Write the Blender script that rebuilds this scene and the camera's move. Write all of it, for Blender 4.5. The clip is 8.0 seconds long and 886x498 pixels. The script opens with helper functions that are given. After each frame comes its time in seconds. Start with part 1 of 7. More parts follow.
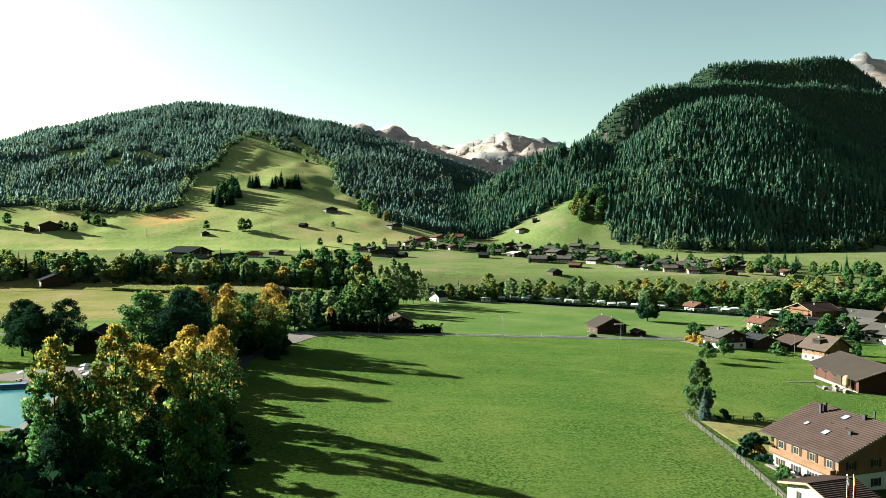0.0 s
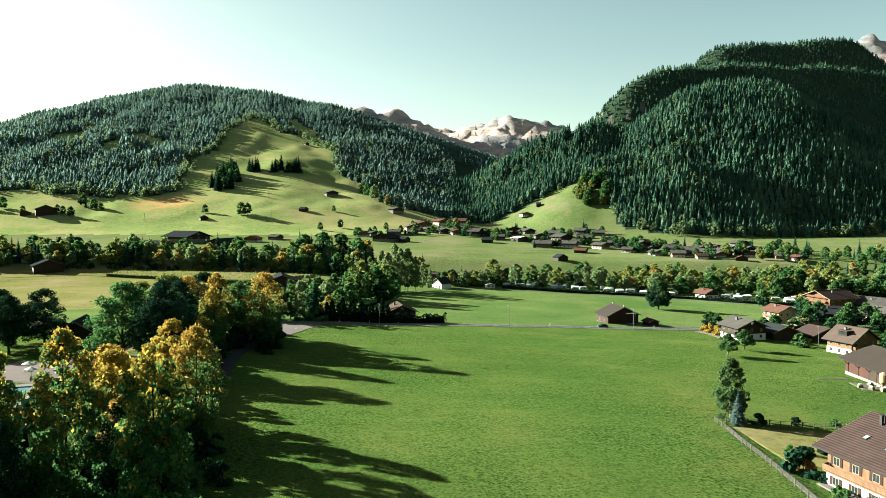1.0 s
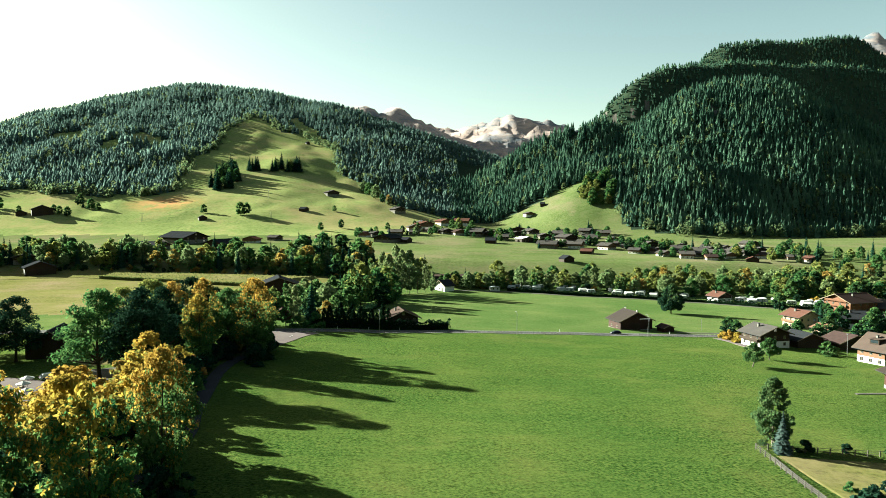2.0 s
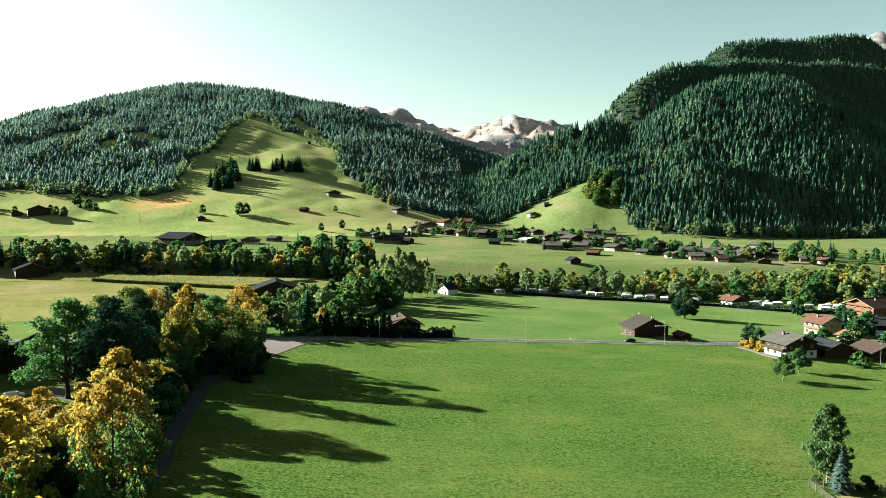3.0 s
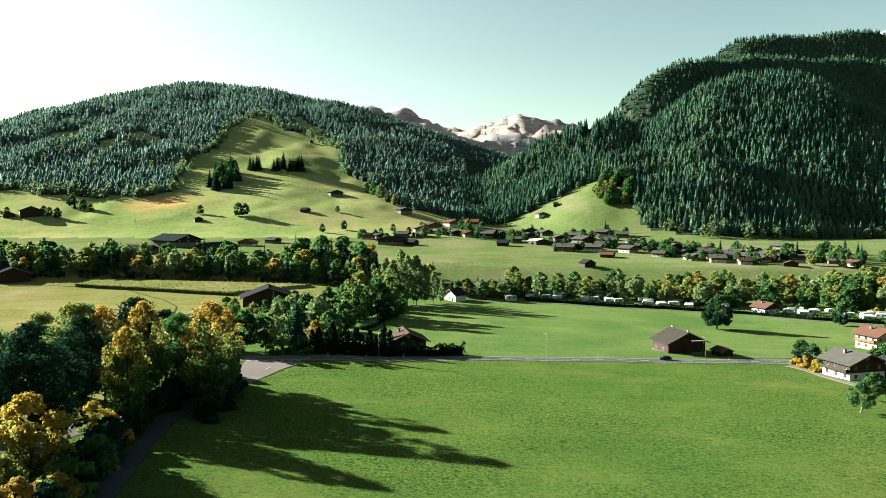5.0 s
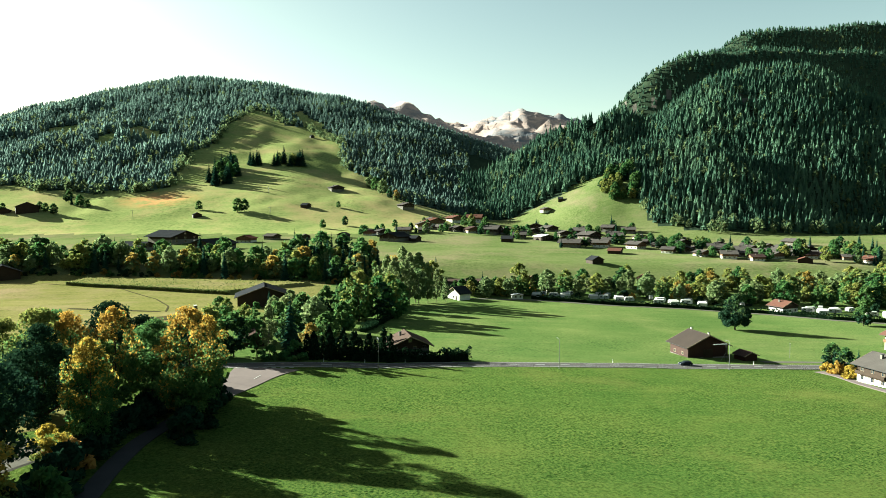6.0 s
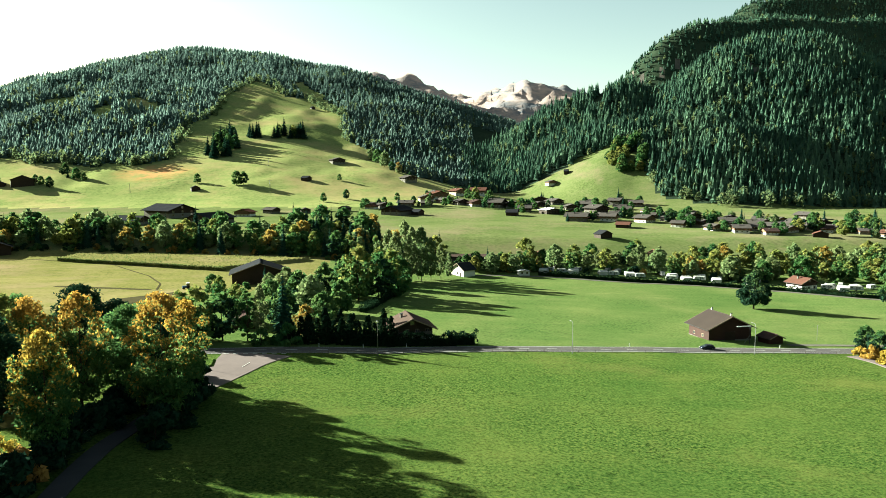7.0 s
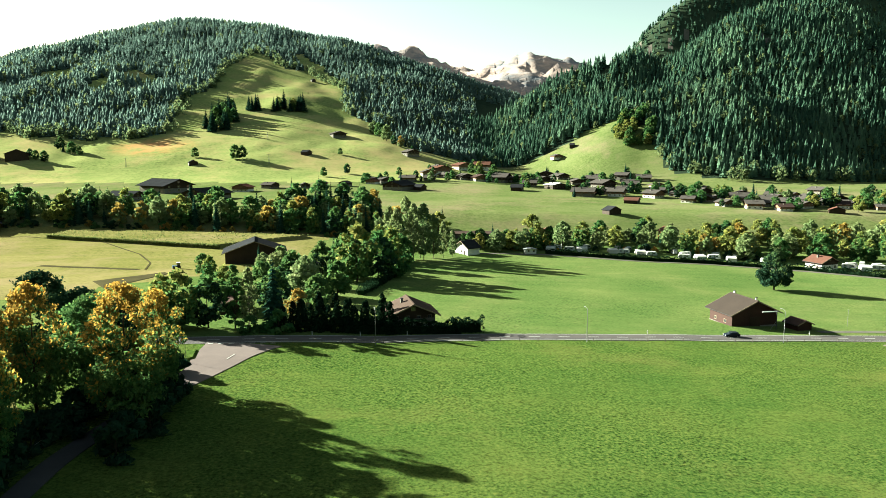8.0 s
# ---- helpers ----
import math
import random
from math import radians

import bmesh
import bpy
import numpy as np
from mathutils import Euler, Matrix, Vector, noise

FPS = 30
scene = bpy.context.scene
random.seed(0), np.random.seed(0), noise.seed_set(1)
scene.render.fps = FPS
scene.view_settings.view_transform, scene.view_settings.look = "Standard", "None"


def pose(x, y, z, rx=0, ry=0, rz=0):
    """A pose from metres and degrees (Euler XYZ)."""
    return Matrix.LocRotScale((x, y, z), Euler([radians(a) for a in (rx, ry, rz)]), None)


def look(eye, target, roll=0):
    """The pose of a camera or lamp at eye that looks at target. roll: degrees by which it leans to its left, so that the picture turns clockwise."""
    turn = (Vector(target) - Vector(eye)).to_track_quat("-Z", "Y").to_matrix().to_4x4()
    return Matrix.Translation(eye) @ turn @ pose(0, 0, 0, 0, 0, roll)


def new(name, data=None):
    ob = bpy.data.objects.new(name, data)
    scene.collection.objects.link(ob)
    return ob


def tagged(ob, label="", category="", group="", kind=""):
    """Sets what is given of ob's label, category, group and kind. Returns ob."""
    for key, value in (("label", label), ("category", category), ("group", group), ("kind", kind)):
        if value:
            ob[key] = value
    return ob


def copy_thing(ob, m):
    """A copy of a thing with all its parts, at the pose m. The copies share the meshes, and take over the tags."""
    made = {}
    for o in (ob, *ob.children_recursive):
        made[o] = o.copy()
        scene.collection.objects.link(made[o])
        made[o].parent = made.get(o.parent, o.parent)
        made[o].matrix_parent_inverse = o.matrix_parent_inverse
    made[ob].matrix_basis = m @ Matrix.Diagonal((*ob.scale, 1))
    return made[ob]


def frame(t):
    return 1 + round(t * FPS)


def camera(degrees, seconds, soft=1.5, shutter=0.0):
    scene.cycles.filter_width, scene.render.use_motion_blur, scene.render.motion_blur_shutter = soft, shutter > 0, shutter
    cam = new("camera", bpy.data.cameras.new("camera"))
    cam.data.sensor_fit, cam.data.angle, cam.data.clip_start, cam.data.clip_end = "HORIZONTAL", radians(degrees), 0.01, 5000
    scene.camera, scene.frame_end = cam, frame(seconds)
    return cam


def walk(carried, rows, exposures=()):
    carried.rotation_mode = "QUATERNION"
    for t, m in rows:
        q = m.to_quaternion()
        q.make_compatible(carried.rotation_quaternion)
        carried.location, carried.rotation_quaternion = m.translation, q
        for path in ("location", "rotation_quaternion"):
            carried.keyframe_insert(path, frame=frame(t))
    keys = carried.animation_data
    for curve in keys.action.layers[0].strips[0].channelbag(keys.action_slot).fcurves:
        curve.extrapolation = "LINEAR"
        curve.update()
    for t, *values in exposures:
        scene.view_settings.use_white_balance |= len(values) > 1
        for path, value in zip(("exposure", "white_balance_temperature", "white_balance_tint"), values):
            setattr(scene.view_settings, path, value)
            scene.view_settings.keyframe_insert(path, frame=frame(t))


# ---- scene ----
# ---- camera and its flight: seconds, x, y, z, yaw, pitch, roll ----
cam = camera(66.98, 8.0, soft=0.8)
PATH = [
    (0.0, -0.0, 0.0, 49.263, -2.775, -1.763, -0.124),
    (0.1, -0.002, 1.49, 49.285, -2.76, -2.13, -0.125),
    (0.2, -0.004, 2.981, 49.307, -2.745, -2.46, -0.125),
    (0.3, -0.005, 4.471, 49.328, -2.73, -2.76, -0.126),
    (0.4, -0.007, 5.961, 49.35, -2.715, -2.94, -0.127),
    (0.5, -0.009, 7.451, 49.372, -2.701, -3.063, -0.127),
    (0.6, -0.014, 8.949, 49.395, -2.682, -3.1, -0.131),
    (1.0, -0.034, 14.942, 49.488, -2.61, -3.121, -0.146),
    (1.5, -0.067, 22.489, 49.609, -2.542, -3.155, -0.118),
    (1.7, -0.087, 25.626, 49.661, -2.505, -3.15, -0.117),
    (2.8, -0.2, 42.875, 49.949, -2.307, -3.14, -0.113),
    (3.0, -0.221, 46.011, 50.001, -2.271, -3.138, -0.112),
    (3.5, -0.204, 53.998, 50.054, -2.166, -3.118, -0.078),
    (4.0, -0.182, 61.988, 50.078, -2.058, -3.131, -0.067),
    (4.5, -0.166, 69.941, 50.07, -1.966, -3.145, -0.029),
    (4.7, -0.175, 73.065, 50.03, -1.925, -3.13, -0.012),
    (5.8, -0.226, 90.244, 49.815, -1.701, -3.1, 0.081),
    (5.9, -0.231, 91.806, 49.796, -1.68, -3.24, 0.089),
    (6.0, -0.236, 93.368, 49.776, -1.66, -3.493, 0.098),
    (6.1, -0.232, 94.915, 49.757, -1.633, -3.78, 0.112),
    (6.2, -0.229, 96.462, 49.737, -1.605, -4.07, 0.127),
    (6.3, -0.225, 98.01, 49.718, -1.578, -4.35, 0.142),
    (6.4, -0.221, 99.557, 49.698, -1.551, -4.64, 0.156),
    (6.5, -0.218, 101.104, 49.679, -1.524, -4.917, 0.171),
    (7.0, -0.171, 108.821, 49.583, -1.41, -5.789, 0.156),
    (7.5, -0.099, 116.515, 49.484, -1.3, -5.811, 0.178),
    (7.6, -0.079, 118.052, 49.464, -1.274, -6.12, 0.176),
    (7.7, -0.059, 119.589, 49.444, -1.248, -6.5, 0.175),
    (7.8, -0.039, 121.126, 49.424, -1.222, -7.03, 0.173),
    (7.9, -0.02, 122.663, 49.404, -1.196, -7.53, 0.171),
    (8.0, 0.0, 124.2, 49.383, -1.17, -7.957, 0.17),
]
walk(cam, [(t, pose(x, y, z, 90 + pitch, roll, yaw)) for t, x, y, z, yaw, pitch, roll in PATH], exposures=[(0.0, 2.96, 5600, -15), (1.0, 3.02, 5650, -15), (6.0, 3.08, 5700, -15), (8.0, 3.32, 5950, -14)])

# ---- daylight: a low sun ahead of the camera on the left, and its sky ----
SUN_HEIGHT, SUN_BEARING = 20.0, -62.4     # degrees above the horizon; degrees clockwise from +y
world = bpy.data.worlds.new("world")
scene.world = world
world.use_nodes = True
wn = world.node_tree.nodes
sky = wn.new("ShaderNodeTexSky")
sky.sky_type, sky.sun_disc = "NISHITA", False
sky.sun_elevation, sky.sun_rotation = radians(SUN_HEIGHT), radians(SUN_BEARING)
sky.air_density, sky.dust_density, sky.ozone_density, sky.altitude = 0.8, 1.4, 0.3, 600
wn["Background"].inputs["Strength"].default_value = 0.03
# the warm autumn haze of the valley air
haze_tint = wn.new("ShaderNodeMix")
haze_tint.data_type, haze_tint.blend_type = "RGBA", "MULTIPLY"
haze_tint.inputs["Factor"].default_value = 1.0
haze_tint.inputs["B"].default_value = (1.31, 1.01, 0.69, 1)
world.node_tree.links.new(sky.outputs["Color"], haze_tint.inputs["A"])
world.node_tree.links.new(haze_tint.outputs["Result"], wn["Background"].inputs["Color"])
lamp = bpy.data.lights.new("sun", "SUN")
lamp.energy, lamp.angle, lamp.color = 5.0, radians(0.6), (1.0, 0.88, 0.74)
sun = new("sun", lamp)
b, e = radians(SUN_BEARING), radians(SUN_HEIGHT)
sun.matrix_basis = look((math.sin(b) * math.cos(e) * 500, math.cos(b) * math.cos(e) * 500, math.sin(e) * 500), (0, 0, 0))

# ---- materials ----
def nodes_of(name):
    m = bpy.data.materials.new(name)
    m.use_nodes = True
    return m, m.node_tree.nodes, m.node_tree.links, m.node_tree.nodes["Principled BSDF"]


def noise_node(n, l, vector, scale, detail=4.0, rough=0.6):
    t = n.new("ShaderNodeTexNoise")
    t.inputs["Scale"].default_value, t.inputs["Detail"].default_value, t.inputs["Roughness"].default_value = scale, detail, rough
    l.new(vector, t.inputs["Vector"])
    return t.outputs["Fac"]


def ramp_node(n, l, fac, stops):
    r = n.new("ShaderNodeValToRGB")
    while len(r.color_ramp.elements) < len(stops):
        r.color_ramp.elements.new(0.5)
    for el, (p, c) in zip(r.color_ramp.elements, stops):
        el.position, el.color = p, (*c, 1)
    l.new(fac, r.inputs["Fac"])
    return r.outputs["Color"]


def mix_node(n, l, fac, a, b, how="MIX"):
    m = n.new("ShaderNodeMix")
    m.data_type, m.blend_type = "RGBA", how
    for sock, v in ((m.inputs["Factor"], fac), (m.inputs["A"], a), (m.inputs["B"], b)):
        if isinstance(v, (int, float)):
            sock.default_value = v
        elif isinstance(v, tuple):
            sock.default_value = (*v, 1)
        else:
            l.new(v, sock)
    return m.outputs["Result"]


def bump_node(n, l, height, strength, distance, bsdf):
    b = n.new("ShaderNodeBump")
    b.inputs["Strength"].default_value, b.inputs["Distance"].default_value = strength, distance
    l.new(height, b.inputs["Height"])
    l.new(b.outputs["Normal"], bsdf.inputs["Normal"])


def place(n, world_space=False):
    if world_space:
        return n.new("ShaderNodeNewGeometry").outputs["Position"]
    return n.new("ShaderNodeTexCoord").outputs["Object"]


def surface(name, dark, light, coarse=0.6, fine=6.0, rough=0.8, bump=0.3, depth=0.02, metal=0.0, world_space=False, spread=0.15):
    """A plain weathered surface: two colours mixed by noise at two sizes, with fine relief."""
    m, n, l, p = nodes_of(name)
    v = place(n, world_space)
    a, b = noise_node(n, l, v, coarse), noise_node(n, l, v, fine, 6.0, 0.7)
    c = mix_node(n, l, 0.45, ramp_node(n, l, a, [(0.3, dark), (0.7, light)]), ramp_node(n, l, b, [(0.3, dark), (0.7, light)]))
    if spread:
        r = n.new("ShaderNodeObjectInfo").outputs["Random"]
        c = mix_node(n, l, spread, c, ramp_node(n, l, r, [(0.0, tuple(0.5 * x for x in dark)), (1.0, tuple(min(1, 1.4 * x) for x in light))]))
    l.new(c, p.inputs["Base Color"])
    p.inputs["Roughness"].default_value, p.inputs["Metallic"].default_value = rough, metal
    p.inputs["Specular IOR Level"].default_value = 0.0 if rough > 0.84 else 0.1
    bump_node(n, l, b, bump, depth, p)
    return m


def boards(name, dark, light, width=0.16, upright=True):
    """Weathered timber boarding: dark joints between the boards, grain along them."""
    m, n, l, p = nodes_of(name)
    v = place(n)
    mp = n.new("ShaderNodeMapping")
    mp.inputs["Scale"].default_value = (3, 3, 0.4) if upright else (0.4, 0.4, 6)
    l.new(v, mp.inputs["Vector"])
    grain = noise_node(n, l, mp.outputs["Vector"], 4.0, 6.0)
    stain = noise_node(n, l, v, 0.35)
    c = mix_node(n, l, 0.5, ramp_node(n, l, grain, [(0.3, dark), (0.75, light)]), ramp_node(n, l, stain, [(0.3, dark), (0.7, light)]))
    w = n.new("ShaderNodeTexWave")
    w.wave_type, w.bands_direction, w.wave_profile = "BANDS", "DIAGONAL" if upright else "Z", "SIN"
    w.inputs["Scale"].default_value = 0.314 / width
    flat = n.new("ShaderNodeMapping")
    flat.inputs["Scale"].default_value = (1.732, 1.732, 0) if upright else (1, 1, 1)
    l.new(v, flat.inputs["Vector"])
    l.new(flat.outputs["Vector"], w.inputs["Vector"])
    joint = ramp_node(n, l, w.outputs["Fac"], [(0.0, (0.35, 0.35, 0.35)), (0.14, (1, 1, 1))])
    l.new(mix_node(n, l, 1.0, c, joint, "MULTIPLY"), p.inputs["Base Color"])
    p.inputs["Roughness"].default_value = 0.78
    p.inputs["Specular IOR Level"].default_value = 0.2
    bump_node(n, l, w.outputs["Fac"], 0.4, 0.02, p)
    return m


def leaf(name, dark, mid, light, shine=0.45):
    """Leaves: colour by the single leaf, by the tree and by the part of the crown; light shines through."""
    m, n, l, p = nodes_of(name)
    one = n.new("ShaderNodeNewGeometry").outputs["Random Per Island"]
    tree = n.new("ShaderNodeObjectInfo").outputs["Random"]
    crown = noise_node(n, l, place(n), 0.22, 2.0)
    c = mix_node(n, l, 0.5, ramp_node(n, l, one, [(0.0, dark), (0.5, mid), (1.0, light)]), ramp_node(n, l, crown, [(0.32, dark), (0.5, mid), (0.68, light)]))
    hsv = n.new("ShaderNodeHueSaturation")
    l.new(c, hsv.inputs["Color"])
    span = n.new("ShaderNodeMapRange")
    span.inputs["To Min"].default_value, span.inputs["To Max"].default_value = 0.485, 0.52
    l.new(tree, span.inputs["Value"])
    l.new(span.outputs["Result"], hsv.inputs["Hue"])
    l.new(hsv.outputs["Color"], p.inputs["Base Color"])
    p.inputs["Roughness"].default_value = 0.65
    p.inputs["Specular IOR Level"].default_value = 0.0
    tl = n.new("ShaderNodeBsdfTranslucent")
    l.new(hsv.outputs["Color"], tl.inputs["Color"])
    mx = n.new("ShaderNodeMixShader")
    mx.inputs["Fac"].default_value = shine
    l.new(p.outputs["BSDF"], mx.inputs[1])
    l.new(tl.outputs["BSDF"], mx.inputs[2])
    l.new(mx.outputs["Shader"], n["Material Output"].inputs["Surface"])
    return m


def needles(name, dark, light, wide=0.012, clear=0.5):
    """Far conifers: colour by the tree and by the stand."""
    m, n, l, p = nodes_of(name)
    one = n.new("ShaderNodeNewGeometry").outputs["Random Per Island"]
    stand = noise_node(n, l, place(n, True), wide, 3.0)
    c = mix_node(n, l, 0.5, ramp_node(n, l, one, [(0.0, dark), (0.8, light), (1.0, tuple(1.15 * x for x in light))]), ramp_node(n, l, stand, [(0.38, tuple(0.7 * x for x in dark)), (0.5, dark), (0.62, tuple(1.25 * x for x in light))]))
    l.new(c, p.inputs["Base Color"])
    p.inputs["Roughness"].default_value = 1.0
    p.inputs["Specular IOR Level"].default_value = 0.0
    tl = n.new("ShaderNodeBsdfTranslucent")
    l.new(c, tl.inputs["Color"])
    mx = n.new("ShaderNodeMixShader")
    mx.inputs["Fac"].default_value = clear
    l.new(p.outputs["BSDF"], mx.inputs[1])
    l.new(tl.outputs["BSDF"], mx.inputs[2])
    l.new(mx.outputs["Shader"], n["Material Output"].inputs["Surface"])
    return m


def grass(name, dark, mid, light, dry, dry_share=0.5, patch=0.012, tuft=1.3, rough=1.0, bare=None):
    """Meadow: broad patches, faint swathes of mowing, tufts and fine blades."""
    m, n, l, p = nodes_of(name)
    v = place(n, True)
    mp = n.new("ShaderNodeMapping")
    mp.inputs["Rotation"].default_value, mp.inputs["Scale"].default_value = (0, 0, 0.16), (0.12, 1.0, 1.0)
    l.new(v, mp.inputs["Vector"])
    broad, swath = noise_node(n, l, v, patch, 5.0, 0.62), noise_node(n, l, mp.outputs["Vector"], 0.16, 4.0, 0.6)
    mead, thick = noise_node(n, l, v, patch * 3.2, 3.0, 0.55), noise_node(n, l, v, patch * 2.1, 3.0, 0.6)
    tufts, blades = noise_node(n, l, v, tuft, 4.0, 0.65), noise_node(n, l, v, tuft * 5, 3.0, 0.7)
    c = mix_node(n, l, 0.5, ramp_node(n, l, broad, [(0.38, dark), (0.5, mid), (0.62, light)]), ramp_node(n, l, mead, [(0.38, dark), (0.5, mid), (0.62, light)]))
    c = mix_node(n, l, 0.28, c, ramp_node(n, l, swath, [(0.36, dark), (0.5, mid), (0.66, light)]))
    lo, hi = 0.12 + 0.28 * rough, 0.35 + 0.5 * rough
    share = ramp_node(n, l, thick, [(0.40, (lo, lo, lo)), (0.62, (hi, hi, hi))])
    # low tuft noise goes near black: shade between tufts, put into the colour
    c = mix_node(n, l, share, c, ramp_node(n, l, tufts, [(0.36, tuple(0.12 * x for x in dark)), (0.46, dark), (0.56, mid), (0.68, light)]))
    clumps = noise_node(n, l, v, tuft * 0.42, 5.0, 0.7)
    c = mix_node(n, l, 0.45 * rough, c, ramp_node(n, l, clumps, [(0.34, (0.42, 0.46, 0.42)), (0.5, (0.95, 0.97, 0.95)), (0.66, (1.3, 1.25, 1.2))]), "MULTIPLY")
    dryness = noise_node(n, l, v, patch * 1.7, 6.0, 0.7)
    f = ramp_node(n, l, dryness, [(0.62 - 0.25 * dry_share, (0, 0, 0)), (0.80 - 0.25 * dry_share, (1, 1, 1))])
    fm = n.new("ShaderNodeMath")
    fm.operation = "MULTIPLY"
    l.new(f, fm.inputs[0])
    fm.inputs[1].default_value = dry_share
    c = mix_node(n, l, fm.outputs[0], c, dry)
    if bare:
        # a ragged patch of bare, rusty earth: centre x, y and half widths
        bx, by, wx, wy = bare
        shift = n.new("ShaderNodeMapping")
        shift.inputs["Location"].default_value, shift.inputs["Scale"].default_value = (-bx / wx, -by / wy, 0), (1 / wx, 1 / wy, 0)
        l.new(v, shift.inputs["Vector"])
        ball = n.new("ShaderNodeTexGradient")
        ball.gradient_type = "SPHERICAL"
        l.new(shift.outputs["Vector"], ball.inputs["Vector"])
        ragged = n.new("ShaderNodeMath")
        ragged.operation = "MULTIPLY"
        l.new(ball.outputs["Fac"], ragged.inputs[0])
        l.new(ramp_node(n, l, noise_node(n, l, v, 0.06, 5.0, 0.7), [(0.35, (0, 0, 0)), (0.6, (1.6, 1.6, 1.6))]), ragged.inputs[1])
        c = mix_node(n, l, ragged.outputs[0], c, (0.36, 0.19, 0.085))
    l.new(c, p.inputs["Base Color"])
    p.inputs["Roughness"].default_value = 0.95
    p.inputs["Specular IOR Level"].default_value = 0.0
    hm = n.new("ShaderNodeMath")
    hm.operation = "ADD"
    l.new(tufts, hm.inputs[0])
    l.new(blades, hm.inputs[1])
    bump_node(n, l, hm.outputs[0], 0.35 + 0.65 * rough, 0.12 + 0.2 * rough, p)
    return m


def limestone(name):
    """Bare rock of the high peaks: pale beds painted sunlit pink, darker gullies painted shade blue."""
    m, n, l, p = nodes_of(name)
    v = place(n, True)
    mp = n.new("ShaderNodeMapping")
    mp.inputs["Scale"].default_value = (1, 1, 4.0)
    l.new(v, mp.inputs["Vector"])
    beds, big = noise_node(n, l, mp.outputs["Vector"], 0.008, 8.0, 0.65), noise_node(n, l, v, 0.003, 6.0, 0.6)
    c = mix_node(n, l, 0.5, ramp_node(n, l, beds, [(0.40, (0.07, 0.08, 0.10)), (0.5, (0.20, 0.15, 0.135)), (0.58, (0.34, 0.24, 0.205))]),
                 ramp_node(n, l, big, [(0.42, (0.08, 0.09, 0.11)), (0.58, (0.34, 0.235, 0.20))]))
    l.new(c, p.inputs["Base Color"])
    p.inputs["Roughness"].default_value = 0.9
    bump_node(n, l, beds, 0.6, 12.0, p)
    return m


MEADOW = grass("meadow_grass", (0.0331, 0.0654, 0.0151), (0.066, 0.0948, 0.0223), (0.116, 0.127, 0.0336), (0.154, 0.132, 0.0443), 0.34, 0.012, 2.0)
MOWN = grass("mown_grass", (0.0443, 0.0762, 0.0208), (0.0724, 0.1, 0.0305), (0.108, 0.122, 0.0431), (0.134, 0.129, 0.0561), 0.4, 0.012, 1.2, 0.35)
# the left hill's drier grass, lightened as well to make up for haze
ALP = grass("alp_grass", (0.104, 0.134, 0.0444), (0.153, 0.173, 0.0615), (0.207, 0.208, 0.0837), (0.274, 0.204, 0.107), 0.6, 0.006, 0.25, 0.2, (-362, 1022, 62, 52))
PASTURE = grass("pasture_grass", (0.0527, 0.0744, 0.0227), (0.0864, 0.103, 0.037), (0.124, 0.127, 0.0597), (0.176, 0.119, 0.0938), 0.5, 0.006, 0.4, 0.15)
HAYFIELD = grass("hayfield_grass", (0.0736, 0.0779, 0.0221), (0.113, 0.105, 0.0368), (0.151, 0.125, 0.0589), (0.182, 0.129, 0.0884), 0.5, 0.01, 0.6, 0.2)
FOREST_FLOOR = surface("forest_floor", (0.014, 0.022, 0.014), (0.03, 0.042, 0.026), 0.02, 0.3, 0.95, 0.5, 0.5, 0.0, True, 0)
ROCK = limestone("limestone")
CLIFF = surface("cliff_rock", (0.046, 0.0432, 0.0374), (0.11, 0.0976, 0.0864), 0.06, 0.5, 0.9, 0.8, 1.0, 0.0, True, 0)
ASPHALT = surface("asphalt", (0.0538, 0.0493, 0.051), (0.0808, 0.074, 0.0738), 0.25, 9.0, 0.85, 0.3, 0.01, 0.0, True, 0)
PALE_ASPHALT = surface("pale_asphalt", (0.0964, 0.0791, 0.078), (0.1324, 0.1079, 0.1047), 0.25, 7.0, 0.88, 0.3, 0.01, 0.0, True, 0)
# the same lane asphalt, coloured darker and bluer for the trees' shade
SHADED_ASPHALT = surface("shaded_lane_asphalt", (0.0252, 0.0259, 0.0293), (0.0406, 0.0406, 0.0447), 0.25, 7.0, 0.88, 0.3, 0.01, 0.0, True, 0)
GRAVEL = surface("gravel", (0.057, 0.0533, 0.0478), (0.104, 0.0959, 0.0842), 0.4, 6.0, 0.95, 0.5, 0.03, 0.0, True, 0)
SOIL = surface("tilled_soil", (0.0296, 0.0267, 0.0153), (0.0515, 0.0453, 0.0235), 0.15, 2.0, 0.95, 0.6, 0.08, 0.0, True, 0)
PAINT_WHITE = surface("road_paint", (0.287, 0.287, 0.277), (0.373, 0.373, 0.359), 1.0, 12.0, 0.7, 0.1, 0.004, 0.0, True, 0)
BARK = surface("bark", (0.01575, 0.0126, 0.009), (0.0495, 0.03825, 0.027), 1.5, 9.0, 0.95, 0.8, 0.04)
PALE_BARK = surface("pale_bark", (0.072, 0.0585, 0.045), (0.171, 0.1485, 0.1215), 1.5, 9.0, 0.9, 0.6, 0.03)
LEAF_GREEN = leaf("green_leaves", (0.0222, 0.0575, 0.0225), (0.0584, 0.117, 0.0385), (0.136, 0.188, 0.0577))
LEAF_DARK = leaf("dark_green_leaves", (0.00697, 0.0194, 0.0131), (0.0154, 0.0346, 0.0198), (0.0314, 0.0588, 0.0296), 0.22)
LEAF_TURNING = leaf("turning_leaves", (0.069, 0.0919, 0.0272), (0.154, 0.17, 0.0462), (0.304, 0.264, 0.0761), 0.4)
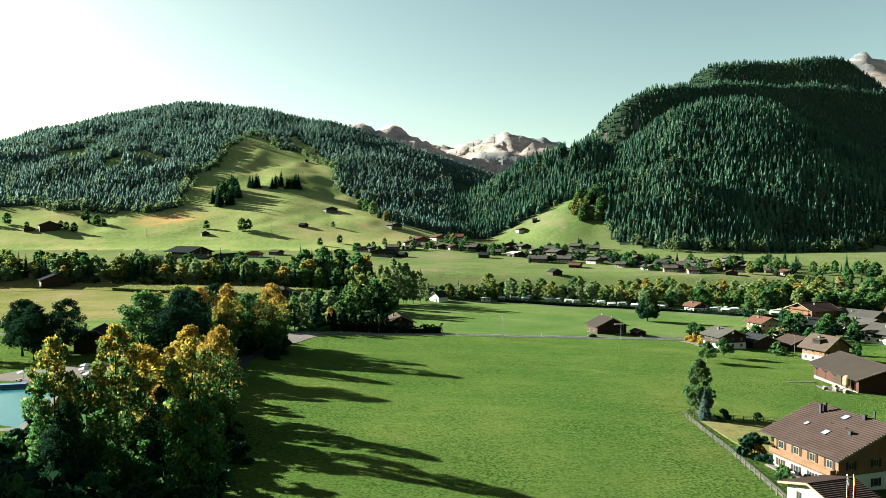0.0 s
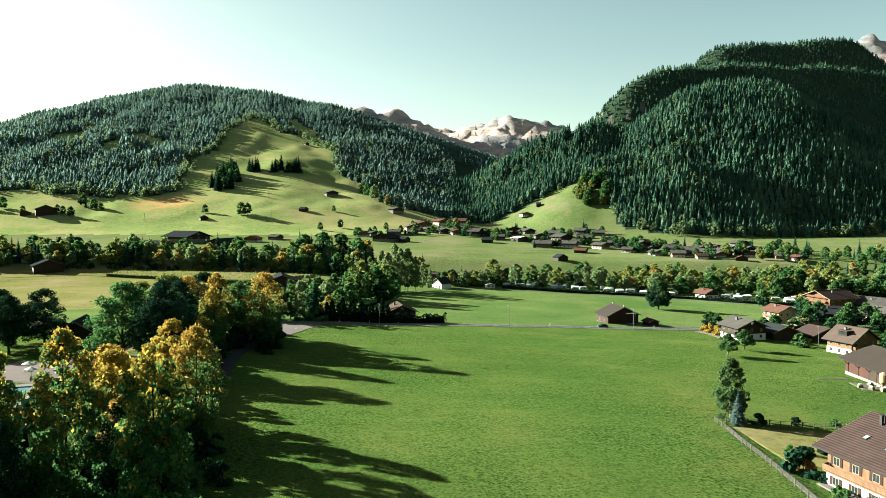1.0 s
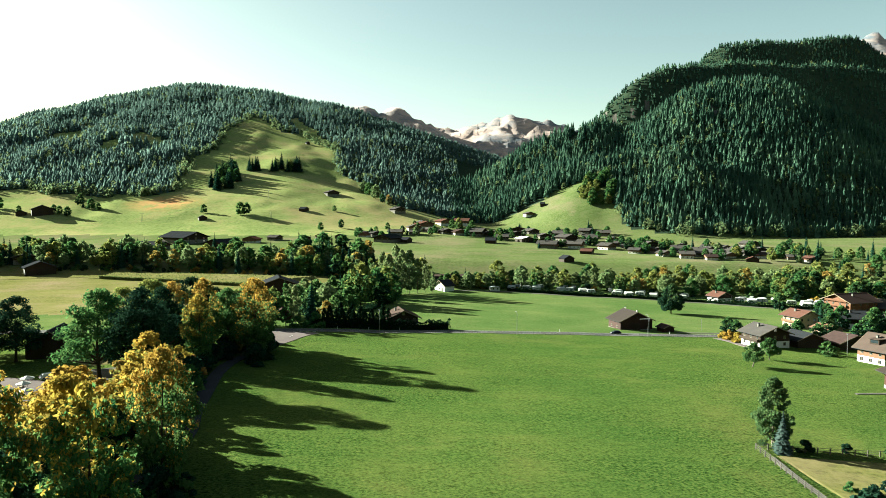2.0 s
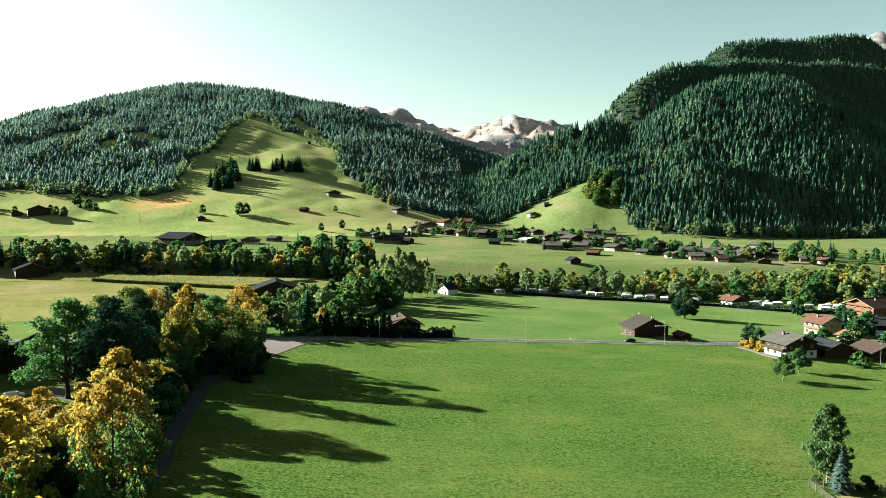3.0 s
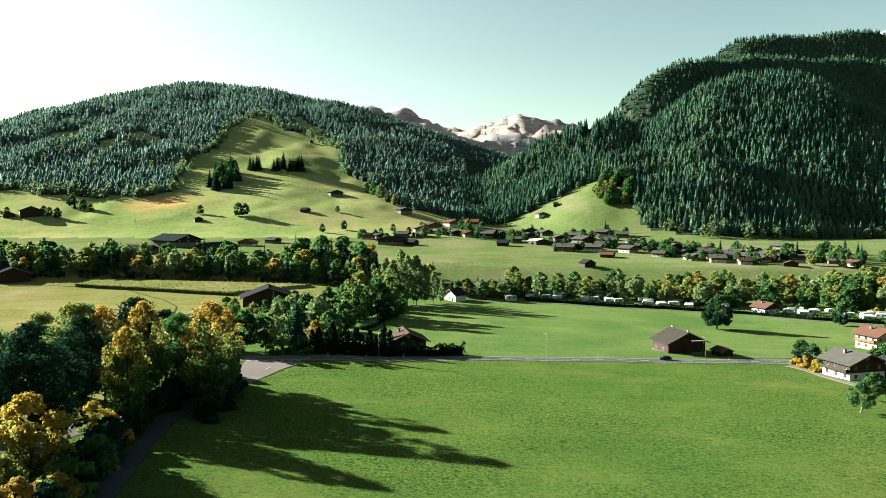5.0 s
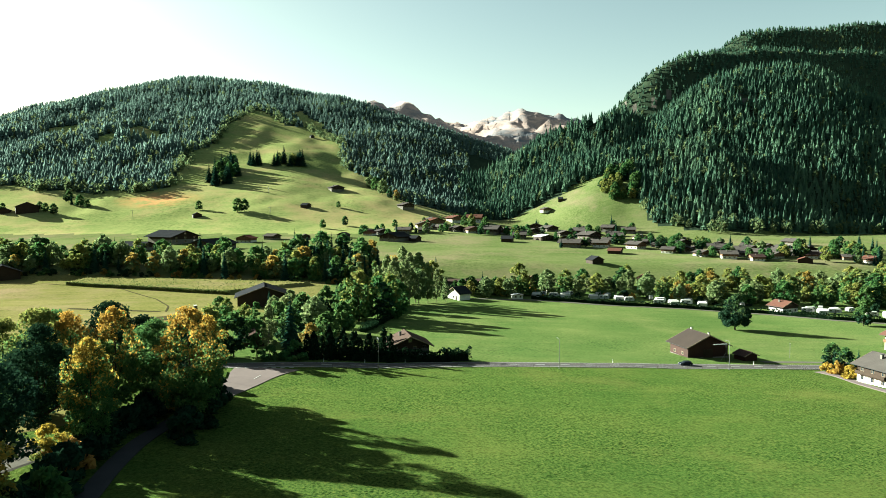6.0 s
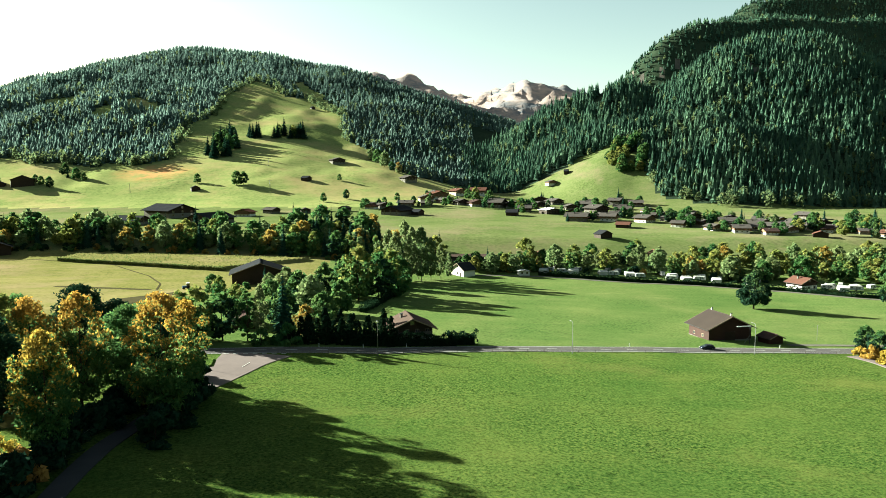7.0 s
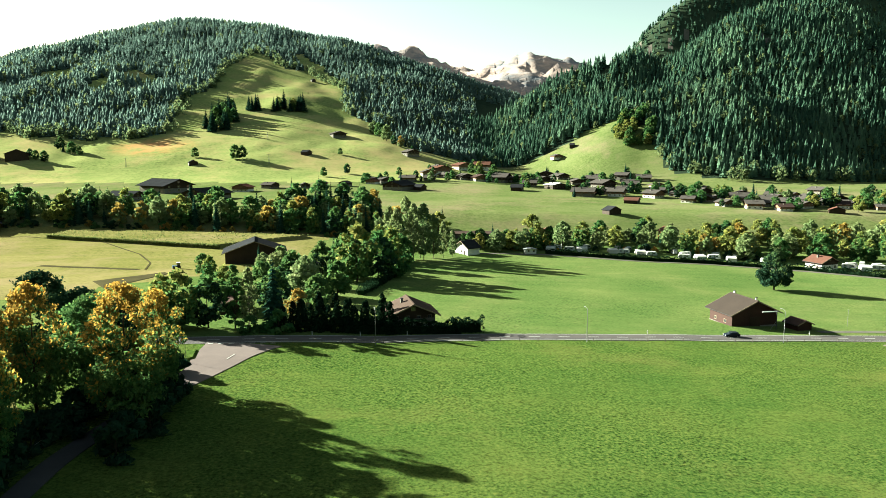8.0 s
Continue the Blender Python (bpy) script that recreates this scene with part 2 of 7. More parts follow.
LEAF_GOLD = leaf("golden_leaves", (0.105, 0.078, 0.020), (0.29, 0.192, 0.038), (0.47, 0.300, 0.062), 0.45)
LEAF_RUST = leaf("rust_leaves", (0.112, 0.0794, 0.0224), (0.25, 0.162, 0.0404), (0.397, 0.259, 0.0762), 0.42)
LEAF_PALE = leaf("pale_green_leaves", (0.0647, 0.104, 0.0422), (0.138, 0.177, 0.0737), (0.241, 0.26, 0.126), 0.4)
NEEDLES_NEAR = leaf("spruce_needles", (0.0057, 0.0179, 0.0137), (0.0127, 0.0342, 0.0228), (0.0283, 0.0569, 0.0319), 0.1)
NEEDLES_BLUE = leaf("blue_spruce_needles", (0.0168, 0.0278, 0.0254), (0.0338, 0.0494, 0.0457), (0.0674, 0.0866, 0.076), 0.1)
# far needles lightened, the left hill's bluer too, to imitate hazy air
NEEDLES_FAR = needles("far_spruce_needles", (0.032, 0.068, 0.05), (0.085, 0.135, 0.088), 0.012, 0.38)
NEEDLES_HAZY = needles("hazy_hillside_needles", (0.092, 0.136, 0.122), (0.118, 0.165, 0.142), 0.007, 0.6)
LEAF_OLIVE = leaf("olive_leaves", (0.0286, 0.0594, 0.0259), (0.0616, 0.106, 0.0403), (0.121, 0.152, 0.0605), 0.35)
HEDGE = leaf("hedge_leaves", (0.00392, 0.011, 0.00664), (0.0088, 0.02, 0.00992), (0.017, 0.0326, 0.0149), 0.15)
CORN = leaf("maize_leaves", (0.0448, 0.069, 0.0253), (0.097, 0.1226, 0.038), (0.2239, 0.2069, 0.0886), 0.3)
TIMBER_DARK = boards("dark_timber", (0.01296, 0.007344, 0.00432), (0.03672, 0.0216, 0.01296))
TIMBER_RED = boards("red_brown_timber", (0.0169, 0.007, 0.0056), (0.0377, 0.0147, 0.0104))
TIMBER_BARN = boards("barn_red_timber", (0.026, 0.0084, 0.006), (0.052, 0.0168, 0.0105))
TIMBER_CHALET = boards("orange_brown_timber", (0.07, 0.028, 0.014), (0.14, 0.06, 0.030))
TIMBER_WARM = boards("warm_timber", (0.0874, 0.0431, 0.0226), (0.175, 0.0953, 0.0544))
TIMBER_GREY = boards("grey_timber", (0.0432, 0.03672, 0.03024), (0.1037, 0.09072, 0.07776))
PLASTER = surface("white_plaster", (0.403, 0.389, 0.353), (0.518, 0.504, 0.468), 0.5, 5.0, 0.9, 0.15, 0.01)
PLASTER_CREAM = surface("cream_plaster", (0.262, 0.194, 0.127), (0.329, 0.253, 0.177), 0.5, 5.0, 0.9, 0.15, 0.01)
PLASTER_ORANGE = surface("orange_plaster", (0.3094, 0.1462, 0.05063), (0.3938, 0.2025, 0.07875), 0.5, 5.0, 0.9, 0.15, 0.01)
STONE = surface("base_stone", (0.0945, 0.0882, 0.0788), (0.151, 0.142, 0.126), 0.7, 4.0, 0.9, 0.5, 0.03)
TILE_BROWN = surface("brown_roof_tile", (0.0288, 0.0194, 0.018), (0.0533, 0.0353, 0.0331), 0.4, 3.0, 0.88, 0.5, 0.03)
TILE_RED = surface("red_roof_tile", (0.0542, 0.0255, 0.0197), (0.0892, 0.0459, 0.0357), 0.4, 3.0, 0.88, 0.5, 0.03)
TILE_ORANGE = surface("orange_roof_tile", (0.109, 0.0562, 0.0375), (0.158, 0.0863, 0.0585), 0.4, 3.0, 0.88, 0.5, 0.03)
TILE_WEATHERED = surface("weathered_roof_slate", (0.0375, 0.033, 0.0315), (0.066, 0.0585, 0.0555), 0.4, 3.0, 0.88, 0.5, 0.03)
TILE_GREY = surface("grey_roof_slate", (0.012, 0.0125, 0.015), (0.026, 0.027, 0.030), 0.4, 3.0, 0.95, 0.5, 0.03)
TILE_PALE = surface("pale_roof_shingle", (0.0439, 0.0311, 0.0269), (0.0702, 0.0511, 0.0439), 0.4, 3.0, 0.88, 0.5, 0.03)
SHEET_ROOF = surface("brown_sheet_roof", (0.0214, 0.016, 0.0139), (0.0333, 0.025, 0.0214), 0.2, 2.0, 0.55, 0.2, 0.01)
TRIM_WOOD = surface("pale_trim_wood", (0.13, 0.0972, 0.0648), (0.198, 0.155, 0.112), 0.8, 6.0, 0.8, 0.2, 0.01)
METAL = surface("galvanised_metal", (0.13, 0.133, 0.1361), (0.1794, 0.1825, 0.1856), 0.8, 8.0, 0.45, 0.1, 0.005, 0.7)
METAL_DARK = surface("dark_metal", (0.021, 0.021, 0.0228), (0.048, 0.048, 0.051), 0.8, 8.0, 0.5, 0.1, 0.005, 0.5)
WHITE_PAINT = surface("white_paint", (0.465, 0.465, 0.45), (0.57, 0.57, 0.555), 0.8, 8.0, 0.5, 0.05, 0.005)
RED_PAINT = surface("red_paint", (0.2363, 0.01688, 0.01688), (0.3094, 0.02812, 0.0225), 0.8, 8.0, 0.5, 0.05, 0.005)
YELLOW_PAINT = surface("yellow_cloth", (0.3938, 0.2363, 0.01688), (0.4612, 0.2925, 0.02812), 0.8, 8.0, 0.7, 0.05, 0.005)
BLUE_PAINT = surface("blue_paint", (0.036, 0.072, 0.135), (0.063, 0.1125, 0.189), 0.8, 8.0, 0.45, 0.05, 0.005)
SILO = surface("tan_plastic", (0.239, 0.1578, 0.0861), (0.3155, 0.2199, 0.1291), 0.8, 5.0, 0.5, 0.1, 0.01)
CAR_DARK = surface("dark_car_paint", (0.006, 0.0084, 0.015), (0.012, 0.0156, 0.024), 0.8, 8.0, 0.22, 0.0, 0.001)
RUBBER = surface("rubber", (0.009, 0.009, 0.009), (0.018, 0.018, 0.018), 2.0, 12.0, 0.9, 0.1, 0.005)
POOL_TILE = surface("pool_tile", (0.027, 0.0972, 0.113), (0.0486, 0.135, 0.148), 0.3, 4.0, 0.4, 0.05, 0.005)
CARAVAN_PAINT = surface("weathered_white_panel", (0.281, 0.281, 0.269), (0.41, 0.403, 0.386), 0.5, 3.0, 0.5, 0.05, 0.005, 0.0, False, 0.5)
CANVAS = surface("pale_canvas", (0.3094, 0.2981, 0.2812), (0.4275, 0.4163, 0.3938), 0.6, 5.0, 0.8, 0.1, 0.01)


def glass(name, colour, rough=0.05, gloss=0.8):
    m, n, l, p = nodes_of(name)
    l.new(ramp_node(n, l, noise_node(n, l, place(n), 0.8), [(0.3, colour), (0.7, tuple(1.6 * c for c in colour))]), p.inputs["Base Color"])
    p.inputs["Roughness"].default_value, p.inputs["Specular IOR Level"].default_value = rough, gloss
    return m


GLASS = glass("window_glass", (0.012, 0.016, 0.02))
SKYLIGHT = glass("skylight_glass", (0.154, 0.175, 0.182), 0.25)
WATER = glass("pool_water", (0.012, 0.06, 0.075), 0.2, 0.15)

# ---- the lie of the land ----
# crest lines of the hills, as x, y, z in metres
CREST_LEFT = [(-2600, 2350, 175), (-1813, 2300, 225), (-1360, 2300, 326), (-1152, 2250, 314), (-1038, 2200, 345), (-807, 2150, 397), (-673, 2150, 434), (-498, 2100, 410), (-277, 2000, 354), (-141, 1950, 284), (53, 1900, 236), (240, 1850, 184)]
CREST_SPUR = [(75, 1400, 89), (173, 1340, 148), (226, 1310, 173), (264, 1290, 188), (313, 1280, 201), (355, 1300, 215), (396, 1400, 232)]
CREST_DOME = [(398, 1225, 156), (444, 1245, 203), (492, 1265, 246), (534, 1280, 273), (580, 1290, 291), (625, 1285, 295), (672, 1275, 288), (705, 1260, 267), (722, 1235, 239), (733, 1205, 209), (742, 1165, 180), (757, 1130, 151), (790, 1080, 104), (945, 1000, 18)]
CREST_MIDDLE = [(398, 1400, 228), (410, 1405, 258), (426, 1410, 292), (455, 1420, 322), (489, 1435, 346), (534, 1450, 367), (606, 1480, 376), (695, 1520, 383), (852, 1600, 397),
                (1017, 1650, 405), (1205, 1680, 399), (1337, 1600, 295), (1300, 1350, 190)]
# unseen valley sides and end, added around the camera to hold back sky light
CREST_SKY_BLOCK = [(-2300, 1500, 300), (-1650, 600, 360), (-1250, -500, 430), (-300, -1150, 460), (700, -1050, 480), (1250, -300, 470), (1500, 500, 430), (1750, 1000, 380)]
# the gentle lower slope of the pasture below the left woods
CREST_PASTURE = [(-640, 1180, 98), (-520, 1210, 108), (-380, 1260, 121), (-230, 1230, 112), (-110, 1150, 84)]
CREST_APRON = [(225, 1170, 125), (300, 1090, 132), (400, 1060, 142)]
CREST_BACK = [(841, 1950, 469), (862, 1950, 507), (889, 1950, 525), (964, 1950, 536), (1045, 1950, 545), (1126, 1950, 550), (1207, 1950, 555), (1272, 1950, 550), (1324, 1940, 508), (1384, 1900, 435), (1613, 1800, 206)]
CREST_WHITE = [(-569, 4100, 600), (-433, 4100, 652), (-348, 4100, 688), (-290, 4100, 692), (-222, 4100, 650), (-160, 4100, 671), (-92, 4100, 680),
               (-37, 4100, 630), (46, 4100, 575), (253, 4100, 462)]
CREST_PALE = [(-101, 4500, 586), (95, 4500, 637), (277, 4500, 623), (410, 4500, 654), (543, 4500, 678), (735, 4500, 676), (811, 4500, 635),
              (896, 4500, 655), (984, 4500, 640), (1237, 4500, 490)]
CREST_ROSE = [(2300, 3900, 760), (2599, 3900, 1068), (2685, 3900, 1100), (2756, 3900, 1078), (2836, 3900, 1042), (3236, 3900, 785)]
RIDGES = [(CREST_LEFT, 0.352, 60), (CREST_SPUR, 0.72, 8), (CREST_DOME, 0.76, 25), (CREST_MIDDLE, 1.15, 8),
          (CREST_BACK, 1.0, 14), (CREST_WHITE, 0.55, 4), (CREST_PALE, 0.40, 6), (CREST_ROSE, 0.8, 4), (CREST_APRON, 0.65, 6), (CREST_SKY_BLOCK, 0.6, 20), (CREST_PASTURE, 0.255, 20)]


def vnoise(x, y, size, seed=0):
    """Smooth value noise on the plan, -1 to 1."""
    x, y = np.asarray(x, float) / size, np.asarray(y, float) / size
    i, j = np.floor(x), np.floor(y)
    u, v = x - i, y - j
    u, v = u * u * (3 - 2 * u), v * v * (3 - 2 * v)

    def h(a, b):
        s = np.sin(a * 127.1 + b * 311.7 + seed * 74.7) * 43758.5453
        return s - np.floor(s)
    return 2 * ((h(i, j) * (1 - u) + h(i + 1, j) * u) * (1 - v) + (h(i, j + 1) * (1 - u) + h(i + 1, j + 1) * u) * v) - 1


def crest_height(crest, slope, soft, x, y):
    """Height of a ridge's flank: the highest of what falls away from each stretch of its crest."""
    best = np.full(x.shape, -1e4)
    for (ax, ay, az), (bx, by, bz) in zip(crest, crest[1:]):
        dx, dy = bx - ax, by - ay
        k = np.clip(((x - ax) * dx + (y - ay) * dy) / (dx * dx + dy * dy), 0, 1)
        d = np.hypot(x - ax - k * dx, y - ay - k * dy)
        best = np.maximum(best, az + k * (bz - az) - slope * (np.sqrt(d * d + soft * soft) - soft))
    return best


def valley(x, y):
    mid = np.interp(y, [-400, 0, 119, 173, 238, 292, 389, 475, 560, 600, 760, 850, 950, 1200, 1700, 2600, 4800],
                    [16, 13.5, 10.6, 7.4, 5.0, 2.8, -0.8, -3.4, -0.5, 9.5, 16.5, 22, 27, 42, 70, 170, 300])
    cross = np.interp(x, [-400, -90, 170, 420], [2.6, 3.4, -6.2, -5.0]) * np.interp(y, [380, 520], [1, 0.6])
    return mid + cross


def land(x, y):
    """Height of the ground."""
    x, y = np.broadcast_arrays(np.asarray(x, float), np.asarray(y, float))
    base = valley(x, y) + 0.5 * vnoise(x, y, 42, 1) * np.interp(y, [80, 300], [1, 0.4]) + 0.12 * vnoise(x, y, 13, 2)
    z, k = base, 7.0
    far = np.hypot(x, y)
    for n, (crest, slope, soft) in enumerate(RIDGES):
        h = crest_height(crest, slope, soft, x, y)
        rough = np.clip((h - z) / 60, 0, 1)
        amp = 9.0 if n in (1, 2, 3, 4) else 5.0 if n == 0 else 2.0 if n in (8, 10) else 22.0
        size = 120 if n < 5 or n in (8, 10) else 210
        h = h + rough * (amp * vnoise(x, y, size, 10 + n) + 0.5 * amp * vnoise(x, y, size * 0.42, 20 + n)
                         + (0.55 * amp * vnoise(x, y, size * 0.17, 30 + n) if n >= 5 else (0.4 if n == 0 else 0.1) * amp * vnoise(x, y, size * 0.2, 30 + n)))
        if n in (0, 10):
            # shallow gullies and terraces of the pasture slope
            h = h + np.clip((h - z) / 25, 0, 1) * (1.5 * vnoise(0.5 * x + 0.35 * y, y - 0.3 * x, 46, 81) + 0.9 * vnoise(x - 0.5 * y, y, 21, 82) - 3.0 * np.clip(1 - np.abs(x + 455 + 0.25 * (y - 1000) + 22 * vnoise(x, y, 90, 83)) / 22, 0, 1))
        if 5 <= n < 8:
            h = h + rough * 34 * (0.4 - np.abs(vnoise(x + 0.5 * y, y, 110, 40 + n)) - 0.5 * np.abs(vnoise(x, y, 42, 50 + n)) - 0.3 * np.abs(vnoise(x, y, 19, 60 + n)))
        m = np.maximum(z, h)
        z = m + k * np.log(np.exp((z - m) / k) + np.exp((h - m) / k)) - k * math.log(2) * np.exp(-((z - h) / (4 * k)) ** 2) * 0.6
    return z


def ground_z(x, y):
    return float(land(np.array([x]), np.array([y]))[0])


# ---- helpers for meshes ----
def raw(name, verts, faces, material, parent=None, label="", smooth=False, slots=None):
    """A mesh object from arrays of vertices and faces."""
    me = bpy.data.meshes.new(name)
    verts, faces = np.asarray(verts, dtype=np.float32), np.asarray(faces, dtype=np.int32)
    k = faces.shape[1]
    me.vertices.add(len(verts))
    me.vertices.foreach_set("co", verts.ravel())
    me.loops.add(faces.size)
    me.loops.foreach_set("vertex_index", faces.ravel())
    me.polygons.add(len(faces))
    me.polygons.foreach_set("loop_start", np.arange(0, faces.size, k, dtype=np.int32))
    for m in (material if isinstance(material, (list, tuple)) else [material]):
        me.materials.append(m)
    if slots is not None:
        me.polygons.foreach_set("material_index", np.asarray(slots, dtype=np.int32))
    me.polygons.foreach_set("use_smooth", np.full(len(faces), smooth))
    me.update(calc_edges=True)
    me.validate()
    ob = new(name, me)
    if parent is not None:
        ob.parent = parent
    if label:
        tagged(ob, label)
    return ob


def part(name, bm, material, parent, label=""):
    """Links a bmesh as one mesh object under a thing or under a part."""
    me = bpy.data.meshes.new(name)
    bmesh.ops.recalc_face_normals(bm, faces=bm.faces)
    bm.to_mesh(me)
    bm.free()
    for m in (material if isinstance(material, (list, tuple)) else [material]):
        me.materials.append(m)
    ob = new(name, me)
    ob.parent = parent
    if label:
        tagged(ob, label)
    return ob


def box(bm, x0, x1, y0, y1, z0, z1, slot=0, m=None):
    vs = [bm.verts.new((x, y, z)) for x in (x0, x1) for y in (y0, y1) for z in (z0, z1)]
    if m is not None:
        for v in vs:
            v.co = m @ v.co
    for f in ((0, 1, 3, 2), (4, 6, 7, 5), (0, 4, 5, 1), (2, 3, 7, 6), (0, 2, 6, 4), (1, 5, 7, 3)):
        bm.faces.new([vs[i] for i in f]).material_index = slot
    return vs


def boxes(*sizes):
    bm = bmesh.new()
    for s in sizes:
        box(bm, *s)
    return bm


def rod(bm, a, b, r0, r1=None, sides=6, slot=0):
    """A tapered round bar from a to b."""
    r1 = r0 if r1 is None else r1
    a, b = Vector(a), Vector(b)
    d = (b - a).normalized()
    u = d.orthogonal().normalized()
    w = d.cross(u)
    ring = [[bm.verts.new(p + (u * math.cos(2 * math.pi * i / sides) + w * math.sin(2 * math.pi * i / sides)) * r) for i in range(sides)] for p, r in ((a, r0), (b, r1))]
    for i in range(sides):
        j = (i + 1) % sides
        bm.faces.new((ring[0][i], ring[0][j], ring[1][j], ring[1][i])).material_index = slot
    bm.faces.new(ring[0][::-1]).material_index = slot
    bm.faces.new(ring[1]).material_index = slot


def rods(*bars):
    bm = bmesh.new()
    for b in bars:
        rod(bm, *b)
    return bm


def thing(name, x, y, z=None, turn=0.0, label="", category="", group="", kind=""):
    """An Empty at a thing's base, on the ground unless z is given."""
    ob = new(name)
    ob.empty_display_size = 0.2
    ob.matrix_basis = pose(x, y, ground_z(x, y) if z is None else z, 0, 0, turn)
    return tagged(ob, label, category, group, kind)


def inside(poly, x, y):
    """Which points of the plan lie inside a polygon."""
    x, y = np.asarray(x, float), np.asarray(y, float)
    odd = np.zeros(x.shape, bool)
    for (ax, ay), (bx, by) in zip(poly, poly[1:] + poly[:1]):
        if ay != by:
            odd ^= ((ay > y) != (by > y)) & (x < (bx - ax) * (y - ay) / (by - ay) + ax)
    return odd


# ---- which parts of the hills are woods, pasture and rock ----
# the upper edge of the pastures below the woods
EDGE_LEFT = [(-900, 1090), (-650, 1080), (-623, 1088), (-602, 1108), (-548, 1064), (-509, 1074), (-470, 1060), (-440, 1076), (-406, 1054), (-375, 1090), (-398, 1198), (-423, 1306),
             (-400, 1400), (-416, 1526), (-392, 1680), (-354, 1663), (-297, 1576), (-256, 1566), (-209, 1506), (-166, 1456), (-143, 1312), (-91, 1252),
             (-64, 1176), (-51, 1119), (-25, 1085), (20, 1068), (111, 1064)]
EDGE_RIGHT = [(174, 1066), (244, 1055), (276, 1053), (288, 1016), (284, 964), (287, 923), (316, 894), (355, 873), (427, 863), (507, 870), (528, 866), (594, 884),
              (668, 910), (1100, 960)]
PASTURE_AREA = [(-900, -400)] + EDGE_LEFT + EDGE_RIGHT + [(1100, -400)]
# small clearings high in the left woods
CLEARINGS = [[(-770, 1500), (-724, 1530), (-670, 1430), (-735, 1430)], [(-612, 1360), (-601, 1430), (-572, 1368), (-574, 1300)],
             [(-590, 1440), (-580, 1500), (-544, 1455), (-508, 1450), (-500, 1395), (-560, 1395)], [(-1080, 1640), (-1010, 1630), (-1010, 1690), (-1090, 1690)],
             [(-1130, 2030), (-1050, 2030), (-1050, 2090), (-1130, 2090)], [(-498, 1225), (-478, 1235), (-476, 1190), (-498, 1185)],
             [(-296, 1740), (-165, 1490), (-155, 1440), (-205, 1450), (-250, 1530), (-272, 1610), (-305, 1690)]]
HAY_AREA = [(-420, 300), (-140, 330), (-66, 415), (-60, 545), (-140, 560), (-430, 590)]


CLIFFS = [[(380, 1392), (398, 1330), (470, 1290), (500, 1310), (450, 1385), (425, 1408)], [(770, 1440), (900, 1440), (930, 1520), (780, 1520)], [(520, 1180), (560, 1170), (560, 1210), (520, 1215)]]


def rocky(x, y):
    """Bare ledges between the trees of the bluff."""
    w = np.zeros(np.shape(x), bool)
    for c in CLIFFS:
        w |= inside(c, x, y)
    return w & (vnoise(x, y, 26, 91) + 0.6 * vnoise(x, y, 11, 92) > 0.75)


def wooded(x, y):
    w = ~inside(PASTURE_AREA, x, y) & (np.asarray(y) > 700)
    for c in CLEARINGS:
        w &= ~inside(c, x, y)
    return w


# ---- the ground: one sheet to the horizon, finer near the meadow ----
az = np.radians(np.concatenate([np.arange(-180, -44, 6.0), np.arange(-44, 48, 0.36), np.arange(48, 180, 6.0)]))
rad = np.concatenate([[0.01, 6, 14], np.geomspace(22, 4950, 380)])
A, R = np.meshgrid(az, rad)
gx, gy = R * np.sin(A), R * np.cos(A)
gz = land(gx.ravel(), gy.ravel())
na, nr = len(az), len(rad)
i, j = np.meshgrid(np.arange(nr - 1), np.arange(na), indexing="ij")
jn = (j + 1) % na
quads = np.stack([i * na + j, i * na + jn, (i + 1) * na + jn, (i + 1) * na + j], -1).reshape(-1, 4)
pts = np.stack([gx.ravel(), gy.ravel(), gz], -1)
mid = pts[quads].mean(1)
slots = np.where(np.hypot(mid[:, 0], mid[:, 1]) > 3000, 3, np.where(wooded(mid[:, 0], mid[:, 1]), 2, np.where((mid[:, 1] > 560), 1, 0)))
# the added unseen slopes get dark forest floor
slots = np.where((slots == 0) & (mid[:, 2] > 45), 2, slots)
slots = np.where(rocky(mid[:, 0], mid[:, 1]), 7, slots)
slots = np.where((slots == 1) & (mid[:, 2] > 22) & (mid[:, 0] < 40), 6, slots)
road_y = np.interp(mid[:, 0], [-190, -42, 52, 260], [268, 284.5, 298, 322])
slots = np.where((slots == 0) & (mid[:, 1] > road_y), 5, slots)
slots = np.where(inside(HAY_AREA, mid[:, 0], mid[:, 1]), 4, slots)
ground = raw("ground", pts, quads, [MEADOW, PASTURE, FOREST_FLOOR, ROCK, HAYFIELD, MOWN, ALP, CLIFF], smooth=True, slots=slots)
tagged(ground, "green valley meadow rising to wooded hills and pale rocky peaks", "ground", kind="structure")


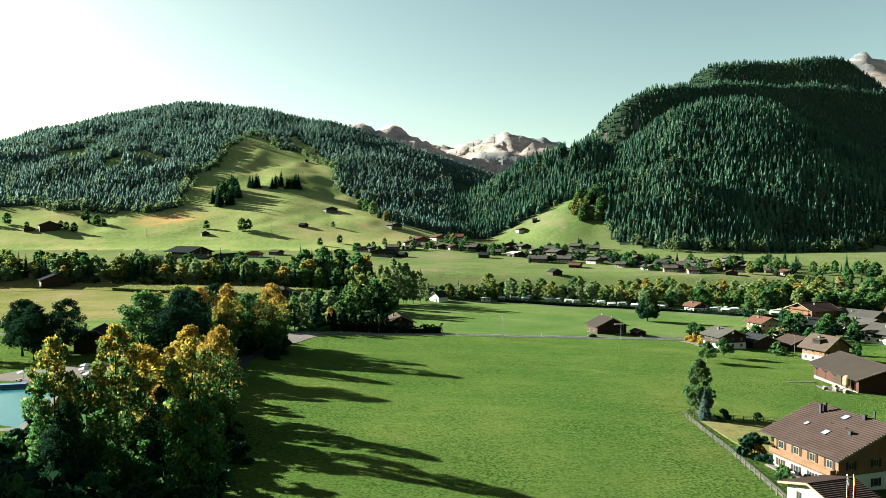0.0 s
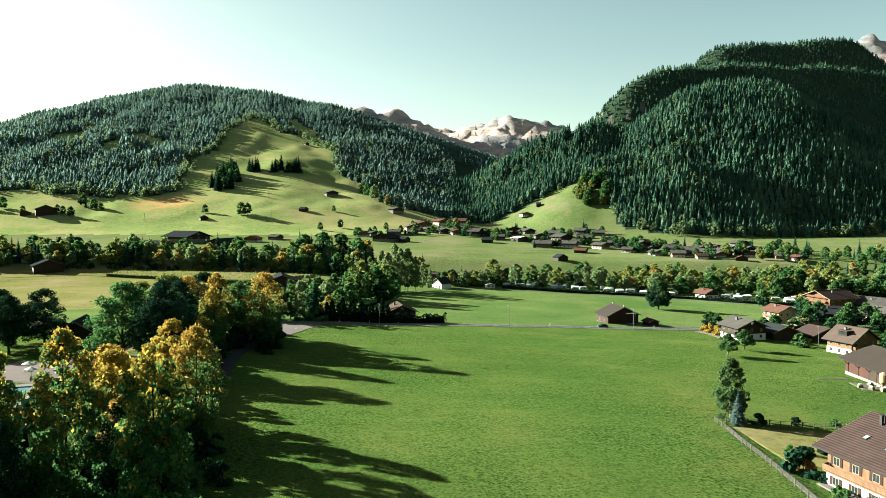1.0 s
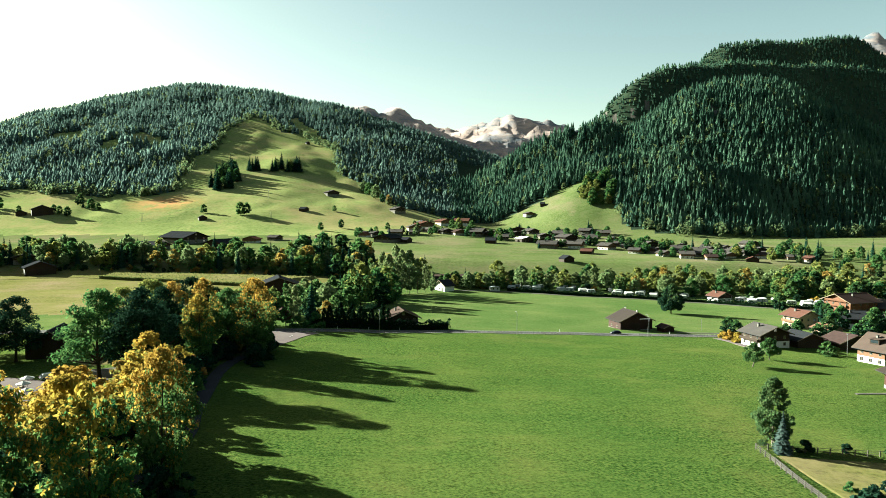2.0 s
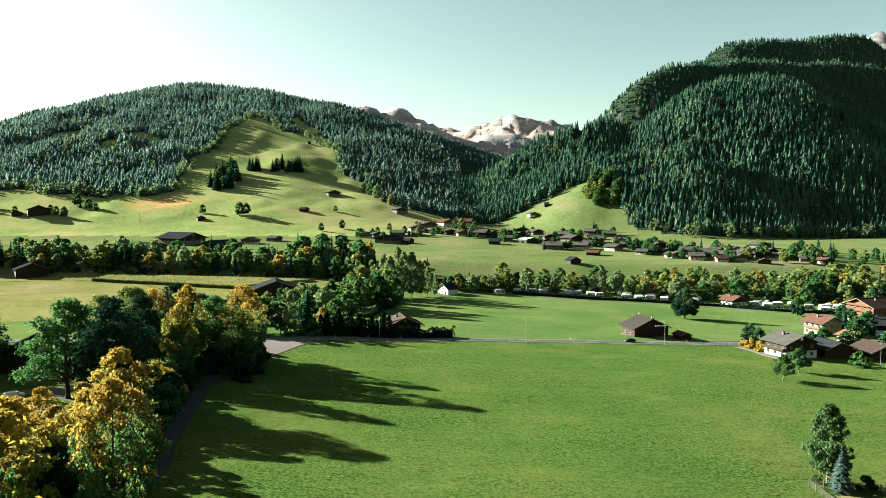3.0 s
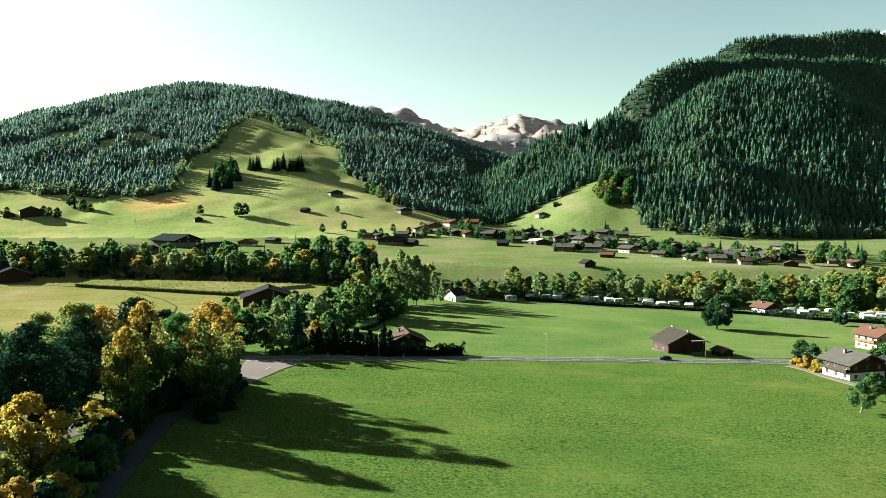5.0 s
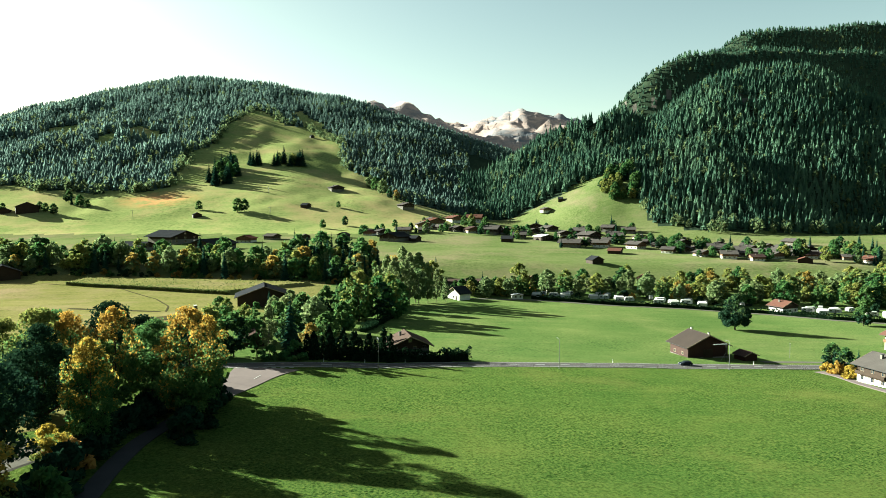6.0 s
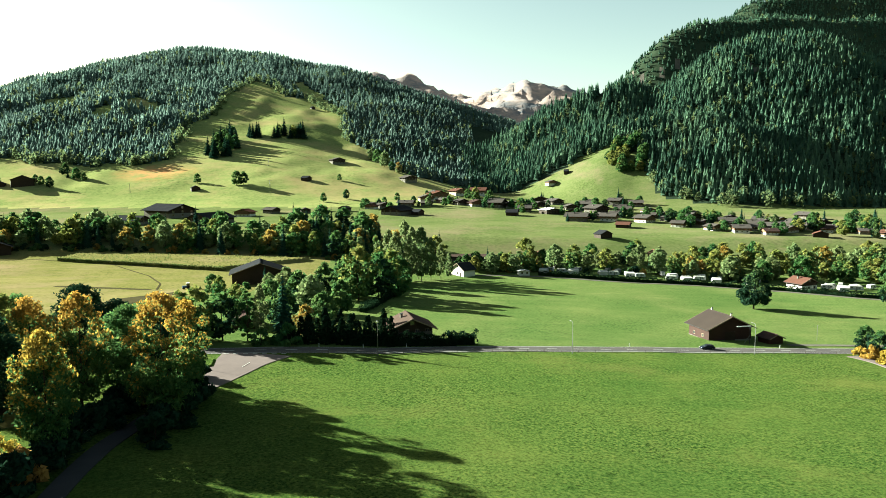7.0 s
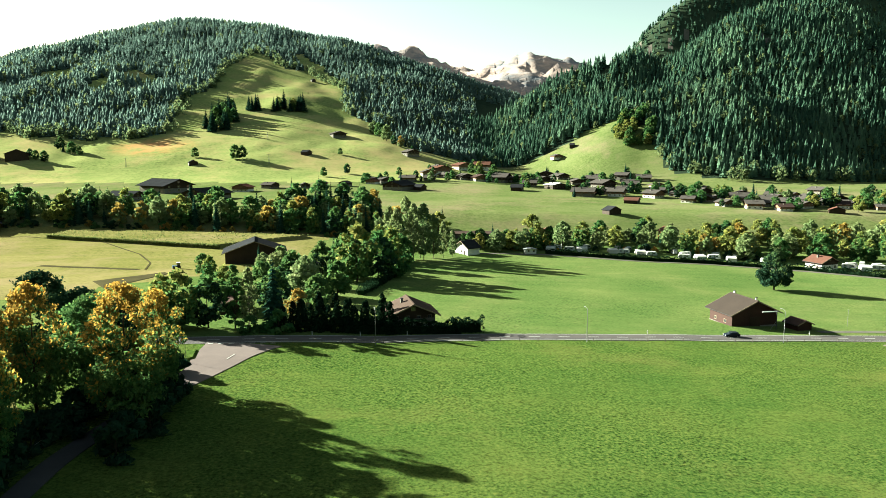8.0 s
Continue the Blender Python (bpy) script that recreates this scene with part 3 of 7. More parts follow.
def ribbon(name, line, width, lift, material, label="", category="", kind="structure", parent=None, step=2.0, skirt=0.35):
    """A strip laid over the ground along a line of plan points; width is one number or one for each point."""
    line = np.array(line, float)
    w = np.broadcast_to(np.asarray(width, float), (len(line),))
    s = np.concatenate([[0], np.cumsum(np.hypot(*np.diff(line, axis=0).T))])
    t = np.linspace(0, s[-1], max(2, int(s[-1] / step) + 1))
    k = np.ones(5) / 5
    c = np.stack([np.interp(t, s, line[:, 0]), np.interp(t, s, line[:, 1])], -1)
    if len(t) > 12:
        pad = np.concatenate([np.repeat(c[:1], 2, 0), c, np.repeat(c[-1:], 2, 0)])
        c = np.stack([np.convolve(pad[:, a], k, "valid") for a in (0, 1)], -1)
    half = np.interp(t, s, w) / 2
    d = np.gradient(c, axis=0)
    d /= np.linalg.norm(d, axis=1)[:, None]
    side = np.stack([d[:, 1], -d[:, 0]], -1)
    cols = 7
    f = np.linspace(-1, 1, cols)
    xy = c[:, None] + side[:, None] * (f[None, :, None] * half[:, None, None])
    z = land(xy[..., 0].ravel(), xy[..., 1].ravel()).reshape(xy.shape[:2])
    top = np.concatenate([xy, (z + lift)[..., None]], -1)
    lo = top.copy()
    lo[..., 2] -= skirt
    full = np.concatenate([lo[:, :1], top, lo[:, -1:]], 1)
    n, m = full.shape[:2]
    a, b = np.meshgrid(np.arange(n - 1), np.arange(m - 1), indexing="ij")
    q = np.stack([a * m + b, a * m + b + 1, (a + 1) * m + b + 1, (a + 1) * m + b], -1).reshape(-1, 4)
    ob = raw(name, full.reshape(-1, 3), q, material, parent, label)
    if category:
        tagged(ob, label, category, kind=kind)
    return ob


def sheet(name, corners, lift, material, label, category, nu=24, nv=12, skirt=0.4, kind="structure"):
    """A four-cornered patch laid over the ground."""
    p = np.array(corners, float)
    u, v = np.meshgrid(np.linspace(0, 1, nu), np.linspace(0, 1, nv), indexing="ij")
    xy = ((1 - u) * (1 - v))[..., None] * p[0] + (u * (1 - v))[..., None] * p[1] + (u * v)[..., None] * p[2] + ((1 - u) * v)[..., None] * p[3]
    z = land(xy[..., 0].ravel(), xy[..., 1].ravel()).reshape(u.shape) + lift
    edge = (u == 0) | (u == 1) | (v == 0) | (v == 1)
    z = np.where(edge, z - skirt, z)
    vs = np.concatenate([xy, z[..., None]], -1).reshape(-1, 3)
    a, b = np.meshgrid(np.arange(nu - 1), np.arange(nv - 1), indexing="ij")
    q = np.stack([a * nv + b, (a + 1) * nv + b, (a + 1) * nv + b + 1, a * nv + b + 1], -1).reshape(-1, 4)
    return tagged(raw(name, vs, q, material), label, category, kind=kind)


# ---- roads and paths ----
ROAD_LINE = [(-190, 268), (-120, 274), (-64, 281), (-42, 284.5), (-17, 288), (18, 294.5), (52, 298), (85, 301.5), (128, 305), (175, 309), (260, 322)]
road = ribbon("road", ROAD_LINE, 7.2, 0.10, ASPHALT, "grey asphalt country road crossing the meadow", "road")
SIDE_LINE = [(-44, 281), (-46, 270), (-46.5, 258), (-48, 246), (-50, 230), (-51, 212), (-50, 198), (-47.5, 184), (-44.5, 165), (-40.5, 150), (-39.5, 138), (-40.5, 125), (-40.0, 110), (-39, 95), (-37, 70), (-34, 40), (-29, 0), (-25, -60), (-24, -150)]
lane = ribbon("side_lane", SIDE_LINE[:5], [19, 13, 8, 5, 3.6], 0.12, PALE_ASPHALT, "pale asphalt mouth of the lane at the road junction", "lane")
tree_lane = ribbon("side_lane", SIDE_LINE[4:], 3.4, 0.15, SHADED_ASPHALT, "asphalt lane coloured dark for the shade of the row of trees", "lane")
yard_lane = ribbon("house_lane", [(124, 299), (127, 291), (126, 283), (127, 272), (130, 262)], [5, 3.6, 3.2, 3.2, 3.2], 0.14, PALE_ASPHALT, "pale lane leading past the grey roofed house", "lane")
track = ribbon("farm_track", [(112, 312), (128, 313.5), (150, 315), (175, 318)], 2.6, 0.10, GRAVEL, "pale gravel farm track beside the road", "track")
camp_track = ribbon("camp_track", [(10, 487), (34, 487), (63, 486), (103, 473), (147, 463), (185, 444), (208, 420), (236, 404), (262, 390)], 3.0, 0.10, GRAVEL, "pale gravel track along the camp hedge", "track")
for off, nm in ((3.1, "edge_line"), (-3.1, "edge_line")):
    ln = np.array(ROAD_LINE, float)
    dd = np.gradient(ln, axis=0)
    dd /= np.linalg.norm(dd, axis=1)[:, None]
    ribbon(nm, [tuple(p) for p in ln + np.stack([dd[:, 1], -dd[:, 0]], -1) * off], 0.16, 0.125, PAINT_WHITE, parent=road, skirt=0.02)
for k in range(46):
    x0 = -150 + k * 8.0
    yy = np.interp([x0, x0 + 3.0], [p[0] for p in ROAD_LINE], [p[1] for p in ROAD_LINE])
    ribbon("lane_dash", [(x0, yy[0]), (x0 + 3.0, yy[1])], 0.18, 0.125, PAINT_WHITE, parent=road, skirt=0.02, step=1.5)
# markings of the junction and its grass island
for k in range(7):
    ribbon("give_way_dash", [(-52.5 + k * 2.4, 278.6 + 0.25 * k), (-51.3 + k * 2.4, 278.8 + 0.25 * k)], 0.30, 0.21, PAINT_WHITE, parent=lane, skirt=0.02, step=0.6)
ribbon("lane_dash", [(-44.3, 266), (-43.6, 270.0)], 0.14, 0.215, PAINT_WHITE, parent=lane, skirt=0.02)
sheet("grass_island", [(-57.0, 273.0), (-52.6, 273.4), (-51.0, 266.0), (-54.5, 259.5)], 0.42, MEADOW, "kerbed grass island at the lane junction", "verge", 8, 8, 0.3)
sheet("park_yard", [(-92, 196), (-70, 214), (-60, 206), (-66, 184)], 0.12, GRAVEL, "pale trodden yard under the park trees", "yard", 14, 10)
sheet("park_lawn", [(-100, 216), (-72, 240), (-62, 226), (-84, 204)], 0.13, HAYFIELD, "dry yellow lawn under the park trees", "lawn", 14, 10)
sheet("tilled_strip", [(-128, 374), (-108, 398), (-104, 392), (-112, 352)], 0.16, SOIL, "bare tilled strip in the hay field", "field", 20, 10)
sheet("tilled_strip", [(-176, 420), (-122, 404), (-121, 408), (-176, 426)], 0.16, SOIL, "bare tilled strip in the hay field", "field", 20, 6)
ribbon("farm_track", [(-330, 520), (-250, 540), (-228, 530), (-190, 515), (-150, 470), (-128, 430), (-120, 405)], 0.8, 0.12, SOIL, "trodden track through the hay field", "track")

# ---- trees ----
rng = np.random.default_rng(7)


def tube(points, radii, sides=6):
    """Vertices and quads of a bent, tapered tube."""
    points = np.asarray(points, float)
    d = np.gradient(points, axis=0)
    d /= np.linalg.norm(d, axis=1)[:, None] + 1e-9
    ref = np.where(np.abs(d[:, 2:3]) > 0.9, [[1.0, 0, 0]], [[0, 0, 1.0]])
    u = np.cross(d, ref)
    u /= np.linalg.norm(u, axis=1)[:, None]
    w = np.cross(d, u)
    a = np.linspace(0, 2 * np.pi, sides, endpoint=False)
    v = points[:, None] + np.asarray(radii)[:, None, None] * (np.cos(a)[None, :, None] * u[:, None] + np.sin(a)[None, :, None] * w[:, None])
    n = len(points)
    i, j = np.meshgrid(np.arange(n - 1), np.arange(sides), indexing="ij")
    k = (j + 1) % sides
    return v.reshape(-1, 3), np.stack([i * sides + j, i * sides + k, (i + 1) * sides + k, (i + 1) * sides + j], -1).reshape(-1, 4)


def merge(pieces):
    vs, fs, o = [], [], 0
    for v, f in pieces:
        vs.append(v), fs.append(f + o)
        o += len(v)
    return np.concatenate(vs), np.concatenate(fs)


def leaves_at(r, centres, size, up=0.5, out=None, simple=False):
    """One leaf spray at each centre, turned at random but mostly facing up and outwards; simple sprays have three corners, others four."""
    n = len(centres)
    nv = r.normal(size=(n, 3)) + [0, 0, up]
    if out is not None:
        nv = 0.75 * nv + 0.75 * out
    nv /= np.linalg.norm(nv, axis=1)[:, None]
    t = r.normal(size=(n, 3))
    a = np.cross(nv, t)
    a /= np.linalg.norm(a, axis=1)[:, None]
    b = np.cross(nv, a)
    s = size * r.uniform(0.6, 1.35, (n, 1))
    if simple:
        v = np.stack([centres - a * s * 0.9 - b * s * 0.25, centres + a * s * 0.9 - b * s * 0.45, centres + b * s * 0.8 + nv * s * 0.1], 1)
        return v.reshape(-1, 3), np.arange(3 * n).reshape(-1, 3)
    v = np.stack([centres - a * s * 0.9, centres - b * s * 0.5 + nv * s * 0.12, centres + a * s * 0.9, centres + b * s * 0.5 + nv * s * 0.12], 1)
    return v.reshape(-1, 3), np.arange(4 * n).reshape(-1, 4)


def crown_points(r, n, h, rad, foot, top=0.75, lumps=46, open_=0.3):
    """Where the leaves of a broad crown sit: clumps round the limbs' ends, denser outside, with gaps between."""
    f = r.uniform(0.02, 1.0, lumps)
    prof = np.sin(np.pi * np.clip(0.12 + 0.88 * f, 0, 1) ** top) ** 0.62
    an = np.arange(lumps) * 2.39996 + r.uniform(-0.5, 0.5, lumps)
    rr = rad * prof * np.sqrt(r.uniform(0.25, 1.0, lumps)) * r.uniform(0.8, 1.15, lumps)
    c = np.stack([rr * np.cos(an), rr * np.sin(an), foot + (h - foot) * f * 0.95], -1)
    size = rad * r.uniform(0.20, 0.38, lumps) * (1.1 - 0.35 * f) * (60 / max(60, lumps)) ** 0.3
    w = size ** 2
    pick = r.choice(lumps, n, p=w / w.sum())
    d = r.normal(size=(n, 3))
    d /= np.linalg.norm(d, axis=1)[:, None]
    d *= r.uniform(open_, 1.0, (n, 1)) ** 0.5 * np.where(r.uniform(0, 1, (n, 1)) < 0.22, r.uniform(1.0, 1.45, (n, 1)), 1.0)
    return c[pick] + d * size[pick][:, None] * [1.0, 1.0, 0.72], d, c, size


def broad_tree(kind, seed, h, rad, foot, leaf_mat, n, size, label, bark=None, top=0.75, lumps=46, trunk=0.3, tops_mat=None, limbs=14, turn=0.74, simple=False):
    """A broadleaved tree: a tapered trunk, limbs to the clumps of its crown, and a crown of many small leaves."""
    r = np.random.default_rng(seed)
    root = tagged(new(kind), label, "tree")
    p, out, c, cs = crown_points(r, n, h, rad, foot, top, lumps)
    z = np.linspace(-1.0, h * 0.8, 8)
    sway = np.cumsum(r.normal(0, 0.09, (8, 2)), 0)
    sway -= sway[1]
    stem = np.stack([sway[:, 0], sway[:, 1], z], -1)
    wood = [tube(stem, np.interp(z, [-1, 0.4, h * 0.8], [trunk * 1.5, trunk, trunk * 0.2]), 8)]
    for k in np.argsort(-cs)[:limbs]:
        z0 = foot * 0.6 + 0.45 * (c[k, 2] - foot * 0.6) * r.uniform(0.5, 1)
        z0 = max(1.2, min(z0, h * 0.7))
        s = np.array([np.interp(z0, z, stem[:, 0]), np.interp(z0, z, stem[:, 1]), z0])
        e = c[k]
        m = 0.5 * (s + e) + [0, 0, -0.06 * h * r.uniform(0, 1)]
        wood.append(tube([s, 0.6 * m + 0.2 * s + 0.2 * e, m * 0.5 + e * 0.5, e], [trunk * 0.42, trunk * 0.3, trunk * 0.18, 0.03], 5))
    v, f = merge(wood)
    raw("trunk", v, f, bark or BARK, root, smooth=True)
    v, f = leaves_at(r, p, size, 0.5, out, simple)
    if tops_mat is None:
        raw("crown", v, f, leaf_mat, root)
    else:
        # the sunny upper and outer leaves have turned first
        hz = (p[:, 2] - foot) / (h - foot) + 0.25 * r.normal(size=len(p)) + 0.35 * vnoise(p[:, 0] + 31 * seed, p[:, 1] + p[:, 2], rad * 0.7, seed)
        raw("crown", v, f, [leaf_mat, tops_mat], root, slots=(hz > turn).astype(int))
    return root


def spruce_tree(kind, seed, h, rad, mat, label, tiers=17, per=15):
    """A conifer: a straight stem and drooping, toothed branches that shorten towards the tip."""
    r = np.random.default_rng(seed)
    root = tagged(new(kind), label, "tree")
    v, f = tube([(0, 0, -1), (0, 0, h * 0.5), (0, 0, h)], [0.018 * h, 0.011 * h, 0.02], 6)
    raw("trunk", v, f, BARK, root, smooth=True)
    vs, fs, o = [], [], 0
    for k in range(tiers):
        t = k / (tiers - 1)
        z = h * (0.06 + 0.92 * t)
        n = max(6, int(per * (1 - 0.6 * t)))
        for b in range(n):
            a = 2 * math.pi * (b / n + r.uniform(-0.04, 0.04)) + k * 1.7
            ln = rad * ((1 - t) ** 0.85 * r.uniform(0.72, 1.1) + 0.03)
            wd = 0.26 * ln + 0.12 * rad * 0.4
            drop = ln * r.uniform(0.28, 0.5)
            d, s = np.array([math.cos(a), math.sin(a), 0]), np.array([-math.sin(a), math.cos(a), 0])
            z0 = np.array([0, 0, z + r.uniform(-0.02, 0.02) * h])
            q = [z0 + [0, 0, 0.05 * h * (1 - t) + 0.1], z0 + d * ln * 0.55 + s * wd - [0, 0, drop * 0.55], z0 + d * ln - [0, 0, drop * 0.85],
                 z0 + d * ln * 0.55 - s * wd - [0, 0, drop * 0.55], z0 + d * ln * 0.5 - [0, 0, drop * 0.2]]
            vs.append(np.array(q))
            fs += [(o, o + 1, o + 4), (o + 1, o + 2, o + 4), (o + 2, o + 3, o + 4), (o + 3, o, o + 4)]
            o += 5
    raw("crown", np.concatenate(vs), np.array(fs), mat, root)
    return root


def plant(model, x, y, scale=1.0, turn=0.0, label="", wide=1.0, sink=0.15):
    """Sets a copy of a model tree on the ground."""
    c = copy_thing(model, pose(x, y, ground_z(x, y) - sink, 0, 0, turn))
    c.scale = (scale * wide, scale * wide, scale)
    if label:
        tagged(c, label)
    return c


def take_away(root):
    """Removes a model once its copies stand."""
    for o in (*root.children_recursive, root):
        bpy.data.objects.remove(o)


# models, 20 m high broad trees unless said
big_turning = [broad_tree("maple_tree", 11 + k, 22, 6.0, 3.6, LEAF_GREEN, 9500, 0.36, "tall maple with green leaves turning gold at the top", top=1.1, lumps=90, tops_mat=m, trunk=0.34, turn=0.62)
               for k, m in enumerate((LEAF_GOLD, LEAF_TURNING, LEAF_GOLD))]
big_green = [broad_tree("chestnut_tree", 21 + k, 22, 7.3, 5.0, m, 9500, 0.40, "broad dense dark green chestnut tree", top=0.7, lumps=64, trunk=0.45) for k, m in enumerate((LEAF_DARK, LEAF_GREEN))]
gold_small = [broad_tree("young_maple", 31 + k, 12, 4.0, 1.0, LEAF_TURNING, 4600, 0.38, "young maple with golden autumn leaves", top=1.0, lumps=52, trunk=0.16, tops_mat=m, turn=0.56) for k, m in enumerate((LEAF_GOLD, LEAF_RUST))]
def river_models(n, size, limbs):
    return [broad_tree("river_tree", 41 + k, 14, 4.6, 1.4, m, n, size, lab, top=0.95, lumps=60, trunk=0.22, tops_mat=tm, limbs=limbs, turn=0.6, simple=True)
            for k, (m, tm, lab) in enumerate(((LEAF_GREEN, None, "leafy green tree of the river bank"), (LEAF_DARK, LEAF_GREEN, "dark green tree of the river bank"),
                                               (LEAF_GREEN, LEAF_TURNING, "river bank tree with yellowing crown"), (LEAF_TURNING, None, "river bank tree in yellow autumn leaf"),
                                               (LEAF_PALE, None, "thin pale green willow of the river bank"), (LEAF_PALE, LEAF_RUST, "river bank tree in rusty autumn leaf")))]


mid_broad, far_broad = river_models(1700, 0.72, 4), river_models(1000, 0.92, 2)
mid_spruce = [spruce_tree("spruce_tree", 61 + k, 16, 3.3, NEEDLES_NEAR, "dark green spruce tree") for k in range(2)]
poplar = broad_tree("poplar_tree", 71, 20, 2.6, 1.0, LEAF_GREEN, 4200, 0.40, "slender upright poplar with thin leaves", top=0.9, lumps=46, trunk=0.2)
birch = broad_tree("birch_tree", 72, 17, 3.4, 2.0, LEAF_PALE, 4200, 0.40, "slender birch with thin pale leaves", PALE_BARK, top=0.85, lumps=80, trunk=0.16)
thuja = broad_tree("thuja_tree", 73, 7, 1.5, 0.1, HEDGE, 2000, 0.30, "dense dark columnar thuja", top=0.6, lumps=140, trunk=0.1, limbs=2)
shrub = [broad_tree("shrub", 75 + k, 3.2, 2.0, 0.1, m, 620, 0.44, lab, top=0.7, lumps=20, trunk=0.07, limbs=3, simple=True)
         for k, (m, lab) in enumerate(((LEAF_DARK, "dense dark green leafy shrub"), (LEAF_GREEN, "leafy green garden shrub"), (LEAF_GOLD, "yellow autumn leaved shrub"), (LEAF_RUST, "rust brown autumn leaved shrub")))]
field_tree = broad_tree("linden_tree", 81, 15, 6.3, 2.6, LEAF_DARK, 10000, 0.48, "round dark green linden standing alone in the meadow", top=0.72, lumps=90, trunk=0.36, tops_mat=LEAF_OLIVE)
apple = broad_tree("apple_tree", 82, 7.2, 3.2, 2.0, LEAF_GREEN, 3600, 0.30, "small crooked apple tree on the meadow", PALE_BARK, top=0.68, lumps=30, trunk=0.2)
blue_spruce = spruce_tree("blue_spruce", 83, 8.5, 2.2, NEEDLES_BLUE, "silvery blue spruce beside the garden fence", 20, 18)

gold_big = broad_tree("maple_tree", 15, 22, 6.0, 4.6, LEAF_GREEN, 9500, 0.36, "tall maple in full golden autumn leaf", top=1.0, lumps=90, tops_mat=LEAF_GOLD, trunk=0.34, turn=0.55)
front_maple = [broad_tree("maple_tree", 17 + k, 22, 5.2, 0.8, LEAF_GREEN, 14000, 0.35, "tall full maple turning from green to gold beside the lane", top=1.2, lumps=150, tops_mat=LEAF_GOLD, trunk=0.32, turn=0.78) for k in range(2)]
# the row along the lane: x, y, height, model, width
ROW = [(-45.5, 222, 24, big_turning[0], 0.9), (-46.5, 236, 21, big_turning[0], 0.75), (-58, 249, 17, big_green[0], 0.9), (-56, 205, 20, gold_big, 0.8),
       (-34.5, 95, 15, big_green[0], 0.6), (-44.5, 88, 14, big_green[0], 0.6), (-36.5, 131, 17, big_turning[2], 0.8), (-34, 120, 20.5, big_turning[2], 0.72), (-28.8, 89.5, 23, front_maple[0], 0.76),
       (-40.4, 93.5, 24, front_maple[1], 0.74), (-48.5, 93, 22, front_maple[1], 0.66), (-75, 191, 22, big_green[1], 1.1), (-63, 186, 23, big_green[0], 1.0),
       (-60.5, 224, 23, gold_big, 0.8), (-69.5, 225, 22, big_turning[0], 0.8), (-76, 226, 23, big_turning[1], 0.9), (-78, 235, 21, big_green[1], 0.85),
       (-86, 231, 20, big_turning[1], 0.9), (-70, 244, 22, big_green[0], 1.0), (-56, 233, 20, big_green[1], 0.9), (-68, 212, 21, big_green[0], 0.95), (-64, 245, 19, big_green[0], 0.9)]
for k, (x, y, h, model, w) in enumerate(ROW):
    plant(model, x, y, h / 22, 71 * k, wide=w)
for k, (x, y, h, m) in enumerate([(-56, 173, 15, 0), (-57, 161, 11, 1), (-46, 150, 10, 0), (-61, 171, 8, 1), (-66, 164, 9, 0), (-41, 134, 10, 0), (-40, 108, 12, 1), (-58, 196, 8, 0), (-63, 152, 10, 0), (-45.5, 139, 14.5, 0), (-52, 131, 15, 0), (-47.5, 122, 15.5, 0), (-57, 139, 12.5, 1), (-55, 148, 10, 1), (-47.5, 156, 9, 1)]):
    plant(gold_small[m], x, y, h / 12, 50 * k)
# undergrowth between the row and the lane
r2 = np.random.default_rng(5)
for k in range(58):
    y = 100 + 2.75 * k + r2.uniform(-1, 1)
    lx = float(np.interp(y, [p[1] for p in SIDE_LINE][::-1], [p[0] for p in SIDE_LINE][::-1]))
    plant(shrub[int(r2.choice([0, 0, 0, 1, 0, 3]))], lx - 3.9 - r2.uniform(0, 3.0), y, r2.uniform(1.2, 1.9), k * 40)
for k in range(24):
    plant(shrub[int(r2.choice([0, 0, 1]))], r2.uniform(-36, -26), r2.uniform(74, 122), r2.uniform(0.8, 1.5), 40 * k)
for k in range(34):
    plant(shrub[int(r2.choice([0, 0, 1]))], r2.uniform(-62, -40), r2.uniform(66, 132), r2.uniform(1.3, 2.6), 40 * k)
for x, y in [(-44, 228), (-45, 235), (-44.5, 218), (-46, 239), (-43, 223), (-43.5, 213), (-45, 231), (-44, 223)]:
    plant(shrub[0], x, y, 1.6, 30 * x)
# the dark grove by the park pool, and poplars at its edge
for k, (x, y, h, model) in enumerate([(-113, 206, 17, big_green[0]), (-121, 214, 18, big_green[0]), (-107, 213, 18, big_green[0]), (-131, 205, 16, big_green[1]), (-126, 226, 17, big_green[0])]):
    plant(model, x, y, h / 22, 33 * k)
for k, (x, y, h) in enumerate([(-56, 84, 17), (-60, 90, 15), (-50, 80, 14)]):
    plant(poplar, x, y, h / 20, 47 * k)
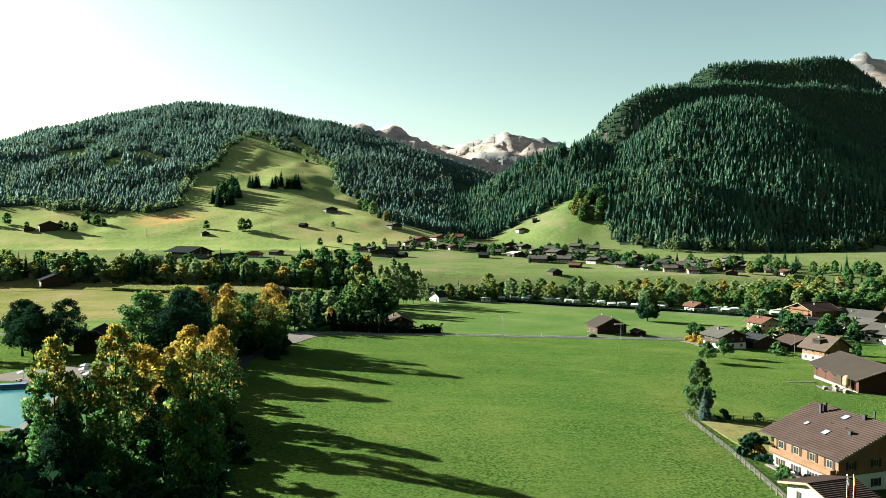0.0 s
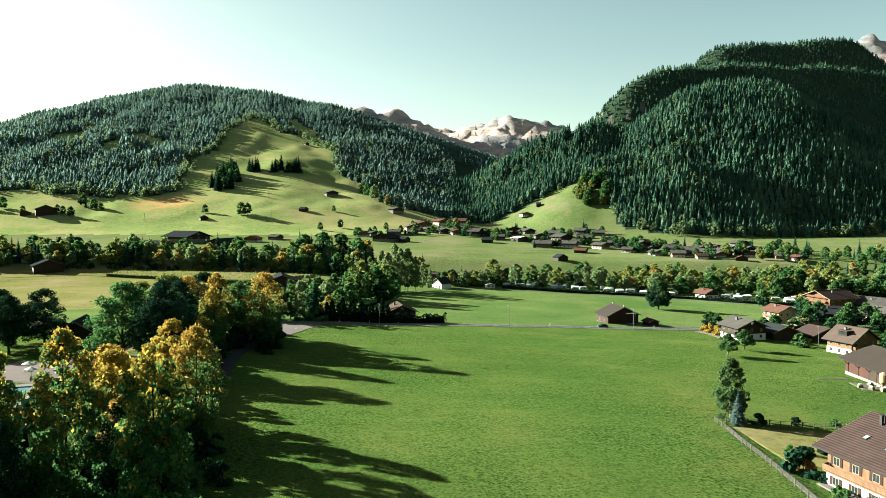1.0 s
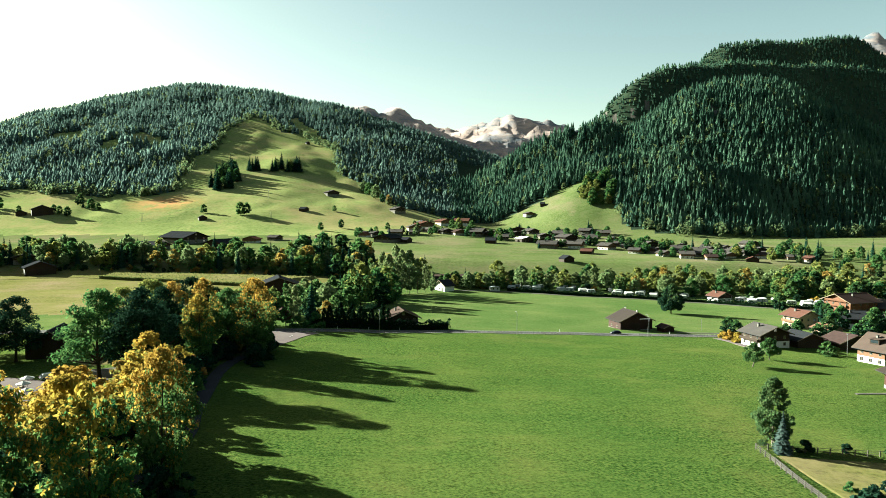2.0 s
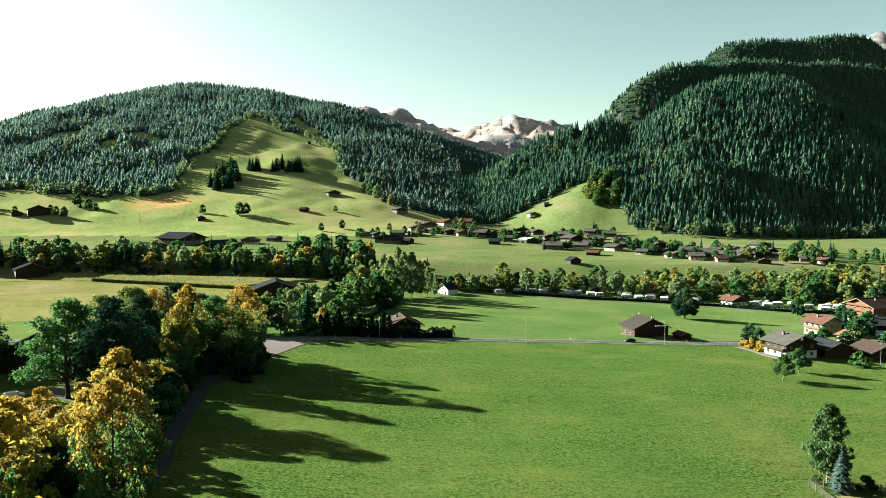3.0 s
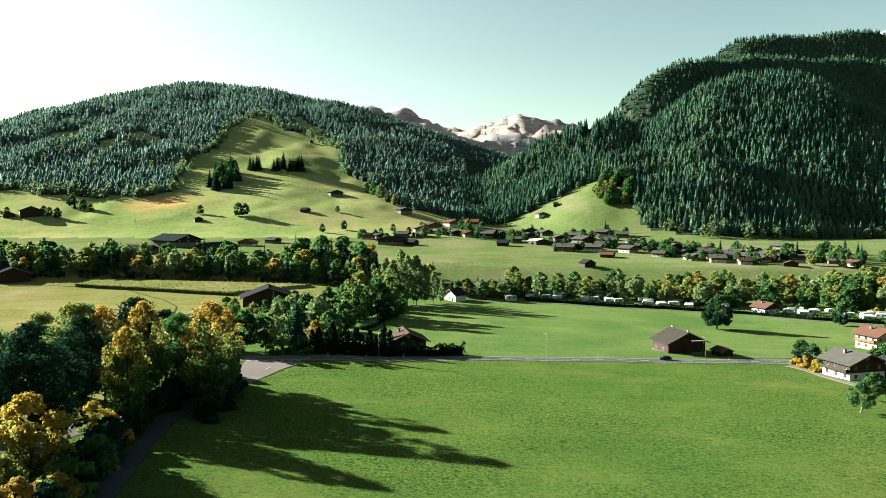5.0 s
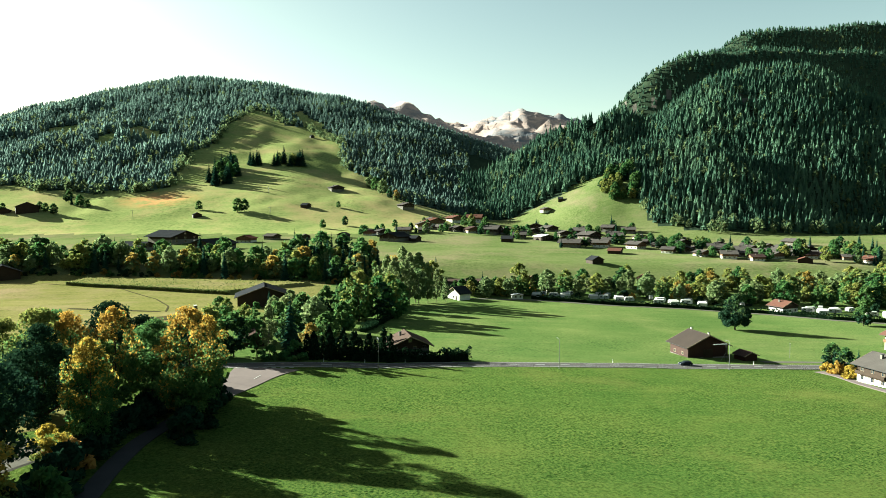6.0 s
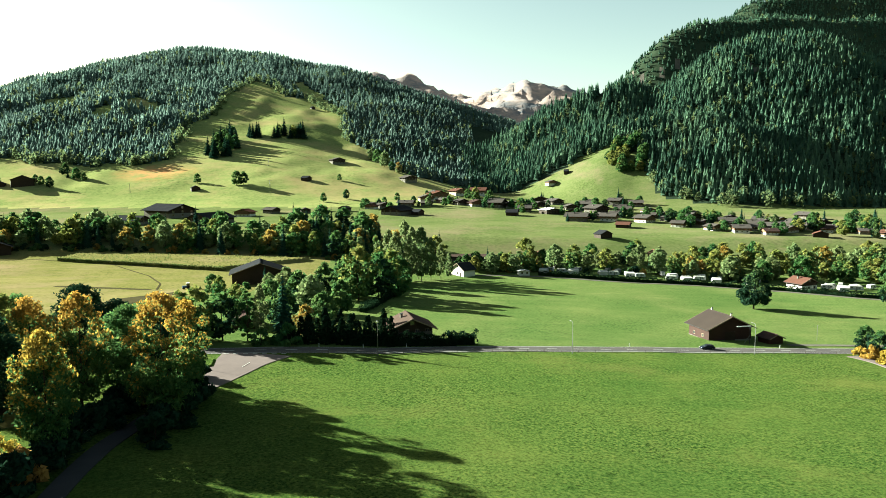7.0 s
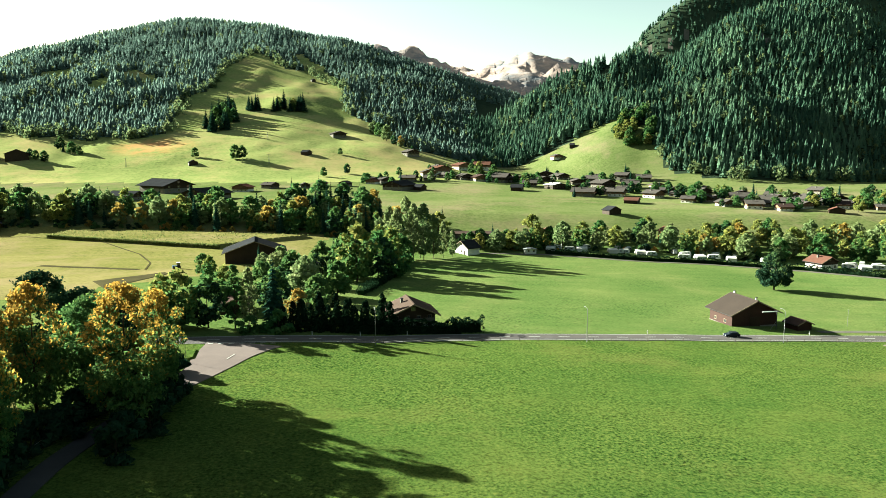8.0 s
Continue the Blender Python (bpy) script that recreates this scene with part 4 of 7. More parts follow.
# beyond the road: birches, spruces and thujas round the chalet
for k, (x, y, h, model, base) in enumerate([(-64, 292, 16, mid_broad[2], 14), (-58, 296, 14, mid_broad[1], 14), (-70, 297, 14, mid_broad[2], 14), (-51, 296, 18, poplar, 20), (-47.5, 297, 17, birch, 17), (-41, 297, 20, mid_spruce[0], 16),
                                            (-39, 292, 6, shrub[1], 3.2), (-46, 291, 4.5, shrub[1], 3.2), (-36, 303, 10, mid_broad[5], 14), (-33, 318, 12, mid_broad[0], 14), (-44, 312, 14, mid_broad[1], 14), (-52, 330, 14, mid_broad[0], 14),
                                            (-40, 338, 15, mid_broad[4], 14), (-31, 345, 13, mid_broad[0], 14), (-47, 352, 15, mid_broad[1], 14), (-62, 325, 13, mid_broad[2], 14), (-56, 372, 14, mid_broad[4], 14),
                                            (-28.5, 383, 23, mid_broad[2], 14), (-21, 392, 20, mid_broad[1], 14), (-16, 400, 21, mid_broad[2], 14), (-36, 396, 16, mid_broad[0], 14), (-45, 402, 14, mid_broad[1], 14), (-13, 425, 16, mid_broad[0], 14),
                                            (-16, 446, 27, birch, 17), (-8, 452, 30, birch, 17), (-12, 461, 33, birch, 17), (-3, 458, 30, birch, 17), (-20, 456, 28, birch, 17), (-5, 468, 28, birch, 17), (2, 464, 24, birch, 17), (7, 470, 20, birch, 17), (12, 474, 15, birch, 17), (-24, 446, 18, mid_broad[2], 14),
                                            (-60, 395, 12, mid_broad[1], 14), (-72, 405, 12, mid_spruce[1], 16), (-66, 388, 10, mid_broad[4], 14), (-90, 388, 9, mid_broad[0], 14), (-82, 372, 10, mid_broad[2], 14), (-34, 420, 15, mid_broad[1], 14), (-44, 430, 14, mid_spruce[0], 16)]):
    plant(model, x, y, h / base, 61 * k, wide=0.72 if model is birch else 1.0)
for k, x in enumerate(np.arange(-38, -9, 2.3)):
    plant(thuja, x, 293.6 + (x + 38) * 0.06 + 1.6 * (k % 2), 1.0 + 0.36 * ((k * 7) % 5) / 5, 40 * k, wide=0.9)
for k, x in enumerate(np.arange(-34, -12, 4.2)):
    plant(thuja, x, 299 + 2 * (k % 3), 1.15 + 0.35 * ((k * 3) % 4) / 4, 57 * k, wide=0.85)
# the lone tree, the apple trees and the garden by the fence
plant(field_tree, 141.5, 392, 1.1, 20, wide=0.86)
plant(apple, 106.3, 234.5, 1.05, 0)
plant(apple, 119.5, 248.5, 1.05, 140)
hornbeam = broad_tree("hornbeam_tree", 84, 12.5, 3.1, 0.8, LEAF_OLIVE, 9000, 0.29, "dense pyramidal olive green tree beside a blue spruce", PALE_BARK, top=0.75, lumps=170, trunk=0.18)
plant(hornbeam, 66.0, 149.3, 1.08, 10, wide=0.95)
plant(blue_spruce, 65.6, 145.2, 0.92, 0)
for k, (x, y, s, m) in enumerate([(70.5, 146.5, 0.75, 0), (79, 147.5, 0.55, 0), (66, 127, 0.5, 1), (69, 126, 0.5, 0), (72, 127.5, 0.55, 0), (75, 128.5, 0.5, 1), (62.5, 117, 0.8, 3), (61.2, 115.5, 1.35, 0), (63.0, 112.0, 0.5, 0), (61.5, 107, 0.5, 1), (60.5, 104, 0.7, 1), (63.5, 103, 0.45, 0),
                                   (87, 147, 0.5, 1), (92, 147, 0.5, 0)]):
    plant(shrub[m], x, y, s, 70 * k)
# trees among the houses
for k, (x, y, h, model, base) in enumerate([(131, 296, 8.5, mid_broad[1], 14), (138, 300, 7.5, mid_spruce[0], 16), (147, 297, 6, mid_broad[1], 14), (127.5, 294, 4, shrub[2], 3.2), (128.5, 289, 4, shrub[2], 3.2), (130, 301, 9, mid_broad[1], 14), (126.5, 298, 3, shrub[2], 3.2),
                                            (148, 262, 5, shrub[1], 3.2), (197, 345, 13, mid_spruce[0], 16), (203, 350, 11, mid_broad[1], 14), (205, 318, 12, mid_broad[1], 14), (196, 308, 11, mid_broad[1], 14), (190, 300, 9, mid_broad[1], 14), (214, 320, 12, mid_broad[1], 14),
                                            (182, 296, 8, mid_broad[1], 14), (226, 330, 9, mid_broad[1], 14), (170, 318, 6, mid_broad[1], 14), (205, 262, 8, mid_broad[2], 14), (216, 376, 10, mid_broad[1], 14), (210, 405, 11, mid_broad[1], 14), (252, 405, 11, mid_broad[1], 14), (228, 305, 9, mid_broad[2], 14), (150, 293, 8, mid_broad[1], 14), (158, 298, 9, mid_broad[1], 14), (166, 297, 8, mid_broad[1], 14), (176, 306, 10, mid_broad[1], 14), (187, 322, 11, mid_broad[1], 14), (196, 328, 12, mid_broad[1], 14), (206, 300, 10, mid_broad[1], 14), (181, 262, 6, mid_broad[1], 14), (172, 268, 7, mid_broad[1], 14)]):
    plant(model, x, y, h / base, 83 * k)


def grove(name, label, rows):
    """Many far trees, too many to count, joined into one mesh."""
    mats, vs, fs, ms, o = [], [], [], [], 0
    for model, x, y, scale, turn, wide in rows:
        m = pose(x, y, ground_z(x, y) - 0.15, 0, 0, turn) @ Matrix.Diagonal((scale * wide, scale * wide, scale, 1))
        m = np.array(m)
        for ch in model.children:
            me = ch.data
            co = np.empty(len(me.vertices) * 3, np.float32)
            me.vertices.foreach_get("co", co)
            co = co.reshape(-1, 3) @ m[:3, :3].T + m[:3, 3]
            k = me.polygons[0].loop_total
            lp = np.empty(len(me.loops), np.int32)
            me.loops.foreach_get("vertex_index", lp)
            q = lp.reshape(-1, k)
            if k == 3:
                # a triangle as a four-sided face with a middle point on its last edge
                extra = 0.5 * (co[q[:, 2]] + co[q[:, 0]])
                q = np.concatenate([q, len(co) + np.arange(len(q))[:, None]], 1)
                co = np.concatenate([co, extra])
            si = np.empty(len(me.polygons), np.int32)
            me.polygons.foreach_get("material_index", si)
            for mt in me.materials:
                if mt not in mats:
                    mats.append(mt)
            ms.append(np.array([mats.index(mt) for mt in me.materials])[si])
            vs.append(co), fs.append(q + o)
            o += len(co)
    return tagged(raw(name, np.concatenate(vs), np.concatenate(fs), mats, slots=np.concatenate(ms)), label, "trees", kind="stuff")


# ---- belts of trees along the river and behind the camp ----
def belt(poly, n, seed, weights, lo, hi, keep_out=(), joined=None):
    r = np.random.default_rng(seed)
    xs, ys = [p[0] for p in poly], [p[1] for p in poly]
    done = []
    tries = 0
    while len(done) < n and tries < 8000:
        tries += 1
        x, y = r.uniform(min(xs), max(xs)), r.uniform(min(ys), max(ys))
        if not inside(poly, np.array([x]), np.array([y]))[0] or any((x - a) ** 2 + (y - b) ** 2 < 24 for a, b in done):
            continue
        if any((x - a) ** 2 + (y - b) ** 2 < c * c for a, b, c in keep_out):
            continue
        done.append((x, y))
        k = int(r.choice(8, p=np.array(weights) / sum(weights)))
        h = r.uniform(lo, hi)
        row = ((mid_broad if joined is None else far_broad)[k], x, y, h / 14, r.uniform(0, 360), r.uniform(0.85, 1.2)) if k < 6 else (mid_spruce[k - 6], x, y, h * 1.12 / 16, r.uniform(0, 360), r.uniform(0.8, 1.1))
        if joined is None:
            plant(*row[:5], wide=row[5])
        else:
            joined.append(row)


river_rows = []
belt([(-440, 575), (-300, 572), (-240, 572), (-175, 566), (-105, 552), (-62, 540), (-20, 528), (6, 512), (14, 530), (-20, 560), (-70, 580), (-130, 592), (-212, 604), (-300, 606), (-440, 612)],
     175, 3, (4, 2, 5, 3.6, 6, 3.2, 6, 5), 10, 20, joined=river_rows)
belt([(-420, 600), (-310, 596), (-300, 640), (-430, 660)], 34, 4, (5, 4, 4, 3, 2, 2, 2, 2), 9, 17, joined=river_rows)
belt([(-100, 575), (-30, 560), (-30, 600), (-100, 612)], 26, 6, (2, 4, 1, 1, 0, 1, 6, 6), 14, 22, joined=river_rows)
grove("river_wood", "mixed belt of green, yellow and dark trees along the river", river_rows)
belt([(38, 502), (80, 502), (150, 490), (215, 462), (262, 440), (330, 430), (345, 500), (250, 530), (160, 548), (90, 545), (40, 530)], 118, 8, (5, 2, 5, 3, 7, 2, 0.6, 0), 8, 17,
     ((56, 547, 9), (149, 540, 9), (74, 535, 6), (55, 490, 8), (195, 452, 14), (200, 440, 10), (27, 539, 16)))
belt([(26, 492), (50, 496), (62, 500), (48, 520), (14, 505)], 14, 14, (6, 3, 4, 1, 5, 1, 1, 0), 7, 13, ((55, 490, 7),))
belt([(262, 440), (330, 430), (430, 470), (430, 640), (330, 610), (290, 560)], 60, 9, (6, 5, 5, 4, 3, 2, 3, 2), 9, 17)
belt([(300, 590), (345, 600), (400, 640), (400, 690), (350, 660)], 16, 10, (4, 4, 4, 5, 2, 2, 3, 2), 8, 13, ((344, 626, 9), (350, 607, 9), (334, 650, 9)))
# lower shrubs that fill the foot of the belts
r3 = np.random.default_rng(12)
for k in range(70):
    t = r3.uniform(0, 1)
    x = -300 + 310 * t
    y = np.interp(x, [-300, -240, -175, -105, -62, -20, 10], [569, 569, 563, 549, 536, 524, 508]) + r3.uniform(-1.5, 3)
    plant(shrub[int(r3.choice([0, 1, 1, 0, 3]))], x, y, r3.uniform(0.8, 1.5), 40 * k)
for k in range(46):
    x = r3.uniform(34, 320)
    y = np.interp(x, [34, 80, 150, 215, 262, 330], [499, 500, 488, 460, 438, 428]) + r3.uniform(0, 8)
    plant(shrub[int(r3.choice([0, 1, 1, 0, 2]))], x, y, r3.uniform(0.8, 1.6), 40 * k)
# single trees and groves on the pastures: x, y, height
for k, (x, y, h, model, base) in enumerate([(-236, 950, 19, mid_broad[0], 14), (-228, 953, 17, mid_broad[1], 14), (-290, 968, 13, mid_broad[0], 14), (-115, 1002, 9, mid_broad[0], 14), (-95, 905, 12, mid_broad[1], 14), (-118, 880, 11, mid_broad[0], 14),
                                            (-62, 1110, 24, mid_broad[4], 14), (-75, 1150, 22, mid_broad[0], 14), (-88, 1200, 22, mid_broad[4], 14), (-40, 1075, 16, mid_broad[5], 14), (-50, 1085, 14, mid_broad[1], 14), (-70, 850, 9, mid_broad[0], 14),
                                            (-464, 948, 14, mid_broad[1], 14), (-478, 955, 12, mid_broad[0], 14), (-476, 1008, 17, mid_broad[1], 14), (-454, 994, 16, mid_broad[0], 14), (-468, 1000, 14, mid_spruce[0], 16), (-440, 985, 11, mid_broad[0], 14), (-490, 965, 11, mid_broad[1], 14),
                                            (-575, 985, 18, mid_broad[0], 14), (-590, 978, 18, mid_broad[1], 14), (-535, 962, 10, mid_broad[0], 14), (235, 905, 14, mid_spruce[0], 16), (150, 985, 13, mid_spruce[1], 16), (152, 990, 12, mid_spruce[0], 16)]):
    plant(model, x, y, h / base, 29 * k)
for k in range(24):
    a = r3.uniform(0, 6.28)
    d = r3.uniform(0, 1) ** 0.5
    model = mid_spruce[k % 2] if k % 3 else mid_broad[1 if k % 2 else 0]
    plant(model, -313 + 20 * d * math.cos(a) - 0.06 * 80 * d * math.sin(a), 1160 + 85 * d * math.sin(a), r3.uniform(23, 33) / 16, 77 * k, wide=1.5 if k % 3 else 0.85)
for k in range(8):
    plant(mid_spruce[k % 2], -300 + 2.6 * k + r3.uniform(-2, 2), 1260 + r3.uniform(-10, 10), r3.uniform(20, 27) / 16, 77 * k, wide=1.5)
for k in range(14):
    x, y = (-248, 1262) if k < 4 else (-222 + r3.uniform(-10, 14), 1272)
    plant(mid_spruce[k % 2] if k % 4 else mid_broad[2], x + r3.uniform(-7, 7), y + r3.uniform(-14, 14), (r3.uniform(22, 32) if k % 4 else 20) / 16, 77 * k, wide=1.5 if k % 4 else 1.0)
for k in range(22):
    x, y = r3.uniform(238, 292), r3.uniform(975, 1048)
    if x > 232 + 0.3 * (1048 - y):
        plant(mid_broad[int(r3.choice([0, 1, 2, 3, 0]))], x, y, r3.uniform(14, 22) / 14, 35 * k)
# trees of the village
for k, (x, y, h, m) in enumerate([(190, 860, 13, 0), (198, 850, 12, 1), (60, 935, 18, 2), (78, 940, 15, 0), (52, 950, 14, 0), (20, 870, 10, 0), (215, 760, 12, 0), (230, 700, 15, 0), (222, 715, 14, 1), (235, 722, 12, 0), (300, 690, 10, 2), (345, 700, 11, 0), (195, 770, 9, 3), (120, 850, 9, 0),
                                  (140, 880, 9, 1), (246, 660, 9, 4), (262, 655, 9, 4), (270, 640, 9, 0), (300, 640, 11, 3), (316, 640, 12, 2), (322, 660, 14, 0), (372, 690, 11, 0), (384, 700, 13, 1), (272, 725, 9, 0), (165, 760, 8, 0), (153, 742, 8, 1), (-35, 905, 10, 0), (-15, 880, 10, 1), (-48, 870, 9, 0)]):
    plant(mid_broad[m], x, y, h / 14, 51 * k)
for k, (x, y, h) in enumerate([(148, 972, 14), (151, 974, 13), (300, 740, 13), (395, 690, 15), (402, 700, 16), (408, 690, 14), (390, 680, 14), (236, 930, 17), (350, 690, 16)]):
    plant(mid_spruce[k % 2], x, y, h / 16, 51 * k)
# ---- houses ----
def roof_slab(bm, half, run0, run1, y0, y1, eave_z, rise, thick, side, courses=0, slot=0):
    """One slope of a pitched roof, from the ridge at x = 0 down to the eave at x = side * half. With courses, the tiles step down in rows."""
    ang = math.atan2(rise, half)
    nx, nz = math.sin(ang) * thick, math.cos(ang) * thick
    prof = [(0.0, eave_z + rise), (half, eave_z)]
    n = max(1, courses)
    top = [(half + nx, eave_z + nz)]
    for k in range(n, 0, -1):
        x1, x0 = half * k / n, half * (k - 1) / n
        z1, z0 = eave_z + rise * (1 - k / n), eave_z + rise * (1 - (k - 1) / n)
        step = 0.11 if courses else 0.0
        if courses:
            top.append((x1 + nx, z1 + nz + step))
        top.append((x0 + nx, z0 + nz))
    prof += top
    a = [bm.verts.new((side * x, y0, z)) for x, z in prof]
    b = [bm.verts.new((side * x, y1, z)) for x, z in prof]
    m = len(prof)
    for i in range(m):
        bm.faces.new((a[i], a[(i + 1) % m], b[(i + 1) % m], b[i])).material_index = slot
    bm.faces.new(a[::-1])
    bm.faces.new(b)


def gable_body(half, y0, y1, z0, z1, rise):
    """Walls of a pitched house as one closed body up to under the roof."""
    bm = bmesh.new()
    prof = [(-half, z0), (half, z0), (half, z1), (0, z1 + rise), (-half, z1)]
    a = [bm.verts.new((x, y0, z)) for x, z in prof]
    b = [bm.verts.new((x, y1, z)) for x, z in prof]
    bm.faces.new(a[::-1])
    bm.faces.new(b)
    for i in range(5):
        j = (i + 1) % 5
        bm.faces.new((a[i], a[j], b[j], b[i]))
    return bm


def add_window(root, x, y, z, w, h, face, frame_mat, shutters=None):
    """A framed window standing 4 cm proud of a wall; face: 'x-', 'x+', 'y-' or 'y+'."""
    turn = {"y-": 0, "x+": 90, "y+": 180, "x-": -90}[face]
    m = pose(x, y, z, 0, 0, turn)
    bm = bmesh.new()
    t = 0.09
    for b in ((-w / 2, w / 2, -0.05, 0.03, 0, t), (-w / 2, w / 2, -0.05, 0.03, h - t, h), (-w / 2, -w / 2 + t, -0.05, 0.03, t, h - t), (w / 2 - t, w / 2, -0.05, 0.03, t, h - t),
              (-0.035, 0.035, -0.045, 0.03, t, h - t)):
        box(bm, *b, 0, m)
    win = part("window", bm, frame_mat, root)
    bm = bmesh.new()
    box(bm, -w / 2 + t, w / 2 - t, -0.015, 0.03, t, h - t, 0, m)
    part("pane", bm, GLASS, win)
    if shutters is not None:
        for s in (-1, 1):
            bm = bmesh.new()
            c = s * (w / 2 + 0.24)
            box(bm, c - 0.22, c + 0.22, -0.07, 0.02, -0.02, h + 0.02, 0, m)
            part("shutter", bm, shutters, win)


def add_balcony(root, x0, x1, y0, y1, z, mat, open_side, rail=0.95):
    """A timber balcony: floor, boarded front and ends, posts. open_side: the side that meets the wall."""
    bm = bmesh.new()
    box(bm, x0, x1, y0, y1, z - 0.16, z)
    floor_ = part("balcony", bm, mat, root)
    t = 0.06
    for side, b in (("x-", (x0, x0 + t, y0, y1)), ("x+", (x1 - t, x1, y0, y1)), ("y-", (x0 + t, x1 - t, y0, y0 + t)), ("y+", (x0 + t, x1 - t, y1 - t, y1))):
        if side == open_side:
            continue
        part("railing", boxes((*b, z + 0.10, z + rail)), mat, floor_)


def add_chimney(root, x, y, z0, z1, mat, w=0.7):
    ch = part("chimney", boxes((x - w / 2, x + w / 2, y - w / 2, y + w / 2, z0, z1)), mat, root)
    part("cap", boxes((x - w * 0.64, x + w * 0.64, y - w * 0.64, y + w * 0.64, z1 + 0.002, z1 + 0.14)), METAL_DARK, ch)


def chalet(kind, w, l, wall, pitch, over, low, up, roof, label, x=0, y=0, turn=0, z=None, base_h=2.6, windows=(2, 3), storeys=2, balcony=("y-",), chimneys=1, courses=0,
           rail=None, shutters=None, frame_mat=None, rows_on=("y-", "x-", "x+"), trim=True, group="", door=False):
    """A pitched alpine house: plastered or stone base, boarded upper walls, wide eaves, windows, balconies, chimney. The ridge runs along its own y."""
    root = thing(kind, x, y, z, turn, label, "house", group)
    half, hl = w / 2, l / 2
    tan = math.tan(radians(pitch))
    rise = half * tan
    frame_mat = frame_mat or TRIM_WOOD
    if low is not None:
        part("base_wall", boxes((-half - 0.04, half + 0.04, -hl - 0.04, hl + 0.04, -2.0, base_h)), low, root)
        part("wall", gable_body(half, -hl, hl, base_h - 0.05, wall, rise - 0.02), up, root)
    else:
        part("wall", gable_body(half, -hl, hl, -2.0, wall, rise - 0.02), up, root)
    eave = wall - over * tan
    for s in (-1, 1):
        bm = bmesh.new()
        roof_slab(bm, half + over, 0, 0, -hl - over, hl + over, eave, rise + over * tan, 0.2, s, courses)
        part("roof_slope", bm, roof, root)
    top = wall + rise
    part("ridge_cap", boxes((-0.2, 0.2, -hl - over, hl + over, top + 0.16, top + 0.30)), roof, root)
    if trim:
        run = math.hypot(half + over, rise + over * tan)
        for yy in (-hl - over - 0.06, hl + over):
            for s in (-1, 1):
                bm = bmesh.new()
                m = Matrix.Translation((0, yy, top + 0.02)) @ Matrix.Rotation(s * radians(pitch), 4, "Y")
                box(bm, min(0, s * run), max(0, s * run), 0, 0.06, -0.12, 0.2, 0, m)
                part("barge_board", bm, frame_mat, root)
        for s in (-1, 1):
            xx = s * (half + over)
            part("gutter", boxes((min(xx, xx + s * 0.12), max(xx, xx + s * 0.12), -hl - over, hl + over, eave - 0.02, eave + 0.12)), METAL_DARK, root)
    ns, ng = windows
    step = (wall - 0.5) / storeys
    for st in range(storeys):
        zz = 0.9 + st * step
        if zz + 1.2 > wall + 0.2:
            break
        for face in rows_on:
            n = ng if face[0] == "y" else ns
            span = w if face[0] == "y" else l
            for k in range(n):
                u = (k + 0.5) / n * span - span / 2
                s = -1 if face[1] == "-" else 1
                off = 0.04 if (low is not None and zz < base_h) else 0.0
                px, py = (u, s * (hl + off)) if face[0] == "y" else (s * (half + off), u)
                add_window(root, px, py, zz, 1.1, 1.25, face, frame_mat, shutters)
    if ng and rise > 2.2 and "y-" in rows_on:
        add_window(root, 0, -hl, wall + 0.3 * rise, 1.2, 1.2, "y-", frame_mat)
    rail = rail or up
    for face in balcony:
        zb = base_h + 0.12
        if face == "y-":
            add_balcony(root, -half + 0.3, half - 0.3, -hl - 1.3, -hl, zb, rail, "y+")
        elif face == "y+":
            add_balcony(root, -half + 0.3, half - 0.3, hl, hl + 1.3, zb, rail, "y-")
        elif face == "x-":
            add_balcony(root, -half - 1.25, -half, -hl + 0.3, hl - 0.3, zb, rail, "x+")
        else:
            add_balcony(root, half, half + 1.25, -hl + 0.3, hl - 0.3, zb, rail, "x-")
    if door:
        part("door", boxes((half * 0.35, half * 0.35 + 1.1, -hl - 0.1, -hl + 0.02, 0.0, 2.1)), TIMBER_DARK, root)
    spots = ((-0.35, 0.1), (0.4, -0.2), (-0.5, 0.35))
    for k in range(chimneys):
        cx, cy = spots[k][0] * half, spots[k][1] * hl * 2
        zc = top - abs(cx) * tan
        add_chimney(root, cx, cy, zc - 0.3, zc + 1.3, STONE)
    return root


def skylight(root, x, y, z, tilt, w, h):
    """A roof window lying in the slope."""
    m = Matrix.Translation((x, y, z)) @ Matrix.Rotation(tilt, 4, "Y")
    bm = bmesh.new()
    for b in ((-h / 2, h / 2, -w / 2, -w / 2 + 0.1), (-h / 2, h / 2, w / 2 - 0.1, w / 2), (-h / 2, -h / 2 + 0.1, -w / 2 + 0.1, w / 2 - 0.1), (h / 2 - 0.1, h / 2, -w / 2 + 0.1, w / 2 - 0.1)):
        box(bm, *b, -0.1, 0.16, 0, m)
    f = part("skylight", bm, METAL_DARK, root)
    bm = bmesh.new()
    box(bm, -h / 2 + 0.1, h / 2 - 0.1, -w / 2 + 0.1, w / 2 - 0.1, -0.1, 0.12, 0, m)
    part("pane", bm, SKYLIGHT, f)


